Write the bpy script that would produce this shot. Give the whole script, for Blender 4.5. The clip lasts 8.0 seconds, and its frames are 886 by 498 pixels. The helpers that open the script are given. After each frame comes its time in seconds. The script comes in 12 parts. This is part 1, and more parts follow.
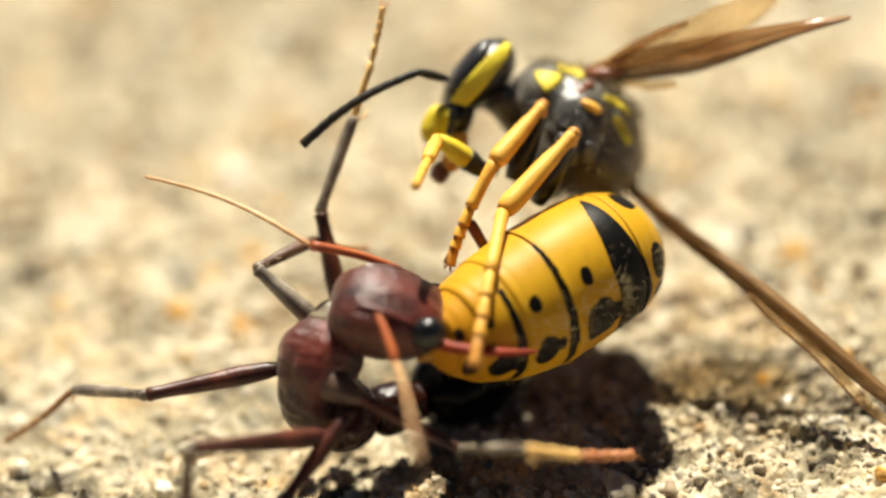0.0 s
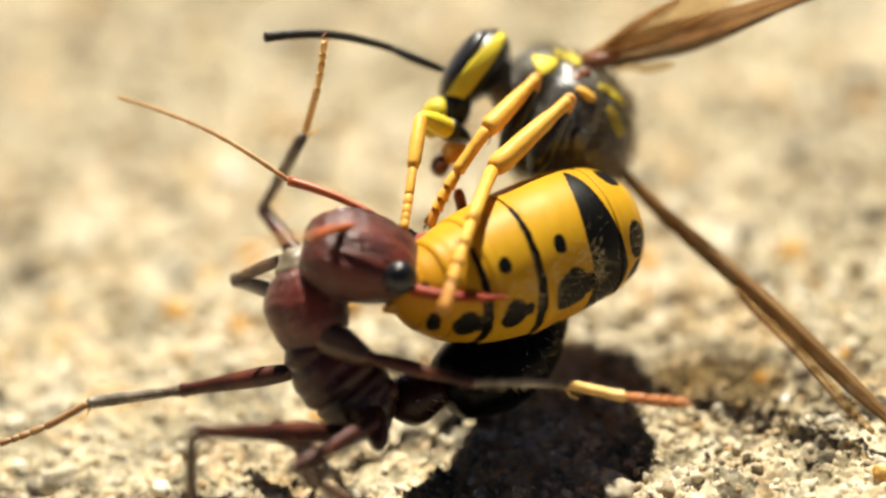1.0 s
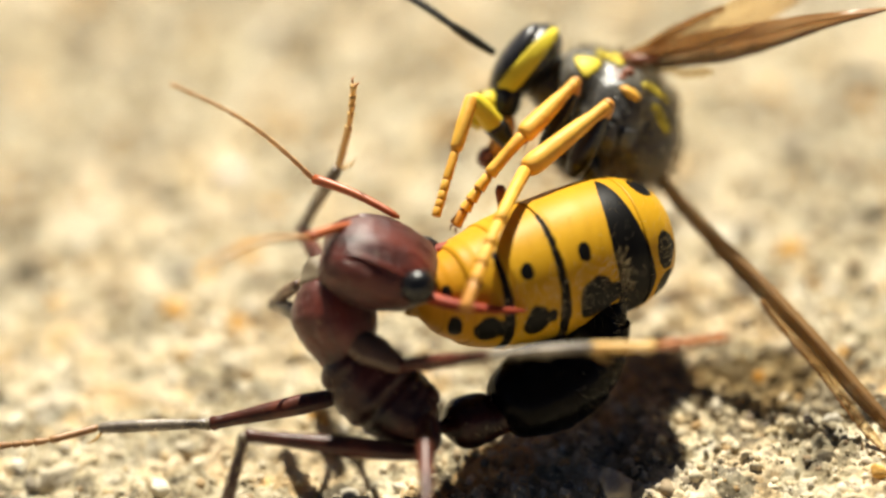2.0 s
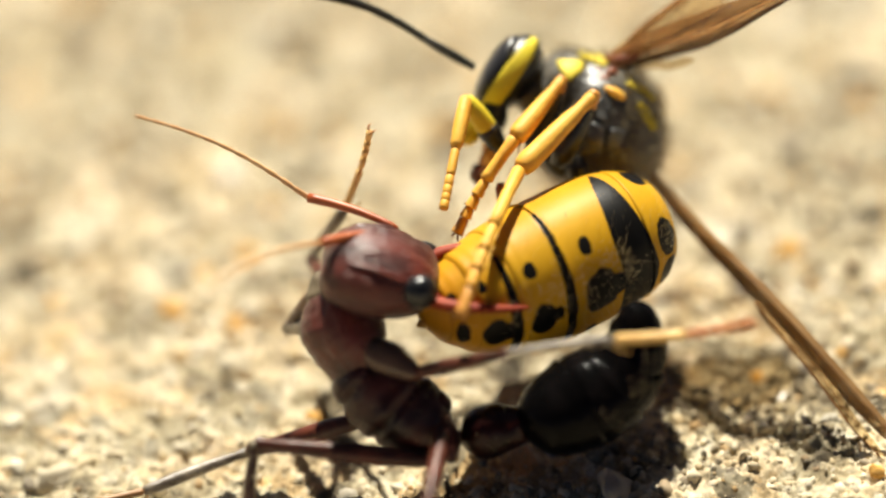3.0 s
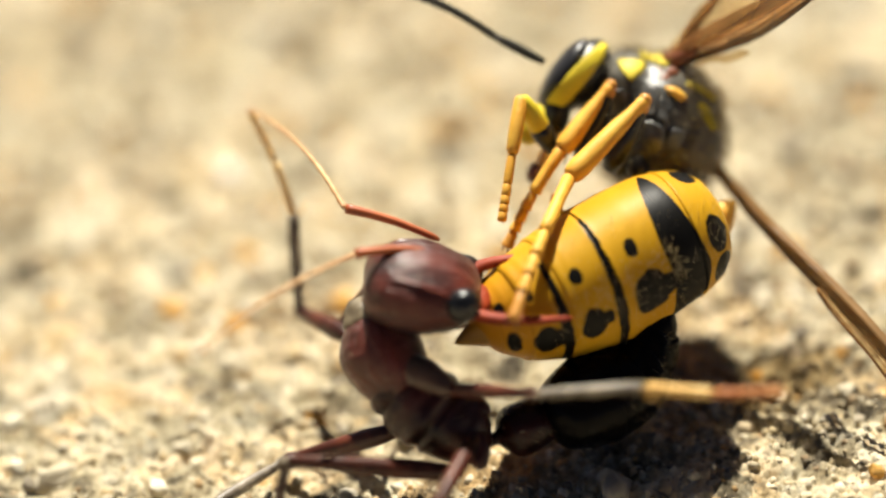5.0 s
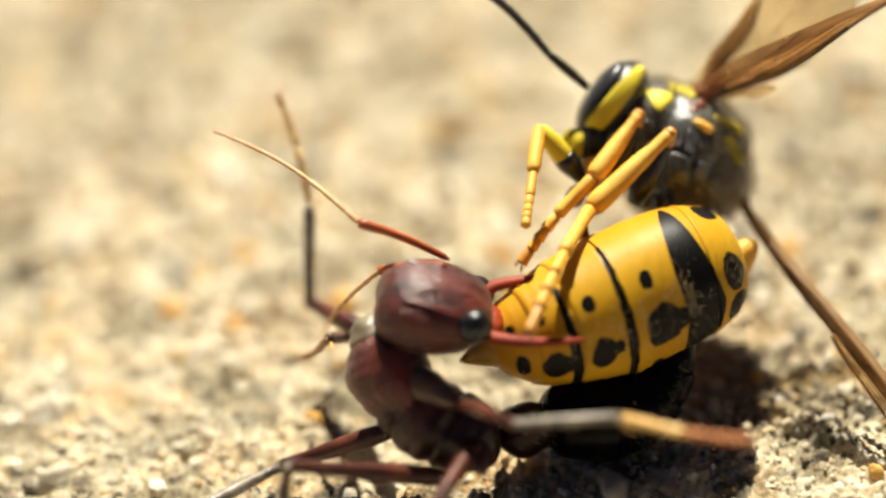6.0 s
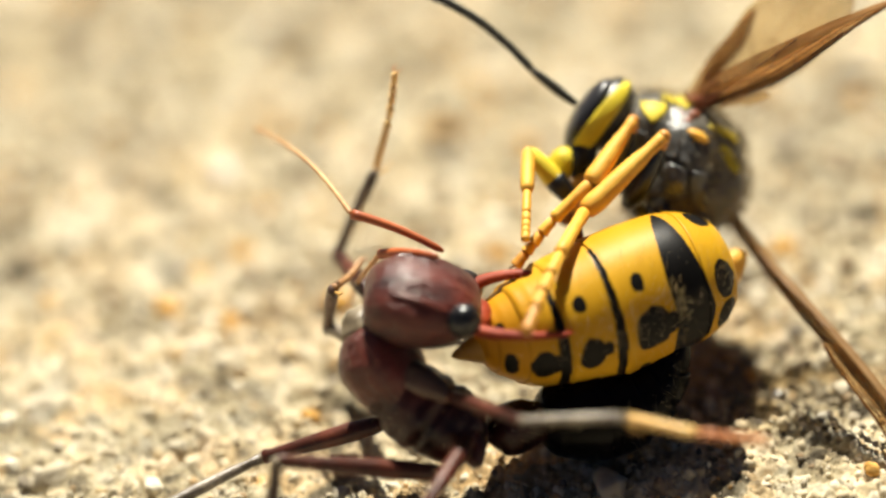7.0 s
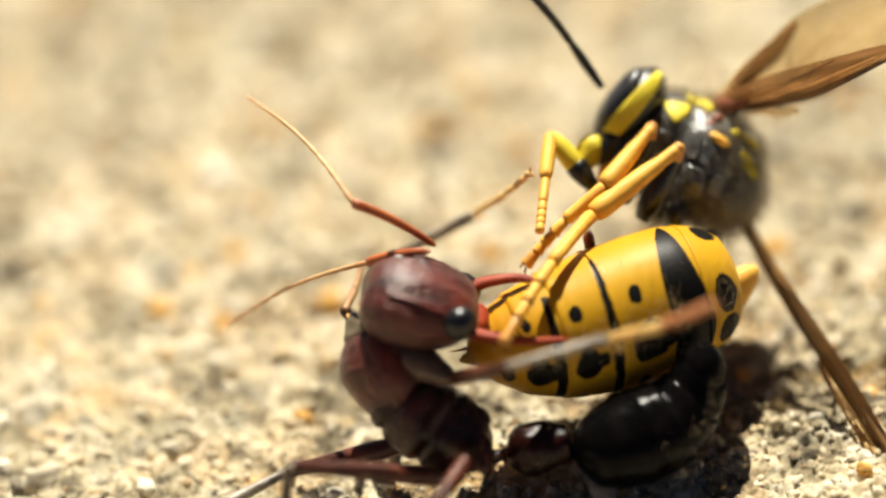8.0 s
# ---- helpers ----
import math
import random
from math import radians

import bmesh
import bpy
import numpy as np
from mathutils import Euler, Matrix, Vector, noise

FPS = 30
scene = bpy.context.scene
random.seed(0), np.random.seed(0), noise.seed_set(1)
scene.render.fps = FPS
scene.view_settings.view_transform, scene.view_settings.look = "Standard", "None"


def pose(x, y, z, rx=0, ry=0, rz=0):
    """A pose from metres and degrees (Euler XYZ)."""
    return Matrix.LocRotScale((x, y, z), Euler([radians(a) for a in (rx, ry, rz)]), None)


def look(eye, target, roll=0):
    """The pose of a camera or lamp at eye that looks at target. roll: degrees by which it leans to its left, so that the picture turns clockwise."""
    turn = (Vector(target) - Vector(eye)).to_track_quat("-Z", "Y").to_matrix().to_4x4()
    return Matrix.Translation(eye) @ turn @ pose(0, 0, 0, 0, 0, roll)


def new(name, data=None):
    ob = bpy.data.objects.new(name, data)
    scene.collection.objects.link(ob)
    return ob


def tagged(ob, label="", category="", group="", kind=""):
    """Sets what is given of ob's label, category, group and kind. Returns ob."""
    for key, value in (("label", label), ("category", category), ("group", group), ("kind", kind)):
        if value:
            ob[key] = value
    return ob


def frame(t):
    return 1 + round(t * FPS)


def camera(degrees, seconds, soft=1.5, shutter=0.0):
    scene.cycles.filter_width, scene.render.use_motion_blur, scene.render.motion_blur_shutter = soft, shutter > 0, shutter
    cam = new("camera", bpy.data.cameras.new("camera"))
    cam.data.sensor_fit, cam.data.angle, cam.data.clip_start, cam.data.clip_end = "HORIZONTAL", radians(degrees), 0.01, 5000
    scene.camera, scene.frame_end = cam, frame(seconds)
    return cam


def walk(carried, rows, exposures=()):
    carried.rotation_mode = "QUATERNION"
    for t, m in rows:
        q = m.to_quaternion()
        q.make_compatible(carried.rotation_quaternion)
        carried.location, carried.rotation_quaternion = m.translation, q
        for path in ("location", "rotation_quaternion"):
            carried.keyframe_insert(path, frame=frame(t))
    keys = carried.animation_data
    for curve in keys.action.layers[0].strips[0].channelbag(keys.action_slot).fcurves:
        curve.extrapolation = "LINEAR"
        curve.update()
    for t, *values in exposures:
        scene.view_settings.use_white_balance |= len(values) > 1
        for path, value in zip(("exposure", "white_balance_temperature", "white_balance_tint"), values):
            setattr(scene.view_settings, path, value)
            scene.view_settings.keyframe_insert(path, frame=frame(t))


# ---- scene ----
MM = 0.001
cam = camera(13, 8.0, soft=2.5, shutter=0.4)
EYE = (0.000000, -0.090926, 0.069967)
walk(cam, [
    (0, look(EYE, (-0.0001500, 0.0000324, 0.0063462))),
    (0.25, look(EYE, (-0.0001257, 0.0000237, 0.0063339))),
    (0.5, look(EYE, (-0.0001049, 0.0000185, 0.0063264))),
    (0.75, look(EYE, (-0.0000912, 0.0000185, 0.0063264))),
    (1, look(EYE, (-0.0000807, 0.0000185, 0.0063264))),
    (1.25, look(EYE, (-0.0000728, 0.0000069, 0.0063099))),
    (1.5, look(EYE, (-0.0000645, -0.0000046, 0.0062934))),
    (1.7, look(EYE, (-0.0000532, -0.0000028, 0.0062960))),
    (1.9, look(EYE, (-0.0000417, -0.0000010, 0.0062985))),
    (2.1, look(EYE, (-0.0000299, 0.0000008, 0.0063011))),
    (2.35, look(EYE, (-0.0000153, 0.0000028, 0.0063040))),
    (2.6, look(EYE, (-0.0000016, 0.0000042, 0.0063060))),
    (2.8, look(EYE, (0.0000081, 0.0000046, 0.0063066))),
    (3, look(EYE, (0.0000161, 0.0000046, 0.0063066))),
    (3.25, look(EYE, (0.0000081, 0.0000046, 0.0063066))),
    (3.5, look(EYE, (0.0000000, 0.0000046, 0.0063066))),
    (3.75, look(EYE, (0.0000000, 0.0000023, 0.0063033))),
    (4, look(EYE, (0.0000000, 0.0000000, 0.0063000))),
    (4.25, look(EYE, (0.0000050, 0.0000000, 0.0063000))),
    (4.5, look(EYE, (0.0000113, 0.0000000, 0.0063000))),
    (4.7, look(EYE, (0.0000129, 0.0000000, 0.0063000))),
    (4.9, look(EYE, (0.0000156, 0.0000000, 0.0063000))),
    (5.1, look(EYE, (0.0000193, 0.0000000, 0.0063000))),
    (5.35, look(EYE, (0.0000248, 0.0000000, 0.0063000))),
    (5.6, look(EYE, (0.0000308, 0.0000000, 0.0063000))),
    (5.8, look(EYE, (0.0000355, 0.0000000, 0.0063000))),
    (6, look(EYE, (0.0000403, 0.0000000, 0.0063000))),
    (6.25, look(EYE, (0.0000595, -0.0000052, 0.0062926))),
    (6.5, look(EYE, (0.0000887, -0.0000139, 0.0062802))),
    (6.75, look(EYE, (0.0001184, -0.0000226, 0.0062678))),
    (7, look(EYE, (0.0001613, -0.0000278, 0.0062604))),
    (7.25, look(EYE, (0.0002921, -0.0000260, 0.0062628))),
    (7.5, look(EYE, (0.0003952, -0.0000231, 0.0062670))),
    (7.75, look(EYE, (0.0003892, -0.0000208, 0.0062703))),
    (8, look(EYE, (0.0003791, -0.0000185, 0.0062736))),
])
cam.data.dof.use_dof = True
cam.data.dof.focus_distance = 0.1121
cam.data.dof.aperture_fstop = 18.0

# ---- light ----
SUN_TILT, SUN_TURN = radians(58), radians(-6)
world = bpy.data.worlds.new("sky")
scene.world = world
world.use_nodes = True
wn = world.node_tree.nodes
sky = wn.new("ShaderNodeTexSky")
sky.sky_type, sky.sun_disc = "NISHITA", False
sky.sun_elevation, sky.sun_rotation = SUN_TILT, SUN_TURN
sky.air_density, sky.dust_density = 0.13, 0.35
wn["Background"].inputs["Strength"].default_value = 0.05
world.node_tree.links.new(sky.outputs[0], wn["Background"].inputs["Color"])
sun = new("sun", bpy.data.lights.new("sun", "SUN"))
sun.data.energy, sun.data.angle, sun.data.color = 5.0, radians(0.6), (1.0, 0.945, 0.81)
way_to_sun = Vector((math.sin(SUN_TURN) * math.cos(SUN_TILT), math.cos(SUN_TURN) * math.cos(SUN_TILT), math.sin(SUN_TILT)))
sun.matrix_world = look(way_to_sun * 0.3, (0, 0, 0))
scene.view_settings.exposure = 1.01


# ---- materials ----
def mat(name, rough=0.5, metal=0.0, spec=0.5, coat=0.0):
    m = bpy.data.materials.new(name)
    m.use_nodes = True
    b = m.node_tree.nodes["Principled BSDF"]
    b.inputs["Roughness"].default_value = rough
    b.inputs["Metallic"].default_value = metal
    b.inputs["Specular IOR Level"].default_value = spec
    b.inputs["Coat Weight"].default_value = coat
    b.inputs["Coat Roughness"].default_value = 0.2
    return m, m.node_tree, b


def node(nt, kind, **values):
    n = nt.nodes.new(kind)
    for k, v in values.items():
        n.inputs[k].default_value = v
    return n


def coords(nt):
    return nt.nodes.new("ShaderNodeTexCoord").outputs["Object"]


def ramp(nt, fac, *stops):
    r = nt.nodes.new("ShaderNodeValToRGB")
    els = r.color_ramp.elements
    while len(els) < len(stops):
        els.new(0.5)
    for e, (at, c) in zip(els, stops):
        e.position, e.color = at, (*c, 1)
    nt.links.new(fac, r.inputs[0])
    return r.outputs[0]


def noise_of(nt, scale, detail=4, rough=0.55, stretch=None):
    n = node(nt, "ShaderNodeTexNoise", Scale=scale, Detail=detail, Roughness=rough)
    if stretch:
        mp = node(nt, "ShaderNodeMapping", Scale=stretch)
        nt.links.new(coords(nt), mp.inputs["Vector"])
        nt.links.new(mp.outputs[0], n.inputs["Vector"])
    else:
        nt.links.new(coords(nt), n.inputs["Vector"])
    return n.outputs[0]


def bump(nt, b, height, strength, depth):
    n = node(nt, "ShaderNodeBump", Strength=strength, Distance=depth)
    nt.links.new(height, n.inputs["Height"])
    nt.links.new(n.outputs[0], b.inputs["Normal"])


def mixed(nt, fac, a, c):
    n = nt.nodes.new("ShaderNodeMix")
    n.data_type = "RGBA"
    for sock, v in ((n.inputs[0], fac), (n.inputs[6], a), (n.inputs[7], c)):
        if isinstance(v, tuple):
            sock.default_value = (*v, 1)
        elif isinstance(v, float):
            sock.default_value = v
        else:
            nt.links.new(v, sock)
    return n.outputs[2]


def math_node(nt, op, a, c=0.0):
    n = nt.nodes.new("ShaderNodeMath")
    n.operation = op
    for sock, v in zip(n.inputs, (a, c)):
        if isinstance(v, (int, float)):
            sock.default_value = v
        else:
            nt.links.new(v, sock)
    return n.outputs[0]


def chitin(name, dark, light, rough, grain=2500.0, relief=0.25, coat=0.0, spots=900.0, stretch=None, bloom=0.0, spec=0.5, coarse=0.0, striae=0.0, depth=0.00005):
    """Insect shell: two tones, fine pits or lengthwise striae, uneven gloss."""
    m, nt, b = mat(name, rough, coat=coat, spec=spec)
    b.inputs["Sheen Weight"].default_value = bloom
    b.inputs["Sheen Roughness"].default_value = 0.45
    b.inputs["Sheen Tint"].default_value = (0.88, 0.82, 0.76, 1)
    col = ramp(nt, noise_of(nt, spots, 5, 0.6, stretch), (0.36, dark), (0.66, light))
    nt.links.new(col, b.inputs["Base Color"])
    fine = noise_of(nt, grain, 5, 0.65, stretch)
    if coarse:
        fine = math_node(nt, "ADD", fine, math_node(nt, "MULTIPLY", noise_of(nt, 1000, 3, 0.5, stretch), coarse))
    if striae:
        fine = math_node(nt, "ADD", fine, math_node(nt, "MULTIPLY", noise_of(nt, 5200, 4, 0.6, (0.10, 1, 1)), striae))
    bump(nt, b, fine, relief, depth)
    r = node(nt, "ShaderNodeMapRange")
    nt.links.new(noise_of(nt, spots * 2.3, 4), r.inputs[0])
    r.inputs[3].default_value, r.inputs[4].default_value = max(0.05, rough - 0.12), rough + 0.15
    nt.links.new(r.outputs[0], b.inputs["Roughness"])
    return m


ANT_BROWN = chitin("ant_brown_shell", (0.018, 0.005, 0.004), (0.150, 0.026, 0.014), 0.34, 3600, 0.8, spots=900, stretch=(0.35, 1, 1), bloom=0.07, coarse=1.6, striae=1.0, depth=0.00010, spec=0.5)
ANT_DARK = chitin("ant_dark_shell", (0.014, 0.004, 0.003), (0.060, 0.012, 0.007), 0.33, 3200, 0.7, spots=800, bloom=0.02, coarse=1.0, spec=0.35, depth=0.00007)
ANT_NODE = chitin("ant_node_shell", (0.006, 0.0024, 0.0018), (0.026, 0.005, 0.003), 0.22, 2800, 0.5, spots=1100, coarse=1.8, spec=0.2, depth=0.00010)
ANT_PALE = chitin("ant_joint_skin", (0.12, 0.09, 0.055), (0.30, 0.24, 0.15), 0.45, 3000, 0.4)
ANT_COXA = chitin("ant_hip_shell", (0.032, 0.013, 0.009), (0.15, 0.085, 0.052), 0.34, 2400, 0.4, spots=600, bloom=0.1)
ANT_BLACK = chitin("ant_black_shell", (0.002, 0.002, 0.002), (0.005, 0.004, 0.004), 0.12, 3400, 0.3, spots=1400, spec=0.055, coarse=1.3)
ANT_RED = chitin("ant_red_shell", (0.19, 0.020, 0.005), (0.33, 0.046, 0.010), 0.55, 3500, 0.4, spec=0.25)
ANT_RIDGE = chitin("ant_ridge_shell", (0.040, 0.009, 0.006), (0.12, 0.020, 0.011), 0.36, 3500, 0.4)
ANT_SCAPE = chitin("ant_scape_shell", (0.30, 0.060, 0.014), (0.48, 0.12, 0.03), 0.42, 3500, 0.2)
ANT_LEG = chitin("ant_leg_shell", (0.026, 0.008, 0.005), (0.115, 0.030, 0.015), 0.36, 3500, 0.5, spec=0.35)
ANT_SHIN = chitin("ant_shin_shell", (0.075, 0.055, 0.040), (0.32, 0.27, 0.205), 0.34, 5200, 0.5)
ANT_FOOT = chitin("ant_foot_shell", (0.66, 0.36, 0.09), (0.86, 0.56, 0.19), 0.45, 4000, 0.3)
ANT_BROWNSHIN = chitin("ant_brown_shin", (0.035, 0.015, 0.010), (0.16, 0.085, 0.052), 0.34, 5200, 0.5)
ANT_BROWNFOOT = chitin("ant_brown_foot", (0.26, 0.12, 0.040), (0.42, 0.23, 0.09), 0.45, 4000, 0.3)
ANT_TOE = chitin("ant_toe_shell", (0.44, 0.145, 0.045), (0.60, 0.25, 0.085), 0.5, 4000, 0.3)
ANT_WHIP = chitin("ant_whip_shell", (0.50, 0.24, 0.09), (0.72, 0.44, 0.20), 0.5, 4000, 0.3)
EYE_BLACK = chitin("eye_black", (0.003, 0.003, 0.004), (0.008, 0.008, 0.009), 0.30, 9000, 0.1)
EYE_GREY = chitin("eye_grey_black", (0.006, 0.006, 0.008), (0.020, 0.020, 0.024), 0.30, 9000, 0.1, bloom=0.15)
HAIR_PALE = chitin("pale_hair", (0.45, 0.35, 0.18), (0.66, 0.54, 0.31), 0.45, 5000, 0.1)
W_BLACK = chitin("wasp_black_shell", (0.026, 0.024, 0.019), (0.150, 0.135, 0.105), 0.32, 2600, 0.7, spots=760, bloom=0.45, coarse=2.5)
W_PLATE = chitin("wasp_side_plate", (0.035, 0.034, 0.032), (0.150, 0.145, 0.135), 0.28, 2600, 0.6, spots=900, bloom=0.40, coarse=2.0)
W_FEELER = chitin("wasp_feeler_black", (0.008, 0.007, 0.005), (0.026, 0.022, 0.015), 0.5, 3200, 0.4, spec=0.3)
W_FACE = chitin("wasp_face_brown", (0.05, 0.014, 0.006), (0.16, 0.05, 0.016), 0.35, 3000, 0.3)
W_FUZZ = chitin("brown_fuzz", (0.16, 0.12, 0.055), (0.36, 0.28, 0.14), 0.5, 5000, 0.1)
W_JET = chitin("wasp_jet_shell", (0.003, 0.003, 0.003), (0.010, 0.009, 0.008), 0.30, 3000, 0.4)
W_YELLOW = chitin("wasp_yellow_mark", (0.60, 0.45, 0.014), (0.74, 0.60, 0.03), 0.55, 2600, 0.25)
W_LEG = chitin("wasp_leg_yellow", (0.70, 0.32, 0.026), (0.84, 0.47, 0.055), 0.55, 3600, 0.45, spots=1200)
W_TAIL = chitin("wasp_tail_brown", (0.28, 0.12, 0.010), (0.52, 0.26, 0.018), 0.45, 3500, 0.2, spots=500)
W_TOE = chitin("wasp_toe_orange", (0.50, 0.20, 0.03), (0.70, 0.36, 0.06), 0.42, 3500, 0.3)
W_DARKRED = chitin("wasp_dark_red", (0.12, 0.03, 0.012), (0.25, 0.07, 0.02), 0.4, 3500, 0.3)
W_AMBER = chitin("amber_vein", (0.16, 0.07, 0.022), (0.32, 0.17, 0.06), 0.35, 3500, 0.2)
W_VEIN = chitin("wing_vein", (0.030, 0.010, 0.004), (0.10, 0.036, 0.014), 0.30, 3500, 0.2)


def wing_material(name, thin, dense, dark, light):
    m, nt, b = mat(name, 0.28)
    col = ramp(nt, noise_of(nt, 1500, 5, 0.6, (0.15, 1, 1)), (0.3, dark), (0.7, light))
    nt.links.new(col, b.inputs["Base Color"])
    bump(nt, b, noise_of(nt, 1500, 4), 0.4, 0.00006)
    clear = nt.nodes.new("ShaderNodeBsdfTransparent")
    clear.inputs[0].default_value = (0.97, 0.90, 0.76, 1)
    glow = nt.nodes.new("ShaderNodeBsdfTranslucent")
    nt.links.new(col, glow.inputs[0])
    m1, m2 = nt.nodes.new("ShaderNodeMixShader"), nt.nodes.new("ShaderNodeMixShader")
    m1.inputs[0].default_value = 0.5
    veil = node(nt, "ShaderNodeMapRange")
    veil.inputs[1].default_value, veil.inputs[2].default_value = 0.35, 0.68
    veil.inputs[3].default_value, veil.inputs[4].default_value = thin, dense
    nt.links.new(noise_of(nt, 900, 4, 0.6, (0.22, 1, 1)), veil.inputs[0])
    nt.links.new(veil.outputs[0], m2.inputs[0])
    nt.links.new(b.outputs[0], m1.inputs[1])
    nt.links.new(glow.outputs[0], m1.inputs[2])
    nt.links.new(clear.outputs[0], m2.inputs[1])
    nt.links.new(m1.outputs[0], m2.inputs[2])
    nt.links.new(m2.outputs[0], nt.nodes["Material Output"].inputs["Surface"])
    return m


WING = wing_material("wing_membrane", 0.38, 0.84, (0.27, 0.11, 0.036), (0.50, 0.28, 0.11))
WING_THIN = wing_material("clear_wing_membrane", 0.10, 0.26, (0.34, 0.20, 0.08), (0.58, 0.40, 0.19))
WING_DARK = wing_material("dark_wing_membrane", 0.55, 0.90, (0.28, 0.15, 0.060), (0.48, 0.30, 0.135))


ABD_L = 8.2


def abdomen_material():
    """Yellow shell with black bands, dorsal patches and side dots, laid out along (s) and around (a) the abdomen."""
    m, nt, b = mat("abdomen_pattern", 0.46)
    sep = nt.nodes.new("ShaderNodeSeparateXYZ")
    nt.links.new(coords(nt), sep.inputs[0])
    x, y, z = sep.outputs
    wob = math_node(nt, "MULTIPLY", math_node(nt, "SUBTRACT", noise_of(nt, 1300, 6, 0.72), 0.5), 0.034)
    wob2 = math_node(nt, "MULTIPLY", math_node(nt, "SUBTRACT", noise_of(nt, 1000, 6, 0.72), 0.5), 16.0)
    s = math_node(nt, "ADD", math_node(nt, "DIVIDE", x, ABD_L * MM), wob)
    ang = math_node(nt, "MULTIPLY", math_node(nt, "ARCTAN2", y, z), 57.2958)
    twist = math_node(nt, "MULTIPLY", math_node(nt, "MAXIMUM", math_node(nt, "SUBTRACT", s, 0.40), 0.0), 45.0)
    ang = math_node(nt, "ABSOLUTE", math_node(nt, "SUBTRACT", ang, twist))
    ang = math_node(nt, "ADD", ang, wob2)

    def blob(s0, a0, rs, ra):
        u = math_node(nt, "DIVIDE", math_node(nt, "SUBTRACT", s, s0), rs)
        v = math_node(nt, "DIVIDE", math_node(nt, "SUBTRACT", ang, a0), ra)
        d = math_node(nt, "ADD", math_node(nt, "MULTIPLY", u, u), math_node(nt, "MULTIPLY", v, v))
        return math_node(nt, "SMOOTH_MIN", math_node(nt, "MULTIPLY", math_node(nt, "SUBTRACT", 1.0, d), 6.0), 1.0)

    def band(s0, half, narrow, reach):
        """A ring at s0, thinning away from the back, ending at reach degrees."""
        w = math_node(nt, "SUBTRACT", half, math_node(nt, "MULTIPLY", ang, narrow))
        off = math_node(nt, "ABSOLUTE", math_node(nt, "SUBTRACT", s, s0))
        d = math_node(nt, "DIVIDE", math_node(nt, "SUBTRACT", w, off), 0.004)
        e = math_node(nt, "DIVIDE", math_node(nt, "SUBTRACT", reach, ang), 4.0)
        return math_node(nt, "MINIMUM", d, e)

    def sash(s0, w0, reach):
        """A broad band that leans along the segment's rim and runs out in a point down the side."""
        lean = math_node(nt, "MULTIPLY", math_node(nt, "SUBTRACT", ang, 30.0), 0.00075)
        off = math_node(nt, "SUBTRACT", math_node(nt, "SUBTRACT", math_node(nt, "SUBTRACT", s, lean), math_node(nt, "MULTIPLY", wob, 0.8)), s0)
        down = math_node(nt, "DIVIDE", ang, reach)
        back = math_node(nt, "MULTIPLY", math_node(nt, "ADD", w0, math_node(nt, "MULTIPLY", wob, 0.6)), math_node(nt, "SUBTRACT", 1.0, math_node(nt, "MULTIPLY", down, down)))
        d = math_node(nt, "DIVIDE", math_node(nt, "MINIMUM", off, math_node(nt, "SUBTRACT", back, off)), 0.004)
        e = math_node(nt, "DIVIDE", math_node(nt, "SUBTRACT", reach, ang), 4.0)
        return math_node(nt, "MINIMUM", d, e)

    marks = [
        blob(0.092, 20, 0.048, 20), blob(0.098, 94, 0.045, 17),
        sash(0.172, 0.158, 114), blob(0.402, 2, 0.070, 17), blob(0.335, 0, 0.04, 9), blob(0.424, 42, 0.024, 8),
        band(0.522, 0.022, 0.00013, 98), blob(0.628, 1, 0.050, 14), blob(0.575, 0, 0.03, 8), blob(0.640, 47, 0.023, 9),
        band(0.722, 0.022, 0.00012, 84), blob(0.795, 0, 0.046, 17), blob(0.755, 0, 0.03, 10), blob(0.81, 58, 0.018, 9),
        blob(0.895, 0, 0.024, 20), blob(0.912, 62, 0.016, 12),
    ]
    total = marks[0]
    for k in marks[1:]:
        total = math_node(nt, "MAXIMUM", total, k)
    total = math_node(nt, "MINIMUM", math_node(nt, "MAXIMUM", total, 0.0), 1.0)
    yellow = ramp(nt, noise_of(nt, 420, 4), (0.3, (0.45, 0.226, 0.007)), (0.7, (0.55, 0.302, 0.013)))
    tail = node(nt, "ShaderNodeMapRange")
    tail.inputs[1].default_value, tail.inputs[2].default_value = 0.72, 0.95
    nt.links.new(s, tail.inputs[0])
    yellow = mixed(nt, tail.outputs[0], yellow, (0.48, 0.20, 0.006))
    specks = node(nt, "ShaderNodeMapRange")
    specks.inputs[1].default_value, specks.inputs[2].default_value = 0.62, 0.80
    nt.links.new(noise_of(nt, 5200, 3), specks.inputs[0])
    black = mixed(nt, math_node(nt, "MULTIPLY", specks.outputs[0], 0.08), (0.003, 0.0025, 0.002), (0.02, 0.012, 0.005))
    nt.links.new(mixed(nt, total, yellow, black), b.inputs["Base Color"])
    bump(nt, b, noise_of(nt, 4200, 4), 0.15, 0.00003)
    b.inputs["Specular IOR Level"].default_value = 0.15
    return m


ABDOMEN = abdomen_material()


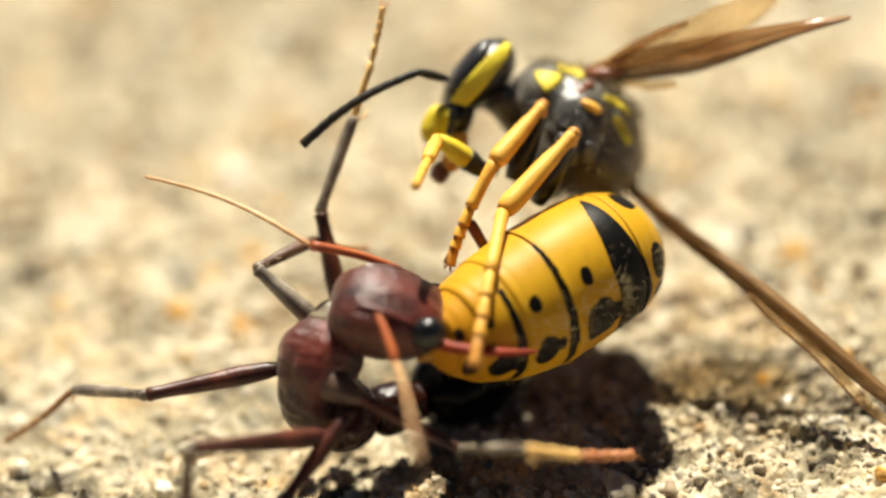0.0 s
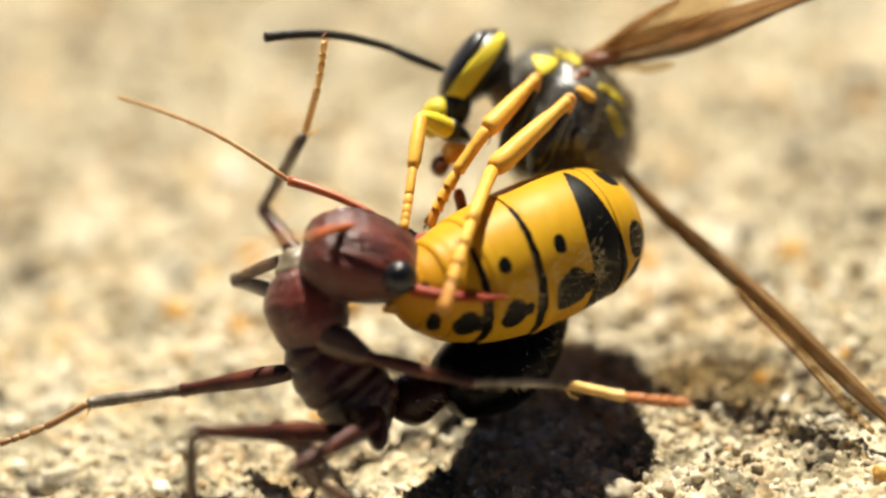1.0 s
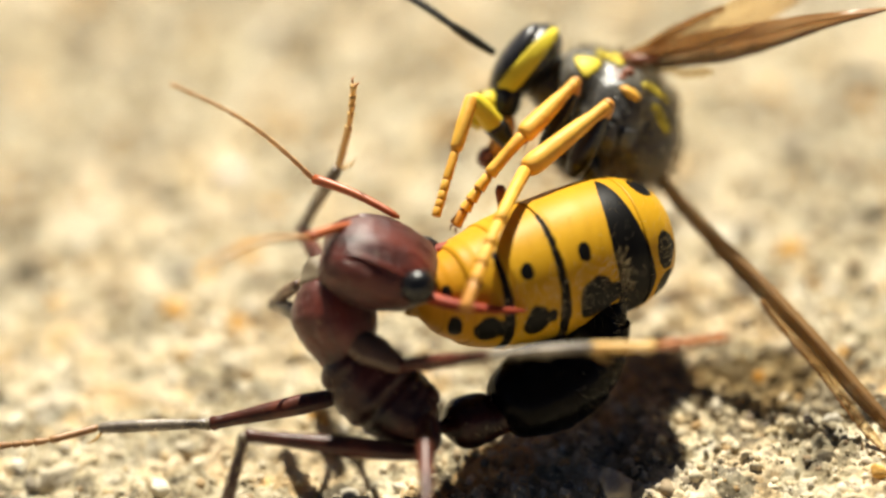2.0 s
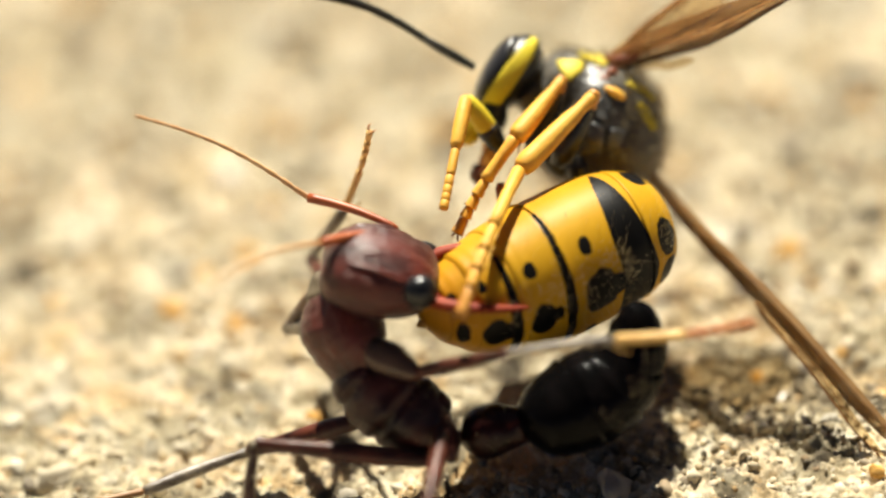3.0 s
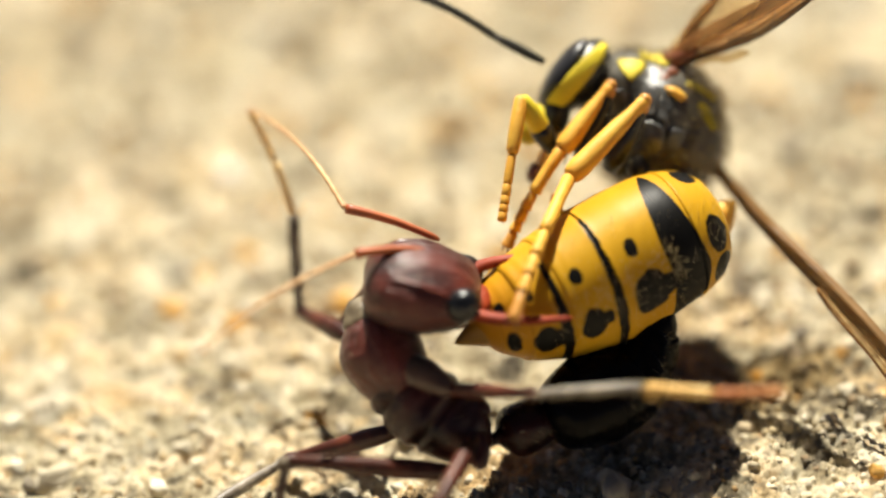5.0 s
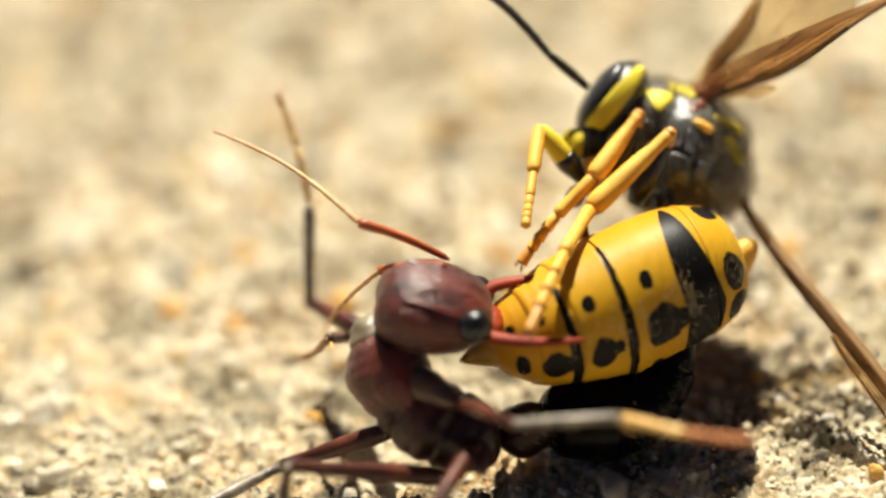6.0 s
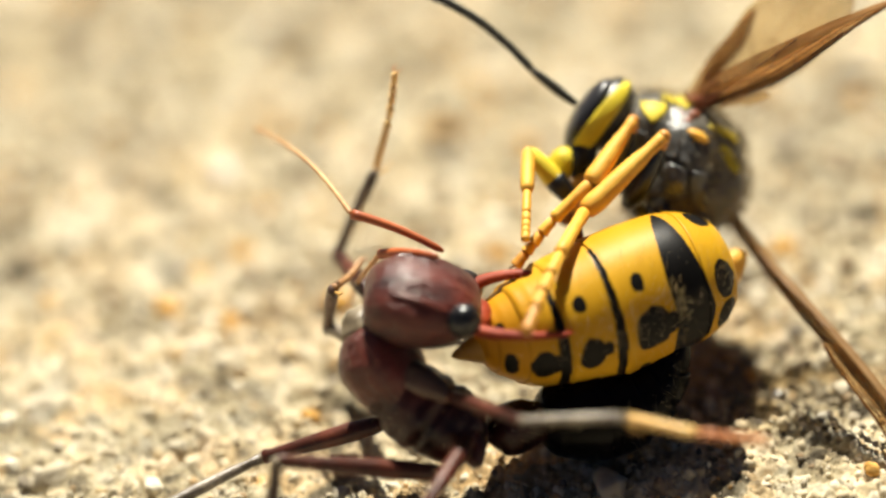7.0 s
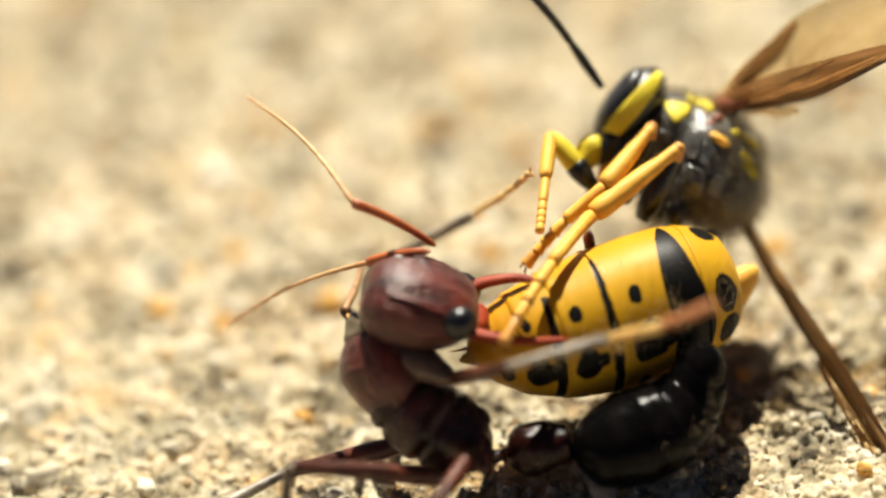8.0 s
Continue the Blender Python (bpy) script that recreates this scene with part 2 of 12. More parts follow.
def stone_material(name, *stops, scale=700.0, rough=0.8, dirt_share=0.75):
    m, nt, b = mat(name, rough, spec=0.35)
    info = nt.nodes.new("ShaderNodeNewGeometry")
    base = ramp(nt, info.outputs["Random Per Island"], *stops)
    dirt = ramp(nt, noise_of(nt, scale, 5, 0.65), (0.30, (0.50, 0.44, 0.36)), (0.62, (1.0, 1.0, 1.0)))
    mul = nt.nodes.new("ShaderNodeMix")
    mul.data_type, mul.blend_type = "RGBA", "MULTIPLY"
    mul.inputs[0].default_value = dirt_share
    nt.links.new(base, mul.inputs[6])
    nt.links.new(dirt, mul.inputs[7])
    nt.links.new(mul.outputs[2], b.inputs["Base Color"])
    bump(nt, b, noise_of(nt, scale * 4, 6, 0.7), 0.6, 0.00008)
    return m


GRAINS = stone_material(
    "sand_grains", (0.0, (0.46, 0.37, 0.22)), (0.20, (0.65, 0.57, 0.40)), (0.45, (0.71, 0.64, 0.48)),
    (0.58, (0.58, 0.44, 0.24)), (0.68, (0.82, 0.75, 0.59)), (0.82, (0.36, 0.305, 0.22)), (0.91, (0.60, 0.38, 0.15)), (0.965, (0.18, 0.15, 0.115)))
GRIT = stone_material("dark_grit", (0.0, (0.10, 0.078, 0.048)), (0.35, (0.24, 0.19, 0.11)), (0.6, (0.34, 0.27, 0.16)), (0.8, (0.15, 0.125, 0.085)), (0.92, (0.58, 0.47, 0.27)), scale=1500.0)
ORANGE_STONE = stone_material("orange_stone", (0.0, (0.62, 0.33, 0.07)), (1.0, (0.70, 0.40, 0.10)))
WHITE_STONE = stone_material("white_stone", (0.0, (0.90, 0.88, 0.83)), (1.0, (0.92, 0.90, 0.85)), rough=0.35, dirt_share=0.15)
CREAM_STONE = stone_material("cream_stone", (0.0, (0.80, 0.72, 0.53)), (1.0, (0.86, 0.80, 0.64)), dirt_share=0.4)
BROWN_STONE = stone_material("brown_stone", (0.0, (0.17, 0.14, 0.10)), (1.0, (0.26, 0.22, 0.16)))
GREY_STONE = stone_material("grey_stone", (0.0, (0.38, 0.345, 0.275)), (1.0, (0.48, 0.44, 0.35)))
PALE_STONE = stone_material("pale_stone", (0.0, (0.54, 0.48, 0.35)), (1.0, (0.62, 0.55, 0.41)))


def ground_material():
    m, nt, b = mat("sandy_concrete", 0.85, spec=0.3)
    big = ramp(nt, noise_of(nt, 560, 5, 0.6), (0.38, (0.20, 0.172, 0.125)), (0.45, (0.52, 0.45, 0.31)), (0.52, (0.785, 0.715, 0.54)), (0.62, (0.865, 0.82, 0.695)))
    wide = ramp(nt, noise_of(nt, 230, 4, 0.6), (0.36, (0.58, 0.55, 0.50)), (0.45, (0.95, 0.93, 0.90)), (0.55, (1.0, 0.99, 0.96)), (0.64, (1.0, 0.90, 0.74)))
    both = nt.nodes.new("ShaderNodeMix")
    both.data_type, both.blend_type = "RGBA", "MULTIPLY"
    both.inputs[0].default_value = 0.5
    nt.links.new(big, both.inputs[6])
    nt.links.new(wide, both.inputs[7])
    big = both.outputs[2]
    cells = node(nt, "ShaderNodeTexVoronoi", Scale=620.0)
    nt.links.new(coords(nt), cells.inputs["Vector"])
    tint = ramp(nt, cells.outputs["Color"], (0.20, (0.27, 0.245, 0.20)), (0.36, (0.75, 0.71, 0.62)), (0.55, (1.0, 0.99, 0.96)), (0.93, (0.90, 0.68, 0.42)))
    mul = nt.nodes.new("ShaderNodeMix")
    mul.data_type, mul.blend_type = "RGBA", "MULTIPLY"
    mul.inputs[0].default_value = 0.8
    nt.links.new(big, mul.inputs[6])
    nt.links.new(tint, mul.inputs[7])
    fine = node(nt, "ShaderNodeTexVoronoi", Scale=4600.0)
    nt.links.new(coords(nt), fine.inputs["Vector"])
    speck = ramp(nt, fine.outputs["Color"], (0.10, (0.34, 0.31, 0.28)), (0.28, (0.94, 0.92, 0.88)), (0.8, (1.0, 1.0, 0.98)), (0.96, (0.85, 0.66, 0.42)))
    mul2 = nt.nodes.new("ShaderNodeMix")
    mul2.data_type, mul2.blend_type = "RGBA", "MULTIPLY"
    mul2.inputs[0].default_value = 0.55
    nt.links.new(mul.outputs[2], mul2.inputs[6])
    nt.links.new(speck, mul2.inputs[7])
    nt.links.new(mul2.outputs[2], b.inputs["Base Color"])
    bump(nt, b, noise_of(nt, 3200, 6, 0.75), 1.0, 0.00020)
    return m


GROUND = ground_material()


# ---- building helpers ----
PART = {}


def part(name, bm, material, parent=None, label="", smooth=True):
    me = bpy.data.meshes.new(name)
    bm.normal_update()
    bm.to_mesh(me)
    bm.free()
    me.materials.append(material)
    if smooth:
        me.polygons.foreach_set("use_smooth", [True] * len(me.polygons))
    ob = new(name, me)
    ob.parent = parent
    return tagged(ob, label)


def sweep(stations, seg=20, bm=None):
    """A closed skin through stations ((x, y, z), (ry, rz)) in mm, rings square to the x axis or to the line."""
    bm = bm or bmesh.new()
    pts = [Vector(c) for c, _ in stations]
    rings = []
    for i, (c, r) in enumerate(stations):
        d = (pts[min(i + 1, len(pts) - 1)] - pts[max(i - 1, 0)]).normalized()
        side = Vector((0, 0, 1)).cross(d)
        side = side.normalized() if side.length > 1e-4 else Vector((0, 1, 0))
        top = d.cross(side)
        ry, rz = r if isinstance(r, tuple) else (r, r)
        rings.append([bm.verts.new((pts[i] + side * (ry * math.cos(k * math.tau / seg)) + top * (rz * math.sin(k * math.tau / seg))) * MM) for k in range(seg)])
    for a, c in zip(rings, rings[1:]):
        for k in range(seg):
            bm.faces.new((a[k], a[(k + 1) % seg], c[(k + 1) % seg], c[k]))
    bm.faces.new(rings[0][::-1])
    bm.faces.new(rings[-1])
    return bm


def smooth_curve(table, n):
    """Points evenly along a table of (x, values...) with eased values between."""
    xs = [row[0] for row in table]
    out = []
    for i in range(n):
        x = xs[0] + (xs[-1] - xs[0]) * i / (n - 1)
        j = max(0, min(len(xs) - 2, sum(1 for v in xs[1:-1] if v <= x)))
        p0, p1, p2, p3 = (table[max(j - 1, 0)], table[j], table[j + 1], table[min(j + 2, len(xs) - 1)])
        f = (x - p1[0]) / (p2[0] - p1[0])
        vals = []
        for q in range(1, len(p1)):
            s1 = (p2[q] - p0[q]) / max(p2[0] - p0[0], 1e-6) * (p2[0] - p1[0])
            s2 = (p3[q] - p1[q]) / max(p3[0] - p1[0], 1e-6) * (p2[0] - p1[0])
            vals.append((2 * f**3 - 3 * f**2 + 1) * p1[q] + (f**3 - 2 * f**2 + f) * s1 + (3 * f**2 - 2 * f**3) * p2[q] + (f**3 - f**2) * s2)
        out.append((x, *vals))
    return out


def lathe(table, n=40, seg=36, bm=None):
    """A body along x from rows (x, ry, rz, y, z) in mm."""
    rows = [tuple(r) + (0.0,) * (5 - len(r)) for r in table]
    return sweep([((x, y, z), (max(ry, 0.004), max(rz, 0.004))) for x, ry, rz, y, z in smooth_curve(rows, n)], seg, bm)


def ball(rx, ry, rz, at=(0, 0, 0), turn=(0, 0, 0), seg=28, bm=None):
    bm = bm or bmesh.new()
    m = pose(at[0] * MM, at[1] * MM, at[2] * MM, *turn) @ Matrix.Diagonal((rx * MM, ry * MM, rz * MM, 1))
    bmesh.ops.create_uvsphere(bm, u_segments=seg, v_segments=seg // 2, radius=1, matrix=m)
    return bm


def rough_up(bm, amount, scale, seed=0.0):
    """Uneven shell: push the skin in and out by smooth noise, in mm."""
    bm.normal_update()
    for v in bm.verts:
        v.co += v.normal * (noise.noise(v.co / MM * scale + Vector((seed, seed, seed))) * amount * MM)
    return bm


def star_reach(lobes, d):
    """How far a union of ellipsoids (centre, radii) reaches from the origin along d, in mm."""
    best = 0.0
    for c, r in lobes:
        a = sum((d[i] / r[i]) ** 2 for i in range(3))
        b = sum(d[i] * c[i] / r[i] ** 2 for i in range(3))
        k = sum((c[i] / r[i]) ** 2 for i in range(3)) - 1
        q = b * b - a * k
        if q > 0:
            best = max(best, (b + math.sqrt(q)) / a)
    return best


def star_body(lobes, seg=72):
    """One shell round a union of ellipsoids, creased where they meet."""
    bm = bmesh.new()
    bmesh.ops.create_uvsphere(bm, u_segments=seg, v_segments=seg * 2 // 3, radius=1)
    for v in bm.verts:
        d = v.co.normalized()
        v.co = d * (star_reach(lobes, d) * MM)
    return bm


def star_front(lobes, px, py):
    """The shell's point towards +z over (px, py); points past its rim are drawn in."""
    for _ in range(30):
        lo, hi = None, 3.0
        for k in range(31):
            z = 3.0 - 0.1 * k
            p = Vector((px, py, z))
            if p.length <= star_reach(lobes, p.normalized()):
                lo, hi = z, z + 0.1
                break
        if lo is not None:
            for _ in range(9):
                z = (lo + hi) / 2
                p = Vector((px, py, z))
                if p.length <= star_reach(lobes, p.normalized()):
                    lo = z
                else:
                    hi = z
            return Vector((px, py, lo))
        px, py = px * 0.97, py * 0.97
    return Vector((px, py, 0.0))


def drape(lobes, outline, lift=0.05, rings=5):
    """A coloured plate that hugs the shell's front inside a star-shaped outline of (x, y)."""
    pts = []
    for (ax, ay), (bx, by) in zip(outline, outline[1:] + outline[:1]):
        pts += [(ax + (bx - ax) * k / 5, ay + (by - ay) * k / 5) for k in range(5)]
    for _ in range(2):  # round the corners
        pts = [((pts[i - 1][0] + 2 * p[0] + pts[(i + 1) % len(pts)][0]) / 4, (pts[i - 1][1] + 2 * p[1] + pts[(i + 1) % len(pts)][1]) / 4) for i, p in enumerate(pts)]
    cx, cy = sum(p[0] for p in pts) / len(pts), sum(p[1] for p in pts) / len(pts)
    bm = bmesh.new()

    def on(px, py, up):
        p = star_front(lobes, px, py)
        return bm.verts.new((p + p.normalized() * up) * MM)

    mid, last = on(cx, cy, lift), None
    for k in range(1, rings + 2):
        f, up = (k / rings, lift) if k <= rings else (1.03, -0.06)
        ring = [on(cx + (px - cx) * f, cy + (py - cy) * f, up) for px, py in pts]
        for i in range(len(ring)):
            j = (i + 1) % len(ring)
            bm.faces.new((mid, ring[i], ring[j]) if last is None else (last[i], ring[i], ring[j], last[j]))
        last = ring
    bmesh.ops.recalc_face_normals(bm, faces=bm.faces[:])
    return bm


def strip(points, half):
    """The outline of a lens-shaped stroke through points."""
    n = len(points)
    left, right = [], []
    for i, p in enumerate(points):
        a, b = points[max(i - 1, 0)], points[min(i + 1, n - 1)]
        d = Vector((b[0] - a[0], b[1] - a[1])).normalized()
        w = half * (0.45 + 0.55 * math.sin(math.pi * (i + 0.5) / n))
        left.append((p[0] - d.y * w, p[1] + d.x * w))
        right.append((p[0] + d.y * w, p[1] - d.x * w))
    return left + right[::-1]


def hairs(spots, length, thick, seed, droop=0.3):
    """Fine tapered hairs from (place, outward) pairs in mm."""
    rng = random.Random(seed)
    bm = bmesh.new()
    for p, n in spots:
        d = (n + Vector((rng.uniform(-1, 1), rng.uniform(-1, 1), rng.uniform(-1, 1))) * droop).normalized()
        l = length * rng.uniform(0.6, 1.2)
        side = d.orthogonal().normalized()
        other = d.cross(side)
        bend = side * (l * rng.uniform(-0.2, 0.2))
        ring = []
        for f, w in ((0.0, 1.0), (0.55, 0.7)):
            c = p + d * (l * f) + bend * f * f
            ring.append([bm.verts.new((c + (side * math.cos(k * math.tau / 3) + other * math.sin(k * math.tau / 3)) * (thick * w)) * MM) for k in range(3)])
        tip = bm.verts.new((p + d * l + bend) * MM)
        for k in range(3):
            bm.faces.new((ring[0][k], ring[0][(k + 1) % 3], ring[1][(k + 1) % 3], ring[1][k]))
            bm.faces.new((ring[1][k], ring[1][(k + 1) % 3], tip))
    return bm


def body_hairs(table, count, length, thick, seed, lo=0.0, hi=1.0, arc=(0, 360), droop=0.35):
    """Hairs over a lathe body given by its table."""
    rng = random.Random(seed)
    rows = smooth_curve([tuple(r) + (0.0,) * (5 - len(r)) for r in table], 120)
    spots = []
    for _ in range(count):
        x, ry, rz, y, z = rows[int((lo + (hi - lo) * rng.random()) * 119)]
        a = radians(rng.uniform(*arc))
        n = Vector((0.25, math.cos(a), math.sin(a))).normalized()
        spots.append((Vector((x, y + ry * math.cos(a), z + rz * math.sin(a))), n))
    return hairs(spots, length, thick, seed, droop)


def beaded(length, r0, r1, count, bend=0.0, seg=12, flare=0.25, neck=0.72):
    """A jointed whip along x: count beads, slightly bent."""
    st = []
    for i in range(count):
        for f, w in ((0.02, neck), (0.2, 0.95), (0.75, 1.0 + flare * 0.4), (0.96, (1 + neck) / 2)):
            u = (i + f) / count
            st.append(((u * length, 0, bend * math.sin(u * math.pi)), (r0 + (r1 - r0) * u) * w))
    return sweep(st, seg)


# ---- ground ----
SLOPE = 0.08


def grain_height(px, py):
    """Rough sandy relief in mm: swells, lumps, crumbs and pits."""
    v = Vector((px, py, 0.0))
    h = noise.fractal(v * 0.16, 1.0, 2.0, 3) * 0.35
    h += noise.noise(v * 0.9) * 0.20
    d = noise.voronoi(v * 1.15)[0]
    h += max(0.0, 0.55 - d[0]) * 0.5
    d = noise.voronoi(v * 3.4 + Vector((3, 9, 0)))[0]
    h += (0.32 - d[0]) * 0.26
    d = noise.voronoi(v * 7.5 + Vector((5, 2, 0)))[0]
    h += (0.30 - d[0]) * 0.13
    h += noise.noise(v * 5.5 + Vector((7, 3, 1))) * 0.10
    pit = noise.noise(v * 2.3 + Vector((1, 5, 2)))
    h -= max(0.0, pit - 0.35) * 0.7
    return h


def make_ground():
    def axis(lo, hi, step, far, grow=None, until=0.0):
        mid, p, gap = [lo], lo, step
        while p < hi:
            gap = step if grow is None or p < until else min(0.26, gap * grow)
            p += gap
            mid.append(p)
        out, gap = [], step
        while p < far:
            gap *= 1.35
            p += gap
            out.append(p)
        back, gap, p = [], step, lo
        while p > -far:
            gap *= 1.35
            p -= gap
            back.append(p)
        return back[::-1] + mid + out

    xs, ys = axis(-16, 16, 0.085, 4e6), axis(-8.5, 34, 0.075, 4e6, 1.02, 3.0)
    verts = []
    for py in ys:
        for px in xs:
            near = -40 < px < 40 and -40 < py < 60
            h = grain_height(px, py) if near else 0.0
            verts.append((px * MM, py * MM, (SLOPE * max(-40, min(40, px)) + h - 0.35) * MM))
    w = len(xs)
    faces = [(j * w + i, j * w + i + 1, (j + 1) * w + i + 1, (j + 1) * w + i) for j in range(len(ys) - 1) for i in range(w - 1)]
    me = bpy.data.meshes.new("ground")
    me.from_pydata(verts, [], faces)
    me.materials.append(GROUND)
    me.polygons.foreach_set("use_smooth", [True] * len(me.polygons))
    return tagged(new("ground", me), "rough sandy concrete ground, cream and tan, sunlit", "ground", kind="structure")


def height_at(px, py):
    return SLOPE * px + grain_height(px, py) - 0.35


def make_grains(count=15000):
    rng = random.Random(11)
    shapes = []
    for level in (2, 1):
        base = bmesh.new()
        bmesh.ops.create_icosphere(base, subdivisions=level, radius=1)
        shapes.append(([v.co.copy() for v in base.verts], [tuple(v.index for v in f.verts) for f in base.faces]))
        base.free()
    verts, faces = [], []
    for n in range(count):
        px, py = rng.uniform(-16, 16), -8 + 40 * rng.random() ** 1.6
        r = 0.04 + 0.20 * rng.random() ** 3.5 + (0.26 * rng.random() ** 1.5 if py > 4 else 0.0)
        bv, bf = shapes[0 if py < 4 and r > 0.08 else 1]
        m = Euler((rng.uniform(0, 6), rng.uniform(0, 6), rng.uniform(0, 6))).to_matrix()
        sc = Vector((r * rng.uniform(0.8, 1.4), r * rng.uniform(0.7, 1.1), r * rng.uniform(0.55, 0.9)))
        c = Vector((px, py, height_at(px, py) - r * 0.30))
        k = len(verts)
        off = Vector((n * 0.37, n * 0.11, 0))
        for v in bv:
            q = Vector((v.x * sc.x, v.y * sc.y, v.z * sc.z)) * (1 + 0.55 * noise.noise(v * 1.7 + off))
            verts.append((c + m @ q) * MM)
        faces += [tuple(k + i for i in f) for f in bf]
    me = bpy.data.meshes.new("sand_grains")
    me.from_pydata(verts, [], faces)
    me.polygons.foreach_set("use_smooth", [True] * len(me.polygons))
    me.materials.append(GRAINS)
    return tagged(new("sand_grains", me), "loose cream, tan, grey and orange sand grains on the concrete", "sand", kind="stuff")


def make_grit():
    """A drift of darker crumbs."""
    rng = random.Random(23)
    base = bmesh.new()
    bmesh.ops.create_icosphere(base, subdivisions=1, radius=1)
    bv = [v.co.copy() for v in base.verts]
    bf = [tuple(v.index for v in f.verts) for f in base.faces]
    base.free()
    verts, faces = [], []
    for n in range(2600):
        px, py = rng.gauss(8.7, 2.6), rng.gauss(1.7, 1.5)
        if py < -2.6 and rng.random() < 0.7:
            continue
        r = 0.04 + 0.15 * rng.random() ** 2.5
        c = Vector((px, py, height_at(px, py) - r * 0.2))
        m = Euler((rng.uniform(0, 6), rng.uniform(0, 6), rng.uniform(0, 6))).to_matrix()
        k = len(verts)
        for v in bv:
            q = v * r * rng.uniform(0.65, 1.25)
            q.z *= 0.75
            verts.append((c + m @ q) * MM)
        faces += [tuple(k + i for i in f) for f in bf]
    me = bpy.data.meshes.new("grit")
    me.from_pydata(verts, [], faces)
    me.materials.append(GRIT)
    me.polygons.foreach_set("use_smooth", [True] * len(me.polygons))
    return tagged(new("grit", me), "drift of dark grey and brown grit on the concrete", "grit", kind="stuff")


def make_pebble(px, py, size, material, label, seed):
    bm = bmesh.new()
    bmesh.ops.create_icosphere(bm, subdivisions=3, radius=1)
    for v in bm.verts:
        n = 1 + 0.40 * noise.noise(v.co * 1.3 + Vector((seed, 0, 0))) + 0.16 * noise.noise(v.co * 3.4 + Vector((0, seed, 0)))
        v.co = Vector((v.co.x * size[0], v.co.y * size[1], v.co.z * size[2])) * n * MM
    ob = part("pebble", bm, material, None, label)
    ob.location = (px * MM, py * MM, (height_at(px, py) - size[2] * 0.05) * MM)
    ob.rotation_euler = (0.1 * seed, 0.2, seed * 1.3)
    return tagged(ob, "", "pebble", "loose pebbles")


make_ground()
make_grains()
make_grit()
for seed, (px, py, size, material, label) in enumerate((
    (-6.27, 6.31, (0.5, 0.36, 0.3), ORANGE_STONE, "small rounded orange pebble on the sandy ground"),
    (-6.93, 14.37, (0.42, 0.34, 0.34), WHITE_STONE, "bright white quartz pebble on the sandy ground"),
    (-6.39, 3.98, (0.62, 0.42, 0.34), PALE_STONE, "pale grey-white pebble on the sandy ground"),
    (9.45, 1.99, (0.3, 0.24, 0.24), ORANGE_STONE, "small rounded orange pebble on the sandy ground"),
    (-8.33, -1.62, (0.22, 0.17, 0.16), ORANGE_STONE, "small rounded orange pebble on the sandy ground"),
    (4.98, -2.92, (0.85, 0.6, 0.4), PALE_STONE, "pale grey-white pebble on the sandy ground"),
    (-9.63, 16.88, (0.6, 0.5, 0.35), GREY_STONE, "dull grey pebble on the sandy ground"),
    (-8.27, 9.26, (0.55, 0.5, 0.35), GREY_STONE, "dull grey pebble on the sandy ground"),
    (-2.69, -2.46, (0.5, 0.35, 0.25), GREY_STONE, "dull grey pebble on the sandy ground"),
    (-11.21, -0.93, (0.8, 0.5, 0.3), PALE_STONE, "pale grey-white pebble on the sandy ground"),
    (1.43, 18.28, (0.5, 0.4, 0.3), ORANGE_STONE, "small rounded orange pebble on the sandy ground"),
    (13.76, 17.78, (0.9, 0.7, 0.4), GREY_STONE, "dull grey pebble on the sandy ground"),
    (-6.09, 22.44, (1.2, 0.8, 0.4), GREY_STONE, "dull grey pebble on the sandy ground"),
    (-3.77, 1.02, (0.35, 0.28, 0.22), ORANGE_STONE, "small rounded orange pebble on the sandy ground"),
    (10.22, 1.07, (0.28, 0.2, 0.2), WHITE_STONE, "bright white quartz pebble on the sandy ground"),
)):
    make_pebble(px, py, size, material, label, seed + 1)
rng = random.Random(71)
for k in range(150):
    px, py = rng.uniform(-15, 15), -4 + 34 * rng.random()
    if -4 < px < 8 and -6 < py < 3:
        continue
    r = rng.uniform(0.20, 0.38) + (rng.uniform(0.0, 0.22) if py > 6 else 0.0)
    material, label = rng.choice((
        (PALE_STONE, "pale grey-white pebble on the sandy ground"), (PALE_STONE, "pale grey-white pebble on the sandy ground"),
        (CREAM_STONE, "cream sandstone crumb on the sandy ground"), (CREAM_STONE, "cream sandstone crumb on the sandy ground"),
        (GREY_STONE, "dull grey pebble on the sandy ground"), (BROWN_STONE, "dark brown-grey pebble on the sandy ground"), (ORANGE_STONE, "small rounded orange pebble on the sandy ground")))
    make_pebble(px, py, (r, r * rng.uniform(0.7, 0.95), r * rng.uniform(0.5, 0.75)), material, label, 20 + k * 0.37)

# ---- ant ----
ant = new("ant")
ant.location = (-2 * MM, -2 * MM, 0)
tagged(ant, "red-brown bull ant with black abdomen biting a wasp", "ant")


def ant_part(key, name, bm, material, label=""):
    ob = part(name, bm, material, ant, label)
    PART[key] = ob
    return ob


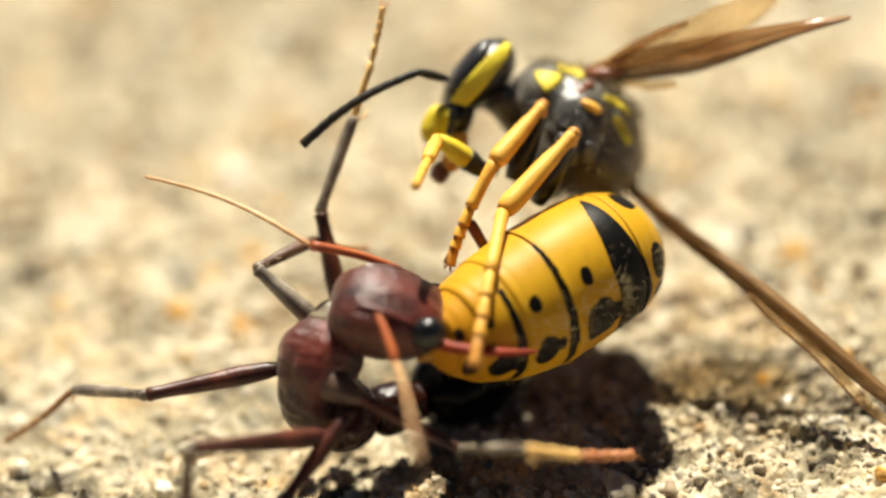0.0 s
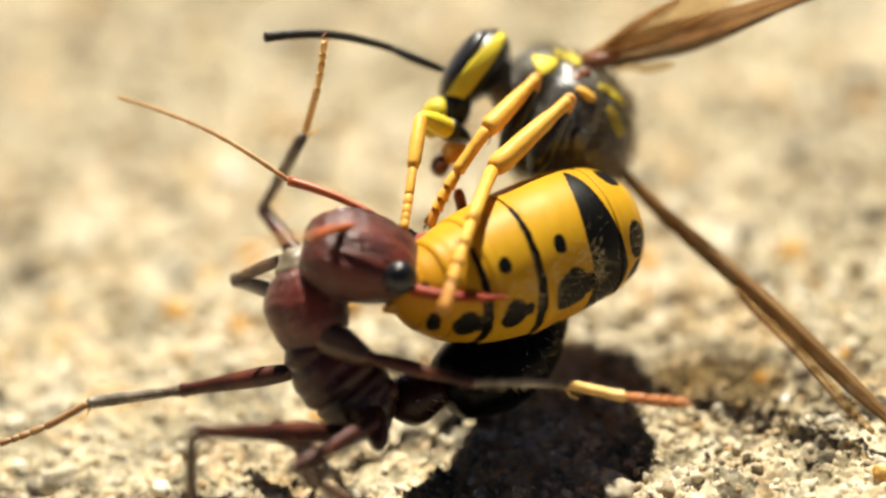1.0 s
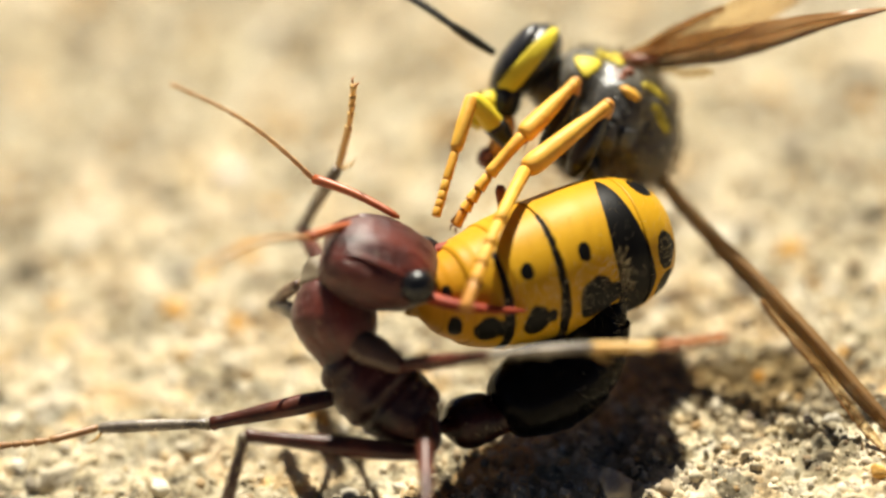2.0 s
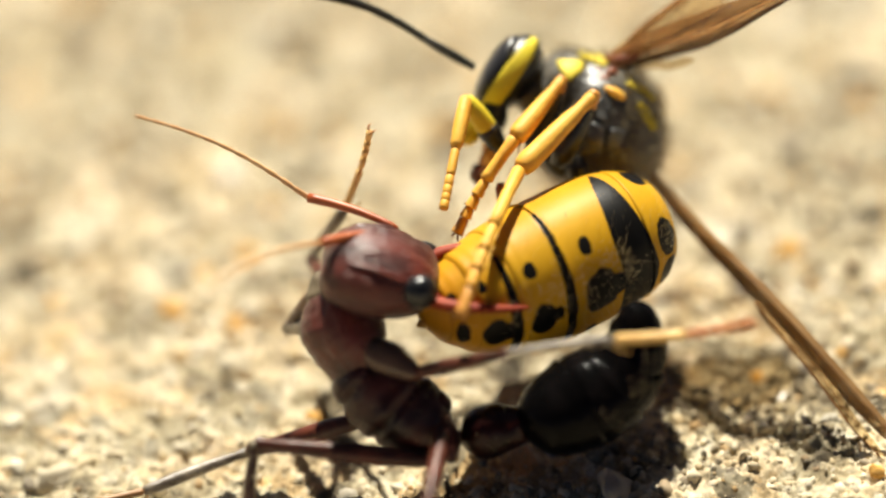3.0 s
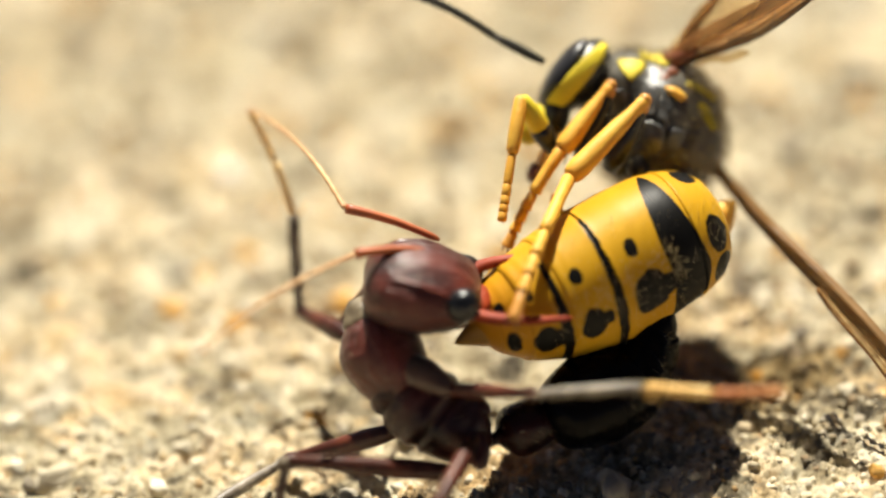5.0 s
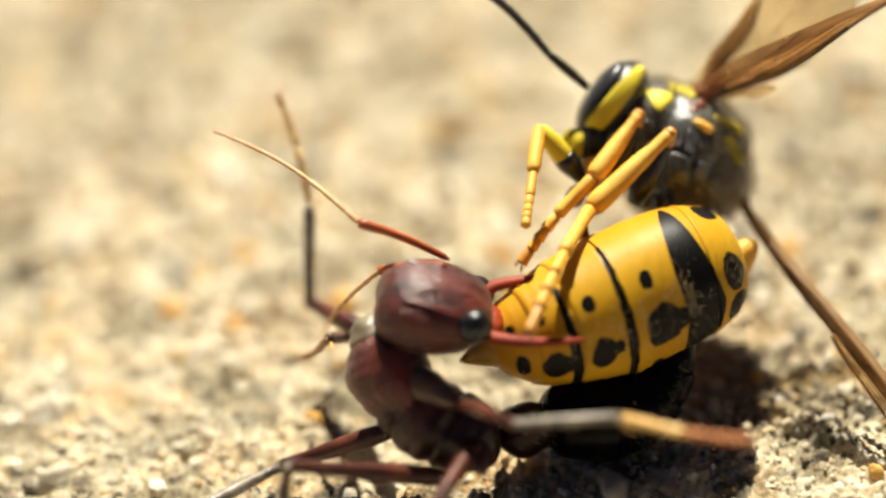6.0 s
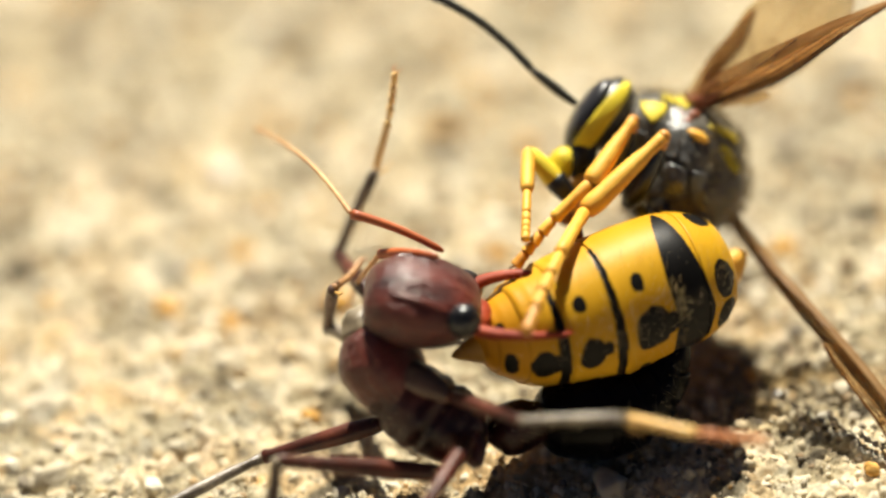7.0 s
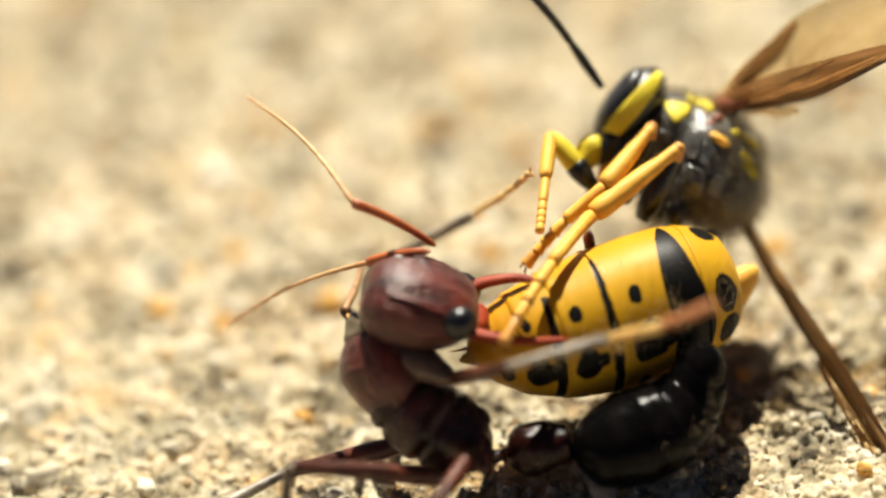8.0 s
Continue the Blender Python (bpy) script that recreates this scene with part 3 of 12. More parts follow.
def head_of_ant():
    table = [(-0.34, 0.34, 0.30), (-0.24, 0.74, 0.60), (0.12, 1.16, 0.96, 0, 0.02), (0.75, 1.46, 1.18, 0, 0.05), (1.45, 1.53, 1.18, 0, 0.03),
             (2.15, 1.42, 1.05, 0, -0.03), (2.55, 1.25, 0.90, 0, -0.08), (2.82, 1.02, 0.70, 0, -0.14), (2.98, 0.78, 0.48, 0, -0.18), (3.06, 0.45, 0.26, 0, -0.20)]
    bm = lathe(table, 56, 56)
    # brow ridges from the feeler sockets backwards, a shallow hollow between, fine grooves
    for v in bm.verts:
        c = v.co / MM
        if c.z > 0.0 and -0.1 < c.x < 3.1:
            top = min(1, c.z / 0.4)
            g = math.sin(c.y * 10.0 + 0.8 * math.sin(c.x * 2.0)) * 0.016
            ridge = (math.exp(-((abs(c.y) - 0.42 - 0.10 * c.x) / 0.20) ** 2) * 0.07 - math.exp(-((abs(c.y) - 1.02) / 0.25) ** 2) * 0.05) * math.exp(-((c.x - 1.7) / 1.1) ** 2)
            v.co.z += (g + ridge) * top * MM
        if c.x < 0.6:
            v.co.x += 0.16 * math.exp(-(c.y / 0.5) ** 2) * (0.6 - c.x) * MM
    rough_up(bm, 0.02, 4)
    head = ant_part("head", "head", bm, ANT_BROWN, "dull red-brown grooved head")
    for sgn in (-1, 1):
        part("eye", ball(0.52, 0.44, 0.52, (2.66, sgn * 1.10, 0.34 if sgn < 0 else -0.12), (0, 0, -sgn * 28), 32), EYE_BLACK, head, "large glossy black eye")
        # raised red ridge beside the feeler socket, laid on the head's curve
        ridge = []
        for k in range(17):
            x, y = 0.5 + 2.0 * k / 16, sgn * (0.62 - 0.28 * k / 16)
            ry, rz, cz = (float(np.interp(x, [row[0] for row in table], [(tuple(row) + (0, 0))[c] for row in table])) for c in (1, 2, 4))
            w = 0.14 * math.sin(math.pi * (0.04 + 0.92 * k / 16))
            ridge.append(((x, y, cz + rz * math.sqrt(1 - (y / ry) ** 2) - 0.005), (w + 0.01, w * 0.45 + 0.01)))
        part("frontal_ridge", sweep(ridge, 12), ANT_RIDGE, head, "raised red-brown ridge")
        # lower ridge that parts the cheek from the forehead and ends over the eye
        ridge = []
        for k in range(21):
            x, turn = 0.15 + 2.35 * k / 20, radians(38 + 16 * (k / 20) ** 2)
            ry, rz, cz = (float(np.interp(x, [row[0] for row in table], [(tuple(row) + (0, 0))[c] for row in table])) for c in (1, 2, 4))
            w = 0.11 * math.sin(math.pi * (0.06 + 0.90 * k / 20))
            ridge.append(((x, sgn * ry * math.sin(turn), cz + rz * math.cos(turn)), (w + 0.01, w * 0.5 + 0.01)))
        part("cheek_ridge", sweep(ridge, 12), ANT_RIDGE, head, "dark red ridge above the cheek")
    # long toothed jaws, the near one closed on the wasp, the far one spread
    for route in ([(2.95, -0.80, -0.16), (3.5, -0.98, -0.12), (4.2, -1.04, -0.08), (5.0, -0.92, -0.10), (5.8, -0.66, -0.14)],
                  [(2.70, 0.80, 0.02), (3.05, 1.00, 0.18), (3.6, 1.14, 0.32), (4.3, 1.20, 0.42), (5.2, 1.00, 0.36)]):
        sgn = 1 if route[0][1] > 0 else -1
        line = smooth_curve(route, 25)
        bm = sweep([(p, (0.20 * (1 - k / 24) ** 0.5 + 0.025, 0.16 * (1 - k / 24) ** 0.5 + 0.02)) for k, p in enumerate(line)], 12)
        for k in range(6, 22, 2):
            p = Vector(line[k]) - Vector((0, sgn * 0.15 * (1 - k / 24) ** 0.5, 0))
            sweep([(tuple(p), 0.06), ((p.x + 0.09, p.y - sgn * 0.12, p.z), 0.012)], 6, bm)
        part("mandible", bm, ANT_RED, head, "long red toothed jaw")
    part("mouth_plate", ball(0.36, 0.62, 0.26, (3.12, 0, -0.22), (0, 12, 0), 20), ANT_RED, head)
    part("hair", body_hairs(table, 90, 0.22, 0.006, 5, 0.05, 0.9), HAIR_PALE, head)


def body_of_ant():
    pro = [(-0.45, 0.42, 0.40), (-0.3, 0.55, 0.52), (-0.15, 0.60, 0.58), (0.15, 0.92, 0.90), (0.7, 1.20, 1.18), (1.3, 1.26, 1.20), (1.75, 1.16, 1.06), (2.1, 0.98, 0.88), (2.6, 0.72, 0.66), (2.75, 0.40, 0.38)]
    ob = ant_part("pronotum", "pronotum", rough_up(rough_up(lathe(pro, 60, 56), 0.10, 1.1), 0.03, 5), ANT_BROWN, "rounded red-brown front thorax")
    part("neck", rough_up(lathe([(-0.7, 0.25, 0.25), (-0.55, 0.46, 0.44), (-0.3, 0.62, 0.60), (0.0, 0.70, 0.68), (0.1, 0.45, 0.45)], 20, 32), 0.04, 3), ANT_PALE, ob, "pale tan neck skin")
    part("hair", body_hairs(pro, 110, 0.18, 0.006, 6, 0.1, 0.95), HAIR_PALE, ob)
    meso = [(-0.7, 0.35, 0.35), (-0.5, 0.75, 0.72), (0.0, 1.05, 1.02), (0.8, 1.22, 1.18), (1.5, 1.24, 1.16), (2.2, 1.05, 0.96), (2.75, 0.70, 0.62), (3.05, 0.32, 0.30)]
    bm = lathe(meso, 70, 56)
    for v in bm.verts:  # seams between the plates
        c = v.co / MM
        k = 1 - 0.16 * math.exp(-((c.x - 0.05) / 0.16) ** 2) - 0.09 * math.exp(-((c.x - 1.35) / 0.12) ** 2) + 0.010 * math.sin(c.x * 14)
        v.co.y *= k
        v.co.z *= k
    ob = ant_part("mesosoma", "mesosoma", rough_up(rough_up(bm, 0.11, 1.0, 3), 0.020, 4, 2), ANT_DARK, "dark red-brown wrinkled rear thorax")
    part("hair", body_hairs(meso, 110, 0.18, 0.006, 7, 0.1, 0.95), HAIR_PALE, ob)
    for sgn in (-1, 1):
        part("leg_socket", rough_up(ball(0.46, 0.34, 0.4, (2.1, sgn * 0.72, -0.45), (0, 0, 0), 20), 0.03, 3), ANT_DARK, ob)
    nod = [(-0.25, 0.22, 0.22), (0.15, 0.20, 0.19), (0.55, 0.22, 0.20), (0.74, 0.50, 0.50), (1.00, 0.70, 0.74), (1.35, 0.76, 0.80), (1.75, 0.73, 0.74), (2.10, 0.62, 0.60), (2.30, 0.56, 0.54), (2.45, 0.54, 0.52)]
    ob = ant_part("petiole", "petiole", rough_up(lathe(nod, 44, 32), 0.06, 1.8), ANT_NODE, "glossy dark red waist node")
    part("hair", body_hairs(nod, 40, 0.25, 0.006, 8, 0.35, 0.9), HAIR_PALE, ob)
    # black abdomen of overlapping plates along one smooth curve, bent upwards at the tip
    shape = smooth_curve([(-0.12, 0.22, 0.0), (0.0, 0.55, 0.0), (0.28, 0.95, -0.02), (0.9, 1.24, -0.08), (1.6, 1.38, -0.20), (2.4, 1.38, -0.34), (3.1, 1.22, -0.28), (3.7, 1.00, 0.02), (4.15, 0.80, 0.50), (4.40, 0.60, 0.98), (4.50, 0.36, 1.30), (4.54, 0.05, 1.46)], 400)

    def plate(x0, x1):
        rows = []
        for i in range(40):
            x = x0 + (x1 - x0) * i / 39
            r, z = (float(np.interp(x, [p[0] for p in shape], [p[k] for p in shape])) for k in (1, 2))
            r = r * 1.00 + 0.045 * math.exp(-((x1 - x) / 0.22) ** 2) - (0.10 * max(0.0, 1 - (x - x0) / 0.24) if x0 > 0 else 0.0)
            rows.append(((x, 0, z), (max(r, 0.012), max(r * 0.98, 0.012))))
        rows.append(((x1 + 0.02, 0, rows[-1][0][2]), (max(rows[-1][1][0] - 0.10, 0.008), max(rows[-1][1][1] - 0.10, 0.008))))
        return rough_up(sweep(rows, 56), 0.018, 2.2)

    ob = ant_part("gaster", "gaster", plate(-0.12, 1.70), ANT_BLACK, "shiny black abdomen with fine hairs")
    for x0, x1 in ((1.60, 2.85), (2.75, 3.60), (3.50, 4.16)):
        part("abdomen_plate", plate(x0, x1), ANT_BLACK, ob)
    part("abdomen_tip", plate(4.08, 4.54), ANT_BLACK, ob)
    gt = [(0.1, 0.7, 0.7), (0.9, 1.22, 1.22, 0, -0.08), (1.6, 1.36, 1.36, 0, -0.20), (2.4, 1.36, 1.36, 0, -0.34), (3.1, 1.20, 1.20, 0, -0.28), (3.7, 0.98, 0.98, 0, 0.02), (4.2, 0.70, 0.70, 0, 0.60)]
    part("hair", body_hairs(gt, 210, 0.46, 0.0032, 9, 0.45, 1.0, (150, 390), 0.5), HAIR_PALE, ob)


def feelers_of_ant():
    for key, a, b in (("far", 2.85, 5.6), ("near", 2.25, 5.6)):
        ant_part(key + "_scape", "antenna_shaft", sweep([((a * u, 0, 0.10 * math.sin(u * 3.1)), 0.10 + 0.05 * u - 0.05 * (u < 0.06)) for u in [i / 14 for i in range(15)]], 14), ANT_SCAPE, "red-orange antenna shaft")
        ant_part(key + "_funiculus", "antenna_whip", beaded(b, 0.080, 0.048, 11, 0.30, 12), ANT_WHIP, "slender jointed orange antenna whip")


def leg_of_ant(key, a, b, c, thick=1.15):
    st = [((a * u, 0, 0.0), thick * r) for u, r in ((0, 0.13), (0.04, 0.19), (0.12, 0.235), (0.3, 0.27), (0.55, 0.235), (0.8, 0.185), (0.93, 0.17), (0.98, 0.20), (1.0, 0.15))]
    ob = ant_part(key + "_femur", "thigh", sweep(st, 18), ANT_SHIN if key == "f" else ANT_LEG, "pale silvery leg segment" if key == "f" else "dark red-brown leg segment")
    part("hair", hairs([(Vector((a * random.Random(i).uniform(0.1, 0.95), 0.2 * math.cos(i * 2.4), 0.2 * math.sin(i * 2.4))), Vector((0.5, math.cos(i * 2.4), math.sin(i * 2.4)))) for i in range(36)], 0.16, 0.005, 21), HAIR_PALE, ob)
    part("leg_ring", sweep([((-0.16, 0, 0), 0.10), ((-0.05, 0, 0), 0.19), ((0.14, 0, 0), 0.21), ((0.22, 0, 0), 0.14)], 14), ANT_LEG, ob)
    st = [((b * u, 0, 0.03 * math.sin(u * 3)), thick * r) for u, r in ((0, 0.10), (0.04, 0.155), (0.12, 0.125), (0.35, 0.15), (0.7, 0.17), (0.92, 0.155), (0.98, 0.14), (1.0, 0.09))]
    ob = ant_part(key + "_tibia", "shin", sweep(st, 16), ANT_SHIN if key in "ade" else ANT_BROWNSHIN, "greyish brown bristly shin")
    part("hair", hairs([(Vector((b * random.Random(i + 50).uniform(0.05, 0.98), 0.14 * math.cos(i * 2.4), 0.14 * math.sin(i * 2.4))), Vector((0.9, math.cos(i * 2.4), math.sin(i * 2.4)))) for i in range(110)], 0.18, 0.008, 22, 0.25), HAIR_PALE, ob)
    part("knee_joint", rough_up(ball(0.15 * thick, 0.17 * thick, 0.17 * thick, (0.05, 0, 0), (0, 0, 0), 16), 0.02, 5), ANT_PALE, ob, "pale knee joint")
    part("spur", sweep([((b * 0.97, 0, -0.1), 0.045), ((b * 0.97 + 0.22, 0.02, -0.34), 0.04), ((b * 0.97 + 0.50, 0.02, -0.44), 0.010)], 8), ANT_FOOT, ob, "curved yellow comb spur")
    # foot: a long joint and four short ones with claws
    cuts = (0.0, 0.50, 0.66, 0.78, 0.87, 1.0)
    thick = 1.6 if key == "d" else thick
    st = [((c * cuts[1] * f, 0, -0.10 * math.sin(cuts[1] * f * 3.1)), r * thick) for f, r in ((0, 0.07), (0.06, 0.10), (0.8, 0.095), (0.95, 0.105), (1.0, 0.07))]
    ob = ant_part(key + "_tarsus", "foot", sweep(st, 12), ANT_FOOT if key in "de" else ANT_BROWNFOOT, "amber jointed foot with claws")
    for i in range(1, 5):
        u0, u1 = cuts[i], cuts[i + 1]
        st = [((c * (u0 + (u1 - u0) * f), 0, -0.10 * math.sin((u0 + (u1 - u0) * f) * 3.1)), r * thick) for f, r in ((0, 0.045), (0.15, 0.075), (0.7, 0.095), (0.92, 0.10), (1.0, 0.05))]
        part("foot_joint", sweep(st, 10), {"d": ANT_TOE, "e": ANT_FOOT}.get(key, ANT_BROWNFOOT), ob)
    for sgn in (-1, 1):
        part("claw", sweep([((c * 0.985, sgn * 0.04, 0), 0.035), ((c + 0.10, sgn * 0.13, 0.0), 0.028), ((c + 0.18, sgn * 0.14, -0.12), 0.008)], 6), ANT_TOE, ob)


def hips_of_ant():
    for key, l, w in (("d_coxa", 1.9, 0.50), ("c_coxa", 1.35, 0.42)):
        ob = ant_part(key, "hip", rough_up(lathe([(-0.15, 0.2, 0.2), (0.05, w * 0.8, w * 0.75), (l * 0.45, w * 1.05, w), (l * 0.85, w * 0.7, w * 0.65), (l, w * 0.42, w * 0.4), (l + 0.08, 0.1, 0.1)], 26, 28), 0.05, 2), ANT_COXA if key == "d_coxa" else ANT_DARK, "brown hip with a tan sheen" if key == "d_coxa" else "dark red-brown hip")
        part("hair", body_hairs([(0.1, w * 0.8, w * 0.8), (l * 0.5, w, w), (l, w * 0.4, w * 0.4)], 60, 0.14, 0.005, 12), HAIR_PALE, ob)


head_of_ant()
body_of_ant()
hips_of_ant()
feelers_of_ant()
for key, lengths in (("a", (3.95, 3.3, 2.9)), ("b", (5.0, 2.9, 2.5)), ("c", (3.2, 2.6, 2.5)), ("d", (3.1, 3.0, 3.9)), ("e", (2.9, 2.9, 3.3)), ("f", (2.6, 2.4, 2.4))):
    leg_of_ant(key, *lengths, {"d": 0.85, "c": 1.0}.get(key, 1.12))

# ---- wasp ----
wasp = new("wasp")
wasp.location = (3 * MM, 2 * MM, 0)
tagged(wasp, "yellow and black wasp lying on its side, held by the ant", "wasp")


def wasp_part(key, name, bm, material, label=""):
    ob = part(name, bm, material, wasp, label)
    PART[key] = ob
    return ob


ABD = [(0, 0.42), (0.012, 0.92), (0.035, 1.34), (0.08, 1.68), (0.14, 1.88), (0.22, 2.01), (0.35, 2.10), (0.5, 2.10), (0.65, 1.94), (0.8, 1.58), (0.9, 1.12), (0.96, 0.66), (0.985, 0.36), (1.0, 0.03)]


def abd_radius(s):
    return float(np.interp(s, [a for a, _ in ABD], [r for _, r in ABD]))


def abd_bow(s):
    """The abdomen's gentle sideways bow, in mm."""
    return 0.28 * math.sin(math.pi * max(0.0, min(1.0, (s - 0.25) / 0.75))) ** 1.2


def abdomen_of_wasp():
    cuts = (0.0, 0.176, 0.505, 0.695, 0.835, 0.925, 1.0)
    first = None
    for i, (s0, s1) in enumerate(zip(cuts, cuts[1:])):
        table = []
        start = max(0.0, s0 - 0.03)
        for k in range(26):
            s = start + (s1 - start) * k / 25
            r = abd_radius(s)
            r -= 0.055 * max(0.0, (s0 + 0.012 - s) / 0.04) if i else 0.0
            r += 0.035 * math.exp(-((s1 - s) / 0.02) ** 2) if i < 5 else 0.0
            table.append(((s * ABD_L, abd_bow(s), 0), (max(r, 0.02), max(r, 0.02))))
        if i < 5:
            r = abd_radius(s1)
            table.append((((s1 + 0.004) * ABD_L, abd_bow(s1), 0), (r - 0.03, r - 0.03)))
        if first is None:
            first = wasp_part("abdomen", "abdomen", sweep(table, 72), ABDOMEN, "bright yellow abdomen with black bands and dots")
        else:
            part("abdomen_ring", sweep(table, 72), ABDOMEN, first)
    PART["tail_tip"] = part("tail_tip", lathe([(-0.9, 0.80, 0.80), (-0.3, 0.72, 0.70), (0.2, 0.52, 0.48), (0.7, 0.26, 0.22), (1.0, 0.10, 0.09), (1.08, 0.02, 0.02)], 30, 28), W_TAIL, first, "pointed brown-tipped tail end")
    part("sting", sweep([((8.1, 0, -0.02), 0.06), ((8.5, 0, -0.05), 0.03), ((8.75, 0, -0.12), 0.006)], 8), W_DARKRED, first)
    part("petiole", sweep([((0.45, 0, -0.7), 0.55), ((0.1, -0.25, -1.3), 0.36), ((0.0, -0.5, -1.9), 0.28)], 16), W_BLACK, first)
    PART["far_knee"] = part("far_knee", rough_up(sweep([((1.3, 1.7, 0), (0.60, 0.5)), ((0.6, 1.35, 0), (0.66, 0.55)), ((0.0, 0.95, 0), (0.62, 0.5)), ((-0.45, 0.62, 0), (0.48, 0.42)), ((-0.78, 0.42, 0), (0.33, 0.3)), ((-0.95, 0.34, 0), (0.16, 0.15)), ((-1.0, 0.32, 0), (0.05, 0.05))], 20), 0.05, 2), W_LEG, first, "orange-yellow knee of the far hind leg")
    table = [(s * ABD_L, r, r, abd_bow(s)) for s, r in ABD[1:-1]]
    part("hair", body_hairs(table, 260, 0.40, 0.0028, 31, 0.02, 0.62, (60, 165), 0.25), HAIR_PALE, first)
    part("hair", body_hairs(table, 160, 0.26, 0.0026, 32, 0.5, 0.95, (0, 180), 0.3), HAIR_PALE, first)
    # tufts of pale bristles round the dorsal patches
    rng = random.Random(33)
    spots = []
    for s0, a0, ds, da, n in ((0.295, -10, 0.016, 12, 130), (0.36, -24, 0.040, 7, 70), (0.46, -10, 0.016, 12, 60), (0.10, -18, 0.03, 13, 40), (0.55, -14, 0.018, 12, 60), (0.62, -22, 0.03, 6, 30), (0.685, -8, 0.014, 13, 35), (0.745, -8, 0.014, 12, 30)):
        for _ in range(n):
            s, a = s0 + rng.gauss(0, ds), radians(rng.gauss(a0, da))
            r = abd_radius(s) - 0.01
            spots.append((Vector((s * ABD_L, abd_bow(s) + r * math.sin(a), r * math.cos(a))), Vector((0.12, math.sin(a) - 0.75, math.cos(a))).normalized()))
    part("hair", hairs(spots, 0.42, 0.0065, 34, 0.22), HAIR_PALE, first)


def ball_spots(rx, ry, rz, count, seed, test):
    rng = random.Random(seed)
    out = []
    while len(out) < count:
        v = Vector((rng.gauss(0, 1), rng.gauss(0, 1), rng.gauss(0, 1))).normalized()
        if test(v):
            out.append((Vector((v.x * rx, v.y * ry, v.z * rz)), v))
    return out


THORAX = [((-0.15, 0.15, 0.0), (1.62, 1.82, 1.70)), ((-1.00, 0.92, 0.05), (1.15, 1.22, 1.38)), ((0.62, -0.55, -0.05), (1.18, 1.42, 1.46)),
          ((0.72, 0.50, -0.05), (0.98, 0.66, 1.34)), ((-0.90, -0.62, 0.25), (0.98, 1.26, 1.30)), ((-0.25, -0.15, 0.55), (0.80, 1.15, 1.26))]
WASP_HEAD = [((0.14, 0.05, 0.0), (0.74, 1.40, 1.0)), ((0.30, 0.15, -0.1), (0.66, 1.20, 1.0))]


def thorax_of_wasp():
    ob = wasp_part("thorax", "thorax", rough_up(rough_up(star_body(THORAX, 84), 0.07, 1.6), 0.03, 4.5), W_BLACK, "black hairy thorax with yellow marks")
    for outline, lift in (
        ([(-1.36, 1.80), (-0.52, 1.72), (-0.70, 1.40), (-1.02, 1.12), (-1.28, 1.50)], 0.06),
        (strip([(-0.66, 1.95), (-0.40, 1.93), (-0.14, 1.80), (0.06, 1.62)], 0.15), 0.06),
        (strip([(0.96, 0.46), (1.16, 0.26), (1.34, 0.00), (1.48, -0.30)], 0.14), 0.06),
        (strip([(0.66, 1.06), (0.94, 0.98), (1.24, 0.82), (1.50, 0.60)], 0.09), 0.06),
    ):
        part("yellow_mark", drape(THORAX, outline, lift), W_YELLOW, ob, "bright yellow marking")
    # wing hinge: a yellow scale under the wing root, with brown knuckles
    part("wing_scale", rough_up(ball(0.40, 0.17, 0.26, (0.28, 0.78, 1.40), (0, 0, -28), 24), 0.03, 3), W_LEG, ob, "orange-yellow scale under the wing root")
    for at, size in (((0.02, 1.18, 1.22), 0.20), ((0.20, 1.36, 1.05), 0.24), ((-0.12, 1.42, 1.02), 0.16)):
        part("wing_hinge", rough_up(ball(size, size * 0.8, size, at, (0, 0, 30), 18), 0.03, 4), W_DARKRED, ob)
    # grey side plates with ridges between them
    for outline in (
        [(-0.62, 0.98), (-0.16, 0.92), (-0.30, 0.10), (-0.72, 0.18)],
        [(-0.12, 0.70), (0.16, 0.46), (0.08, -0.10), (-0.26, 0.04)],
        [(-0.66, 0.04), (-0.04, -0.22), (-0.14, -1.02), (-0.70, -0.86)],
        [(0.10, -0.26), (0.62, -0.34), (0.48, -1.10), (0.04, -1.06)],
        [(-1.50, 0.90), (-1.12, 0.86), (-1.10, 0.10), (-1.50, 0.18)],
    ):
        part("side_plate", rough_up(drape(THORAX, outline, 0.11, 8), 0.05, 2.6, outline[0][0] * 3), W_PLATE, ob, "shiny grey side plate")
    part("neck", sweep([((-1.7, 0.6, 0.2), 0.8), ((-2.3, 0.95, 0.3), 0.55), ((-2.75, 1.2, 0.4), 0.5)], 16), W_BLACK, ob)
    spots = []
    for p, v in ball_spots(1, 1, 1, 3000, 41, lambda v: v.x > 0.35 or v.y < -0.5 or v.y > 0.8):
        spots.append((v * star_reach(THORAX, v), v))
    part("hair", hairs(spots, 0.42, 0.0075, 41, 0.35), W_FUZZ, ob)
    spots = [(v * star_reach(THORAX, v), v) for _, v in ball_spots(1, 1, 1, 70, 47, lambda v: -0.3 < v.x < 0.7 and v.y < -0.55 and v.z > 0.1)]
    part("bristle", hairs(spots, 0.75, 0.011, 48, 0.25), W_FUZZ, ob, "stiff pale bristles")
    for cx, cy, cz, l, turn in ((-1.45, -1.15, 1.0, 0.62, 30), (-0.85, -1.35, 1.25, 0.62, 10), (-1.65, -0.75, 0.6, 0.55, 40)):
        part("hip", rough_up(ball(0.38, l, 0.38, (cx, cy, cz), (0, 0, turn), 20), 0.03, 3), W_JET, ob)


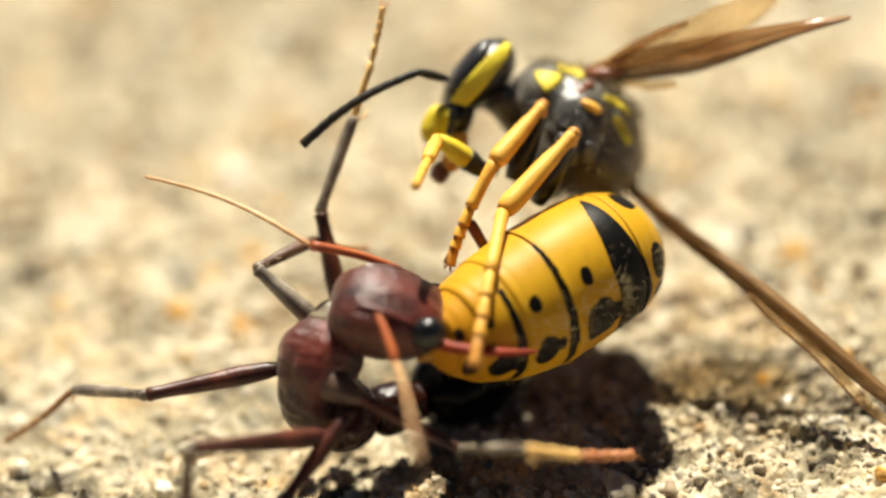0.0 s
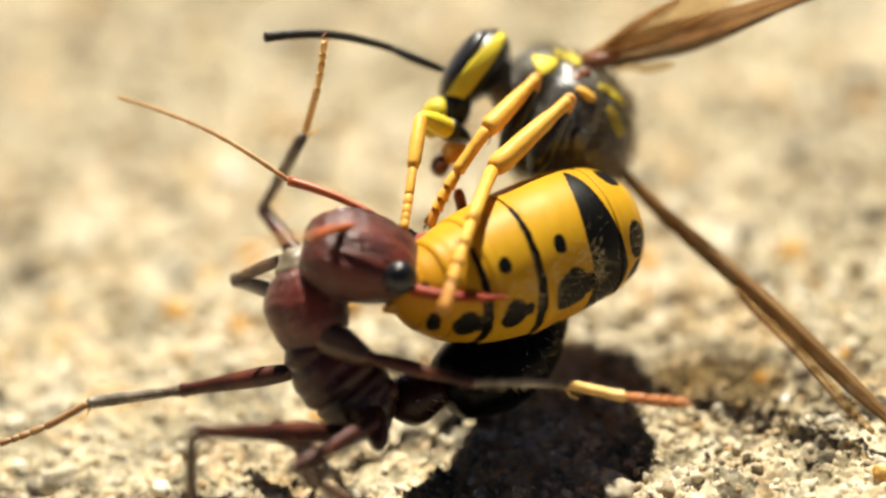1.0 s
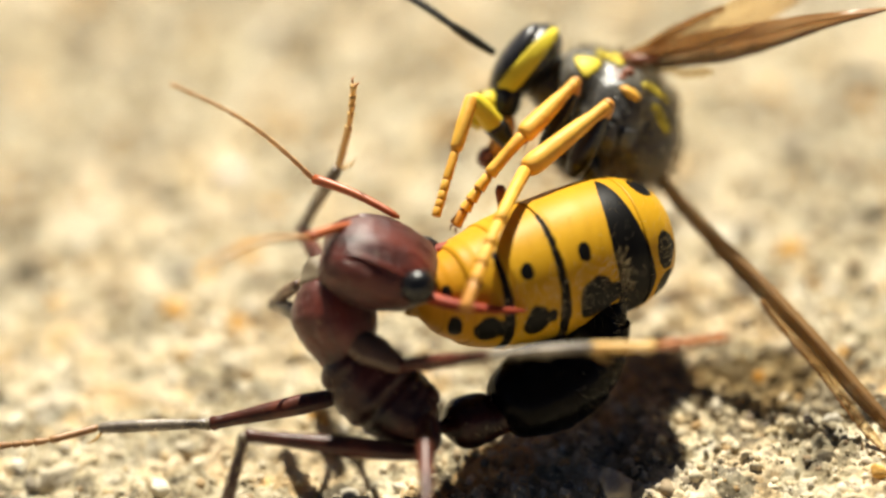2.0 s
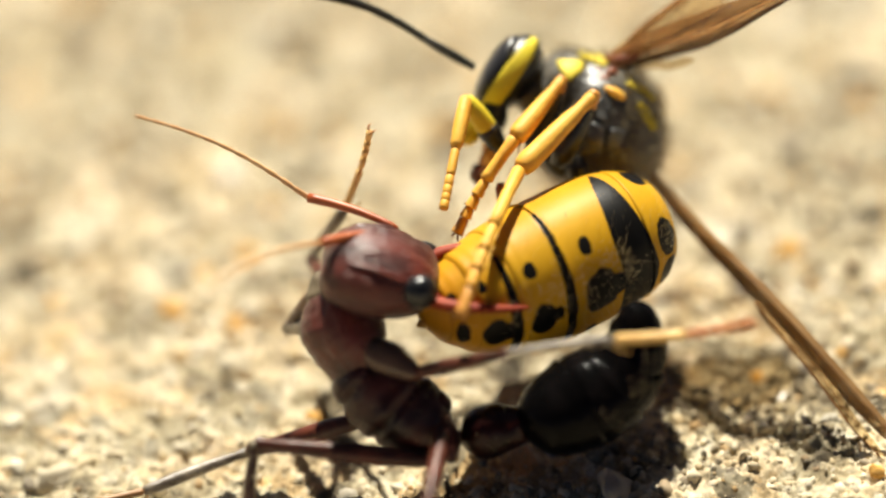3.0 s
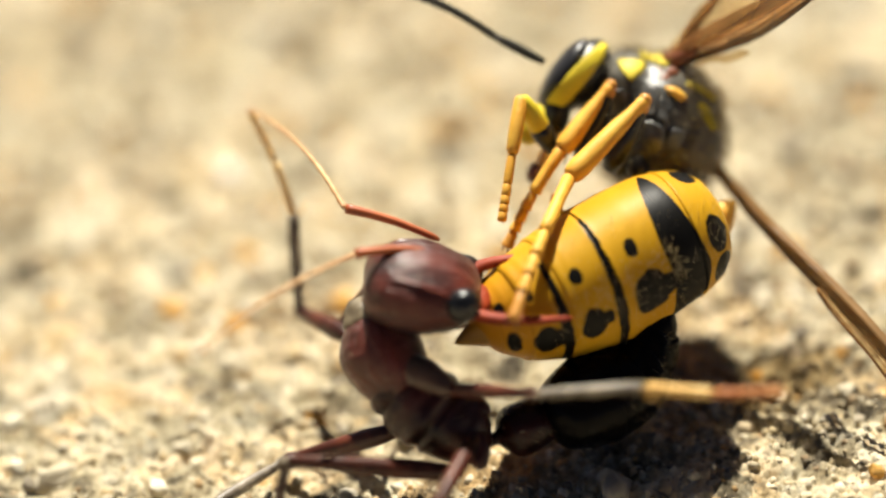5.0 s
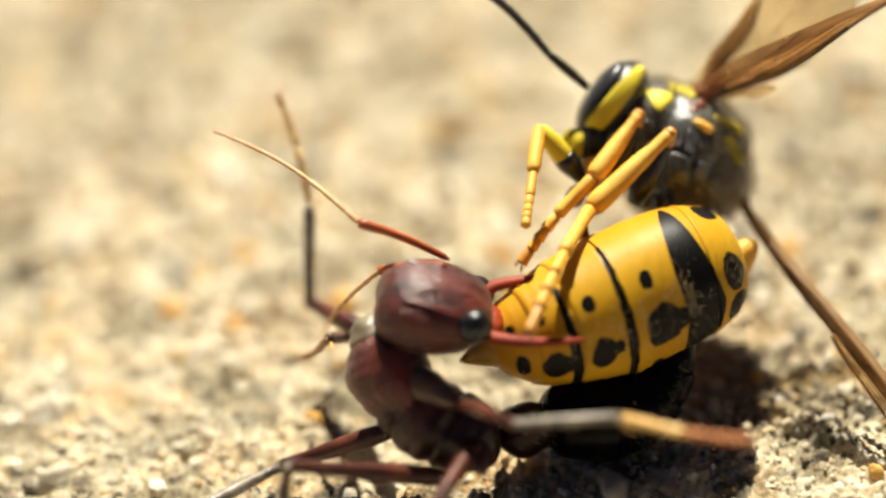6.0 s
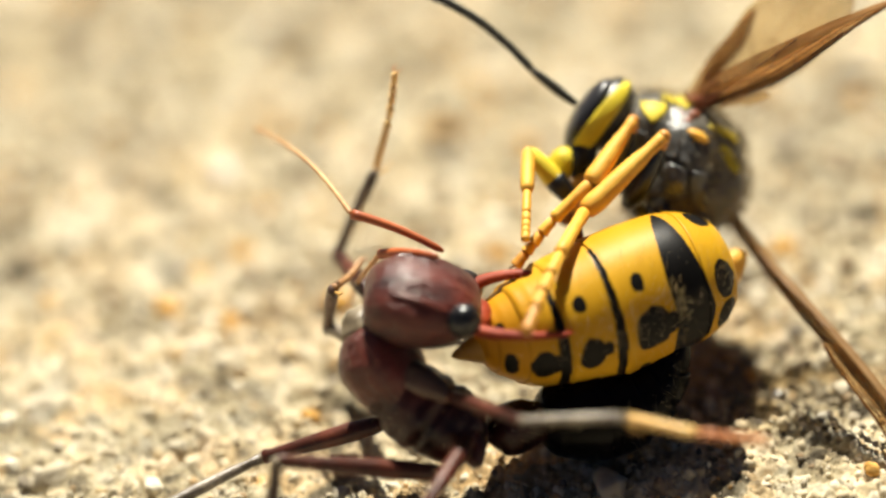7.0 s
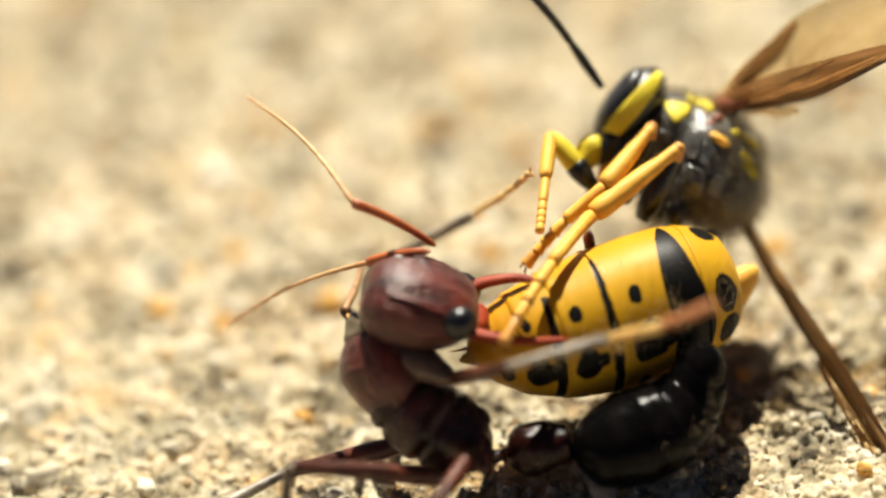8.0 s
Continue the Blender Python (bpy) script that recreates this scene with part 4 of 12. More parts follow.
def head_of_wasp():
    ob = wasp_part("wasp_head", "head", rough_up(star_body(WASP_HEAD, 60), 0.02, 2), W_JET, "black and yellow wasp head")
    part("eye", rough_up(ball(0.36, 1.10, 0.66, (-0.24, 0.06, 0.36), (0, 6, 3), 30), 0.01, 2), EYE_GREY, ob, "glossy dark kidney-shaped eye")
    part("cheek_band", drape(WASP_HEAD, [(-0.02, -1.20), (0.12, -1.34), (0.34, -1.24), (0.46, -0.60), (0.46, 0.40), (0.40, 1.12), (0.28, 1.36), (0.08, 1.32), (-0.01, 0.80), (-0.07, 0.0), (-0.08, -0.70)], 0.06), W_YELLOW, ob, "bright yellow cheek band")
    part("face_plate", rough_up(ball(0.42, 0.62, 0.42, (0.06, -1.80, 0.46), (0, 0, 14), 26), 0.08, 2.0), W_YELLOW, ob, "yellow face plate")
    part("mandible", rough_up(sweep([((0.50, -1.45, 0.25), 0.20), ((0.80, -1.72, 0.35), 0.34), ((1.08, -2.10, 0.42), 0.36), ((1.14, -2.50, 0.46), 0.32), ((1.12, -2.72, 0.48), 0.20)], 20), 0.06, 2), W_TOE, ob, "open orange jaw")
    part("jaw_tip", rough_up(ball(0.30, 0.34, 0.30, (1.08, -2.86, 0.50), (0, 0, 25), 20), 0.05, 2.4), W_FACE, ob, "dark red-brown jaw end")
    part("cheek", rough_up(ball(0.50, 0.70, 0.55, (0.40, -1.25, 0.30), (0, 0, 20), 24), 0.04, 3), W_JET, ob)
    spots = [(v * star_reach(WASP_HEAD, v), v) for _, v in ball_spots(1, 1, 1, 160, 43, lambda v: v.y > 0.3)]
    part("hair", hairs(spots, 0.20, 0.005, 43, 0.4), HAIR_PALE, ob)


def wasp_tibia(key, length, thick):
    st = [((length * u, 0, 0), thick * r) for u, r in ((0, 0.11), (0.03, 0.165), (0.10, 0.165), (0.2, 0.175), (0.32, 0.20), (0.46, 0.225), (0.62, 0.25), (0.78, 0.268), (0.88, 0.272), (0.95, 0.258), (0.985, 0.225), (1.0, 0.15), (1.005, 0.08))]
    ob = wasp_part(key, "shin", rough_up(sweep(st, 22), 0.03, 2.4), W_LEG, "smooth orange-yellow shin")
    part("knee", ball(0.15 * thick, 0.172 * thick, 0.172 * thick, (0.03, 0, 0), (0, 0, 0), 16), W_TOE, ob)
    for sgn in (-1, 1):
        part("spur", sweep([((length * 0.98, sgn * 0.12, -0.1), 0.035), ((length + 0.32, sgn * 0.17, -0.30), 0.008)], 6), W_DARKRED, ob)
    part("hair", hairs([(Vector((length * random.Random(i + 9).random(), 0.2 * math.cos(i * 2.4), 0.2 * math.sin(i * 2.4))), Vector((0.7, math.cos(i * 2.4), math.sin(i * 2.4)))) for i in range(60)], 0.12, 0.004, 44), HAIR_PALE, ob)


def wasp_foot(key, length, thick, bend):
    cuts = (0.0, 0.46, 0.62, 0.74, 0.84, 1.0)
    ob = None
    for i in range(5):
        st = []
        for f, r in ((0, 0.09), (0.08, 0.12), (0.5, 0.128), (0.85, 0.150), (0.97, 0.158), (1.0, 0.08)) if i else ((0, 0.13), (0.05, 0.16), (0.4, 0.145), (0.85, 0.150), (0.97, 0.165), (1.0, 0.09)):
            u = cuts[i] + (cuts[i + 1] - cuts[i]) * f
            st.append(((length * u, 0, bend * math.sin(u * math.pi)), thick * r))
        if ob is None:
            ob = wasp_part(key, "foot", sweep(st, 14), W_LEG, "slender jointed yellow foot")
        else:
            part("foot_joint", sweep(st, 12), W_LEG if i < 4 else W_TOE, ob)
        if i:
            for sgn in (-1, 1):
                u = cuts[i]
                part("bristle", sweep([((length * u - 0.02, sgn * 0.10 * thick, bend * math.sin(u * math.pi)), 0.022), ((length * u + 0.16, sgn * 0.20 * thick, bend * math.sin(u * math.pi) - 0.03), 0.005)], 5), W_TOE, ob)
    for sgn in (-1, 1):
        part("claw", sweep([((length * 0.99, sgn * 0.05, 0), 0.04), ((length + 0.12, sgn * 0.16, 0), 0.03), ((length + 0.20, sgn * 0.17, -0.12), 0.008)], 6), W_DARKRED, ob)


def legs_of_wasp():
    wasp_tibia("l_tibia", 2.45, 1.1)
    wasp_foot("l_tarsus", 3.25, 1.25, 0.12)
    wasp_tibia("r_tibia", 3.3, 1.2)
    wasp_foot("r_tarsus", 5.5, 1.3, 0.50)
    for key in ("l_femur", "r_femur"):
        st = [((2.4 * u, 0, 0), r) for u, r in ((0, 0.13), (0.08, 0.20), (0.2, 0.25), (0.5, 0.36), (0.8, 0.36), (1.0, 0.22))]
        ob = wasp_part(key, "thigh", sweep(st, 18), W_JET, "black hairy thigh")
        part("knee_tip", sweep([((-0.02, 0, 0), 0.12), ((0.12, 0, 0), 0.205), ((0.40, 0, 0), 0.235), ((0.45, 0, 0), 0.20)], 16), W_TOE, ob, "orange knee end")
        part("hair", hairs([(Vector((2.4 * random.Random(i + 5).uniform(0.2, 1), 0.26 * math.cos(i * 2.4), 0.26 * math.sin(i * 2.4))), Vector((0.2, math.cos(i * 2.4), math.sin(i * 2.4)))) for i in range(50)], 0.2, 0.005, 45), HAIR_PALE, ob)
    ob = wasp_part("f2_femur", "thigh", sweep([((1.75 * u, 0, 0), r) for u, r in ((0, 0.18), (0.1, 0.25), (0.4, 0.32), (0.7, 0.29), (0.88, 0.22), (0.97, 0.17), (1.0, 0.10))], 18), W_YELLOW, "foreleg thigh, black at the base")
    part("thigh_base", sweep([((-0.30, 0, 0), 0.18), ((0.05, 0, 0), 0.28), ((0.35, 0, 0), 0.335), ((0.58, 0, 0.01), 0.345), ((0.64, 0, 0.01), 0.27)], 18), W_JET, ob)
    ob = wasp_part("f2_tibia", "shin", sweep([((1.75 * u, 0, 0), r) for u, r in ((0, 0.13), (0.06, 0.19), (0.5, 0.215), (0.9, 0.20), (1.0, 0.14))], 16), W_LEG, "yellow foreleg shin")
    cuts = (1.75, 2.65, 2.98, 3.25, 3.48, 3.75)
    for i in range(5):
        a, c = cuts[i], cuts[i + 1]
        part("foot_joint", sweep([((a - 0.02, 0, 0), 0.105), ((a + (c - a) * 0.12, 0, 0), 0.13), ((a + (c - a) * 0.9, 0, 0), 0.142), ((c + 0.01, 0, 0), 0.115)], 12), W_LEG, ob)


def stub_of_wasp():
    wasp_part("mid_foot", "foot", sweep([((0, 0, 0), 0.10), ((0.15, 0, 0), 0.17), ((0.8, 0, 0.02), 0.16), ((1.15, 0, 0), 0.17), ((1.2, 0, 0), 0.08)], 12), W_DARKRED, "reddish brown end of a middle leg")


def feelers_of_wasp():
    wasp_part("wasp_scape", "antenna_shaft", sweep([((1.65 * u, 0, 0), 0.10 + 0.05 * math.sin(u * 3.1)) for u in [i / 10 for i in range(11)]], 14), W_FEELER, "black antenna shaft")
    wasp_part("wasp_flagellum", "antenna_whip", beaded(4.0, 0.115, 0.150, 11, 0.25, 14, 0.05, 0.90), W_FEELER, "black jointed antenna whip")


def blade(length, width, fold, veins, seed, shape=((0, 0.2), (0.2, 0.62), (0.5, 1.0), (0.72, 0.97), (0.88, 0.75), (1, 0.24))):
    """A thin folded wing along x: membrane skin, its leading edge at z = 0."""
    bm = bmesh.new()
    nx, nz = 48, 12
    rng = random.Random(seed)

    def at(u, v):
        w = width * float(np.interp(u, [p[0] for p in shape], [p[1] for p in shape]))
        y = fold * math.sin(v * math.pi * 2.2) * (1 - 0.5 * u) + 0.05 * noise.noise(Vector((u * 7, v * 4, seed)))
        return Vector((u * length, y + 0.10 * math.sin(u * 5 + seed), (v - 0.5) * w + 0.05 * math.sin(u * 9 + seed)))

    for off in (0.006, -0.006):
        grid = [[bm.verts.new((at(i / nx, j / nz) + Vector((0, off, 0))) * MM) for j in range(nz + 1)] for i in range(nx + 1)]
        for i in range(nx):
            for j in range(nz):
                q = (grid[i][j], grid[i + 1][j], grid[i + 1][j + 1], grid[i][j + 1])
                bm.faces.new(q if off > 0 else q[::-1])
    lines = []
    for v0, v1, u0, u1, r in veins:
        lines.append(sweep([(at(u0 + (u1 - u0) * k / 18, v0 + (v1 - v0) * k / 18), r * (1 - 0.55 * k / 18)) for k in range(19)], 7))
    return bm, lines


def wings_of_wasp():
    veins = ((0.02, 0.02, 0.0, 1.0, 0.060), (0.14, 0.10, 0.0, 0.72, 0.05), (0.30, 0.62, 0.02, 0.70, 0.035), (0.40, 0.92, 0.05, 0.55, 0.03), (0.22, 0.40, 0.25, 0.85, 0.028), (0.1, 0.55, 0.45, 0.52, 0.025), (0.5, 0.85, 0.38, 0.46, 0.025))
    pointed = ((0, 0.50), (0.15, 0.80), (0.36, 1.0), (0.5, 0.86), (0.66, 0.62), (0.85, 0.30), (1, 0.07))
    narrow = ((0, 0.45), (0.12, 0.66), (0.35, 0.90), (0.6, 1.0), (0.85, 0.85), (1, 0.4))
    broad = ((0, 0.2), (0.2, 0.62), (0.5, 1.0), (0.72, 0.97), (0.88, 0.75), (1, 0.24))
    for key, name, l, w, fold, seed, shape, skin, rib, girth in (
            ("upper_wing", "forewing", 7.9, 1.05, 0.18, 1, pointed, WING, W_VEIN, 1.0),
            ("upper_hindwing", "hindwing", 6.0, 2.6, 0.12, 2, broad, WING_THIN, W_AMBER, 0.8),
            ("lower_wing", "forewing", 12.5, 0.56, 0.12, 3, narrow, WING_DARK, W_AMBER, 0.8)):
        bm, lines = blade(l, w, fold, [(*v[:4], v[4] * girth) for v in veins], seed, shape)
        ob = wasp_part(key, name, bm, skin, "thin amber-brown folded wing with dark veins")
        for v in lines:
            part("vein", v, rib, ob)
        if key == "lower_wing":
            bm, lines = blade(6.0, 0.34, 0.08, ((0.04, 0.04, 0.0, 1.0, 0.05), (0.5, 0.7, 0.0, 0.8, 0.025)), 4, narrow)
            hind = part("hindwing", bm, WING_THIN, ob, "thin clear hindwing edge")
            hind.location, hind.rotation_euler = (5.9 * MM, -0.12 * MM, -0.14 * MM), (0, radians(4.5), 0)
            for v in lines:
                part("vein", v, W_AMBER, hind)
        if key == "upper_hindwing":
            bm, lines = blade(3.4, 0.55, 0.14, veins[:5], 5, ((0, 0.4), (0.3, 0.9), (0.6, 1.0), (0.85, 0.6), (1, 0.1)))
            fold_ob = part("wing_fold", bm, WING, ob, "red-brown folded wing base")
            fold_ob.rotation_euler = (0, radians(-19), 0)
            for v in lines:
                part("vein", v, W_VEIN, fold_ob)
        if key == "upper_wing":
            bm, lines = blade(1.9, 0.30, 0.10, ((0.96, 0.96, 0.1, 1.0, 0.02), (0.1, 0.4, 0.1, 0.9, 0.02)), 6, ((0, 0.3), (0.5, 1.0), (0.85, 0.9), (1, 0.3)))
            flap = part("wing_flap", bm, WING_THIN, ob, "small clear wing flap")
            flap.location, flap.rotation_euler = (0.6 * MM, 0.05 * MM, -0.42 * MM), (0, radians(13), 0)
            for v in lines:
                part("vein", v, W_AMBER, flap)
        part("wing_root", sweep([((-0.25, 0, 0), 0.14), ((0.0, 0, 0.05), 0.30), ((0.5, 0, 0.04), 0.20), ((1.1, 0, 0.0), 0.06)], 12), W_DARKRED, ob)


abdomen_of_wasp()
thorax_of_wasp()
head_of_wasp()
legs_of_wasp()
stub_of_wasp()
feelers_of_wasp()
wings_of_wasp()


def motions():
    walk(PART["tail_tip"], [
        (0, pose(0.0074, 0.0002, 0.0001, 0, 0, 4)), (1.5, pose(0.0074, 0.0002, 0.0001, 0, 0, 4)), (3.75, pose(0.0072, 0.0003, 0.0001, 0, 0, 4)),
        (4.5, pose(0.0075, 0.0003, 0.0001, 0, 0, 3)), (6, pose(0.0078, 0.0002, 0.0001, 0, 0, 2)), (7, pose(0.0077, 0.0002, 0.0001, 0, 0, 2)), (8, pose(0.0074, 0.0002, 0.0001, 0, 0, 3)),
    ])
    walk(PART["far_knee"], [
        (0, pose(0.0009, 0.0002, -0.0007)), (3, pose(0.0009, 0.0002, -0.0007)), (4, pose(0.0005, 0.0001, -0.0007)),
        (4.5, pose(0.0002, 0.0, -0.0007)), (6, pose(0.0, 0.0, -0.0007)), (8, pose(0.0, 0.0, -0.0007)),
    ])
    walk(PART["head"], [
        (0, pose(-0.001140, 0.000813, 0.005134, 1.9, 5.7, -3.9)),
        (0.25, pose(-0.001269, 0.001036, 0.005451, 1.9, 3.5, -2.4)),
        (0.5, pose(-0.001418, 0.001262, 0.005774, 1.9, 2.4, -1.6)),
        (0.75, pose(-0.001694, 0.001550, 0.006185, 1.9, 4.5, -3.1)),
        (1, pose(-0.001877, 0.001723, 0.006433, 1.9, 6.3, -4.4)),
        (1.25, pose(-0.001788, 0.001712, 0.006416, 1.9, 7.3, -5.1)),
        (1.5, pose(-0.001620, 0.001701, 0.006400, 1.9, 9.1, -6.4)),
        (1.7, pose(-0.001448, 0.001657, 0.006336, 1.9, 8.8, -6.2)),
        (1.9, pose(-0.001327, 0.001638, 0.006309, 1.9, 8.5, -6.0)),
        (2.1, pose(-0.001214, 0.001629, 0.006294, 1.9, 8.3, -5.9)),
        (2.35, pose(-0.001095, 0.001619, 0.006280, 1.9, 8.1, -5.7)),
        (2.6, pose(-0.001013, 0.001602, 0.006255, 1.9, 7.8, -5.5)),
        (2.8, pose(-0.000984, 0.001575, 0.006215, 1.9, 7.4, -5.2)),
        (3, pose(-0.001218, 0.001437, 0.006017, 1.9, 4.7, -3.3)),
        (3.25, pose(-0.001185, 0.001182, 0.005654, 1.9, 3.5, -2.4)),
        (3.5, pose(-0.001153, 0.001021, 0.005424, 1.9, 3.6, -2.5)),
        (3.75, pose(-0.001153, 0.001057, 0.005476, 1.9, 3.7, -2.6)),
        (4, pose(-0.001153, 0.001108, 0.005550, 1.9, 3.6, -2.5)),
        (4.25, pose(-0.000868, 0.001129, 0.005578, 1.9, 3.0, -2.1)),
        (4.5, pose(-0.000418, 0.001155, 0.005615, 1.9, 2.4, -1.7)),
        (4.7, pose(-0.000175, 0.001247, 0.005747, 1.9, 3.5, -2.5)),
        (4.9, pose(-0.000063, 0.001207, 0.005690, 1.9, 3.4, -2.4)),
        (5.1, pose(0.000020, 0.001109, 0.005549, 1.9, 3.1, -2.2)),
        (5.35, pose(0.000101, 0.000954, 0.005329, 1.9, 2.7, -1.9)),
        (5.6, pose(0.000177, 0.000826, 0.005146, 1.9, 2.4, -1.7)),
        (5.8, pose(0.000249, 0.000786, 0.005088, 1.9, 2.3, -1.6)),
        (6, pose(0.000335, 0.000832, 0.005154, 1.9, 3.6, -2.5)),
        (6.25, pose(0.000112, 0.000937, 0.005303, 1.9, 4.0, -2.8)),
        (6.5, pose(-0.000100, 0.001004, 0.005398, 1.9, 3.5, -2.5)),
        (6.75, pose(0.000010, 0.000950, 0.005320, 1.9, 3.5, -2.5)),
        (7, pose(0.000132, 0.000899, 0.005247, 1.8, 3.5, -2.5)),
        (7.25, pose(0.000101, 0.000927, 0.005282, 1.8, 4.2, -3.1)),
        (7.5, pose(0.000042, 0.000956, 0.005320, 1.9, 4.9, -3.7)),
        (7.75, pose(0.000126, 0.000941, 0.005298, 1.9, 4.9, -3.7)),
        (8, pose(0.000267, 0.000913, 0.005260, 1.9, 4.9, -3.6)),
    ])
    walk(PART["pronotum"], [
        (0, pose(-0.001364, 0.000950, 0.004457, 42.0, 48.9, -116.1)),
        (0.25, pose(-0.001538, 0.001238, 0.004868, 49.5, 50.8, -107.0)),
        (0.5, pose(-0.001724, 0.001493, 0.005232, 57.6, 52.0, -97.2)),
        (0.75, pose(-0.002008, 0.001706, 0.005537, 69.9, 52.1, -81.8)),
        (1, pose(-0.002185, 0.001817, 0.005695, 78.4, 50.8, -70.4)),
        (1.25, pose(-0.002102, 0.001760, 0.005613, 81.5, 50.0, -66.1)),
        (1.5, pose(-0.001927, 0.001702, 0.005530, 83.3, 49.5, -63.6)),
        (1.7, pose(-0.001673, 0.001705, 0.005533, 82.4, 50.0, -64.9)),
        (1.9, pose(-0.001522, 0.001683, 0.005501, 83.6, 49.6, -63.2)),
        (2.1, pose(-0.001387, 0.001626, 0.005418, 85.3, 48.8, -60.6)),
        (2.35, pose(-0.001249, 0.001535, 0.005288, 87.6, 47.5, -56.9)),
        (2.6, pose(-0.001157, 0.001460, 0.005180, 89.4, 46.3, -53.9)),
        (2.8, pose(-0.001127, 0.001437, 0.005146, 89.9, 45.9, -52.9)),
        (3, pose(-0.001200, 0.001437, 0.005146, 86.5, 48.2, -58.8)),
        (3.25, pose(-0.001178, 0.001251, 0.004881, 90.0, 46.2, -53.1)),
        (3.5, pose(-0.001135, 0.001066, 0.004617, 93.3, 43.2, -46.6)),
        (3.75, pose(-0.001101, 0.001063, 0.004613, 92.9, 43.6, -47.4)),
        (4, pose(-0.001054, 0.001061, 0.004610, 92.3, 44.1, -48.6)),
        (4.25, pose(-0.000901, 0.001061, 0.004610, 92.3, 44.1, -48.5)),
        (4.5, pose(-0.000639, 0.001061, 0.004610, 92.3, 44.1, -48.6)),
        (4.7, pose(-0.000314, 0.001061, 0.004610, 91.0, 44.8, -50.9)),
        (4.9, pose(-0.000204, 0.001029, 0.004564, 90.5, 45.2, -51.8)),
        (5.1, pose(-0.000115, 0.000950, 0.004451, 90.1, 45.5, -52.5)),
        (5.35, pose(-0.000033, 0.000826, 0.004274, 89.8, 45.7, -53.0)),
        (5.6, pose(0.000016, 0.000723, 0.004127, 89.7, 45.8, -53.2)),
        (5.8, pose(0.000031, 0.000691, 0.004080, 89.6, 45.8, -53.3)),
        (6, pose(0.000036, 0.000691, 0.004080, 90.2, 45.2, -52.2)),
        (6.25, pose(-0.000107, 0.000779, 0.004206, 91.0, 44.6, -50.8)),
        (6.5, pose(-0.000239, 0.000863, 0.004326, 91.5, 44.2, -49.8)),
        (6.75, pose(-0.000170, 0.000832, 0.004280, 91.5, 44.0, -49.6)),
        (7, pose(-0.000087, 0.000804, 0.004240, 91.3, 43.9, -49.9)),
        (7.25, pose(-0.000160, 0.000833, 0.004276, 91.7, 43.7, -49.4)),
        (7.5, pose(-0.000260, 0.000863, 0.004313, 92.1, 43.6, -48.8)),
        (7.75, pose(-0.000084, 0.000829, 0.004267, 91.2, 44.4, -50.6)),
        (8, pose(0.000209, 0.000772, 0.004187, 89.6, 45.8, -53.5)),
    ])
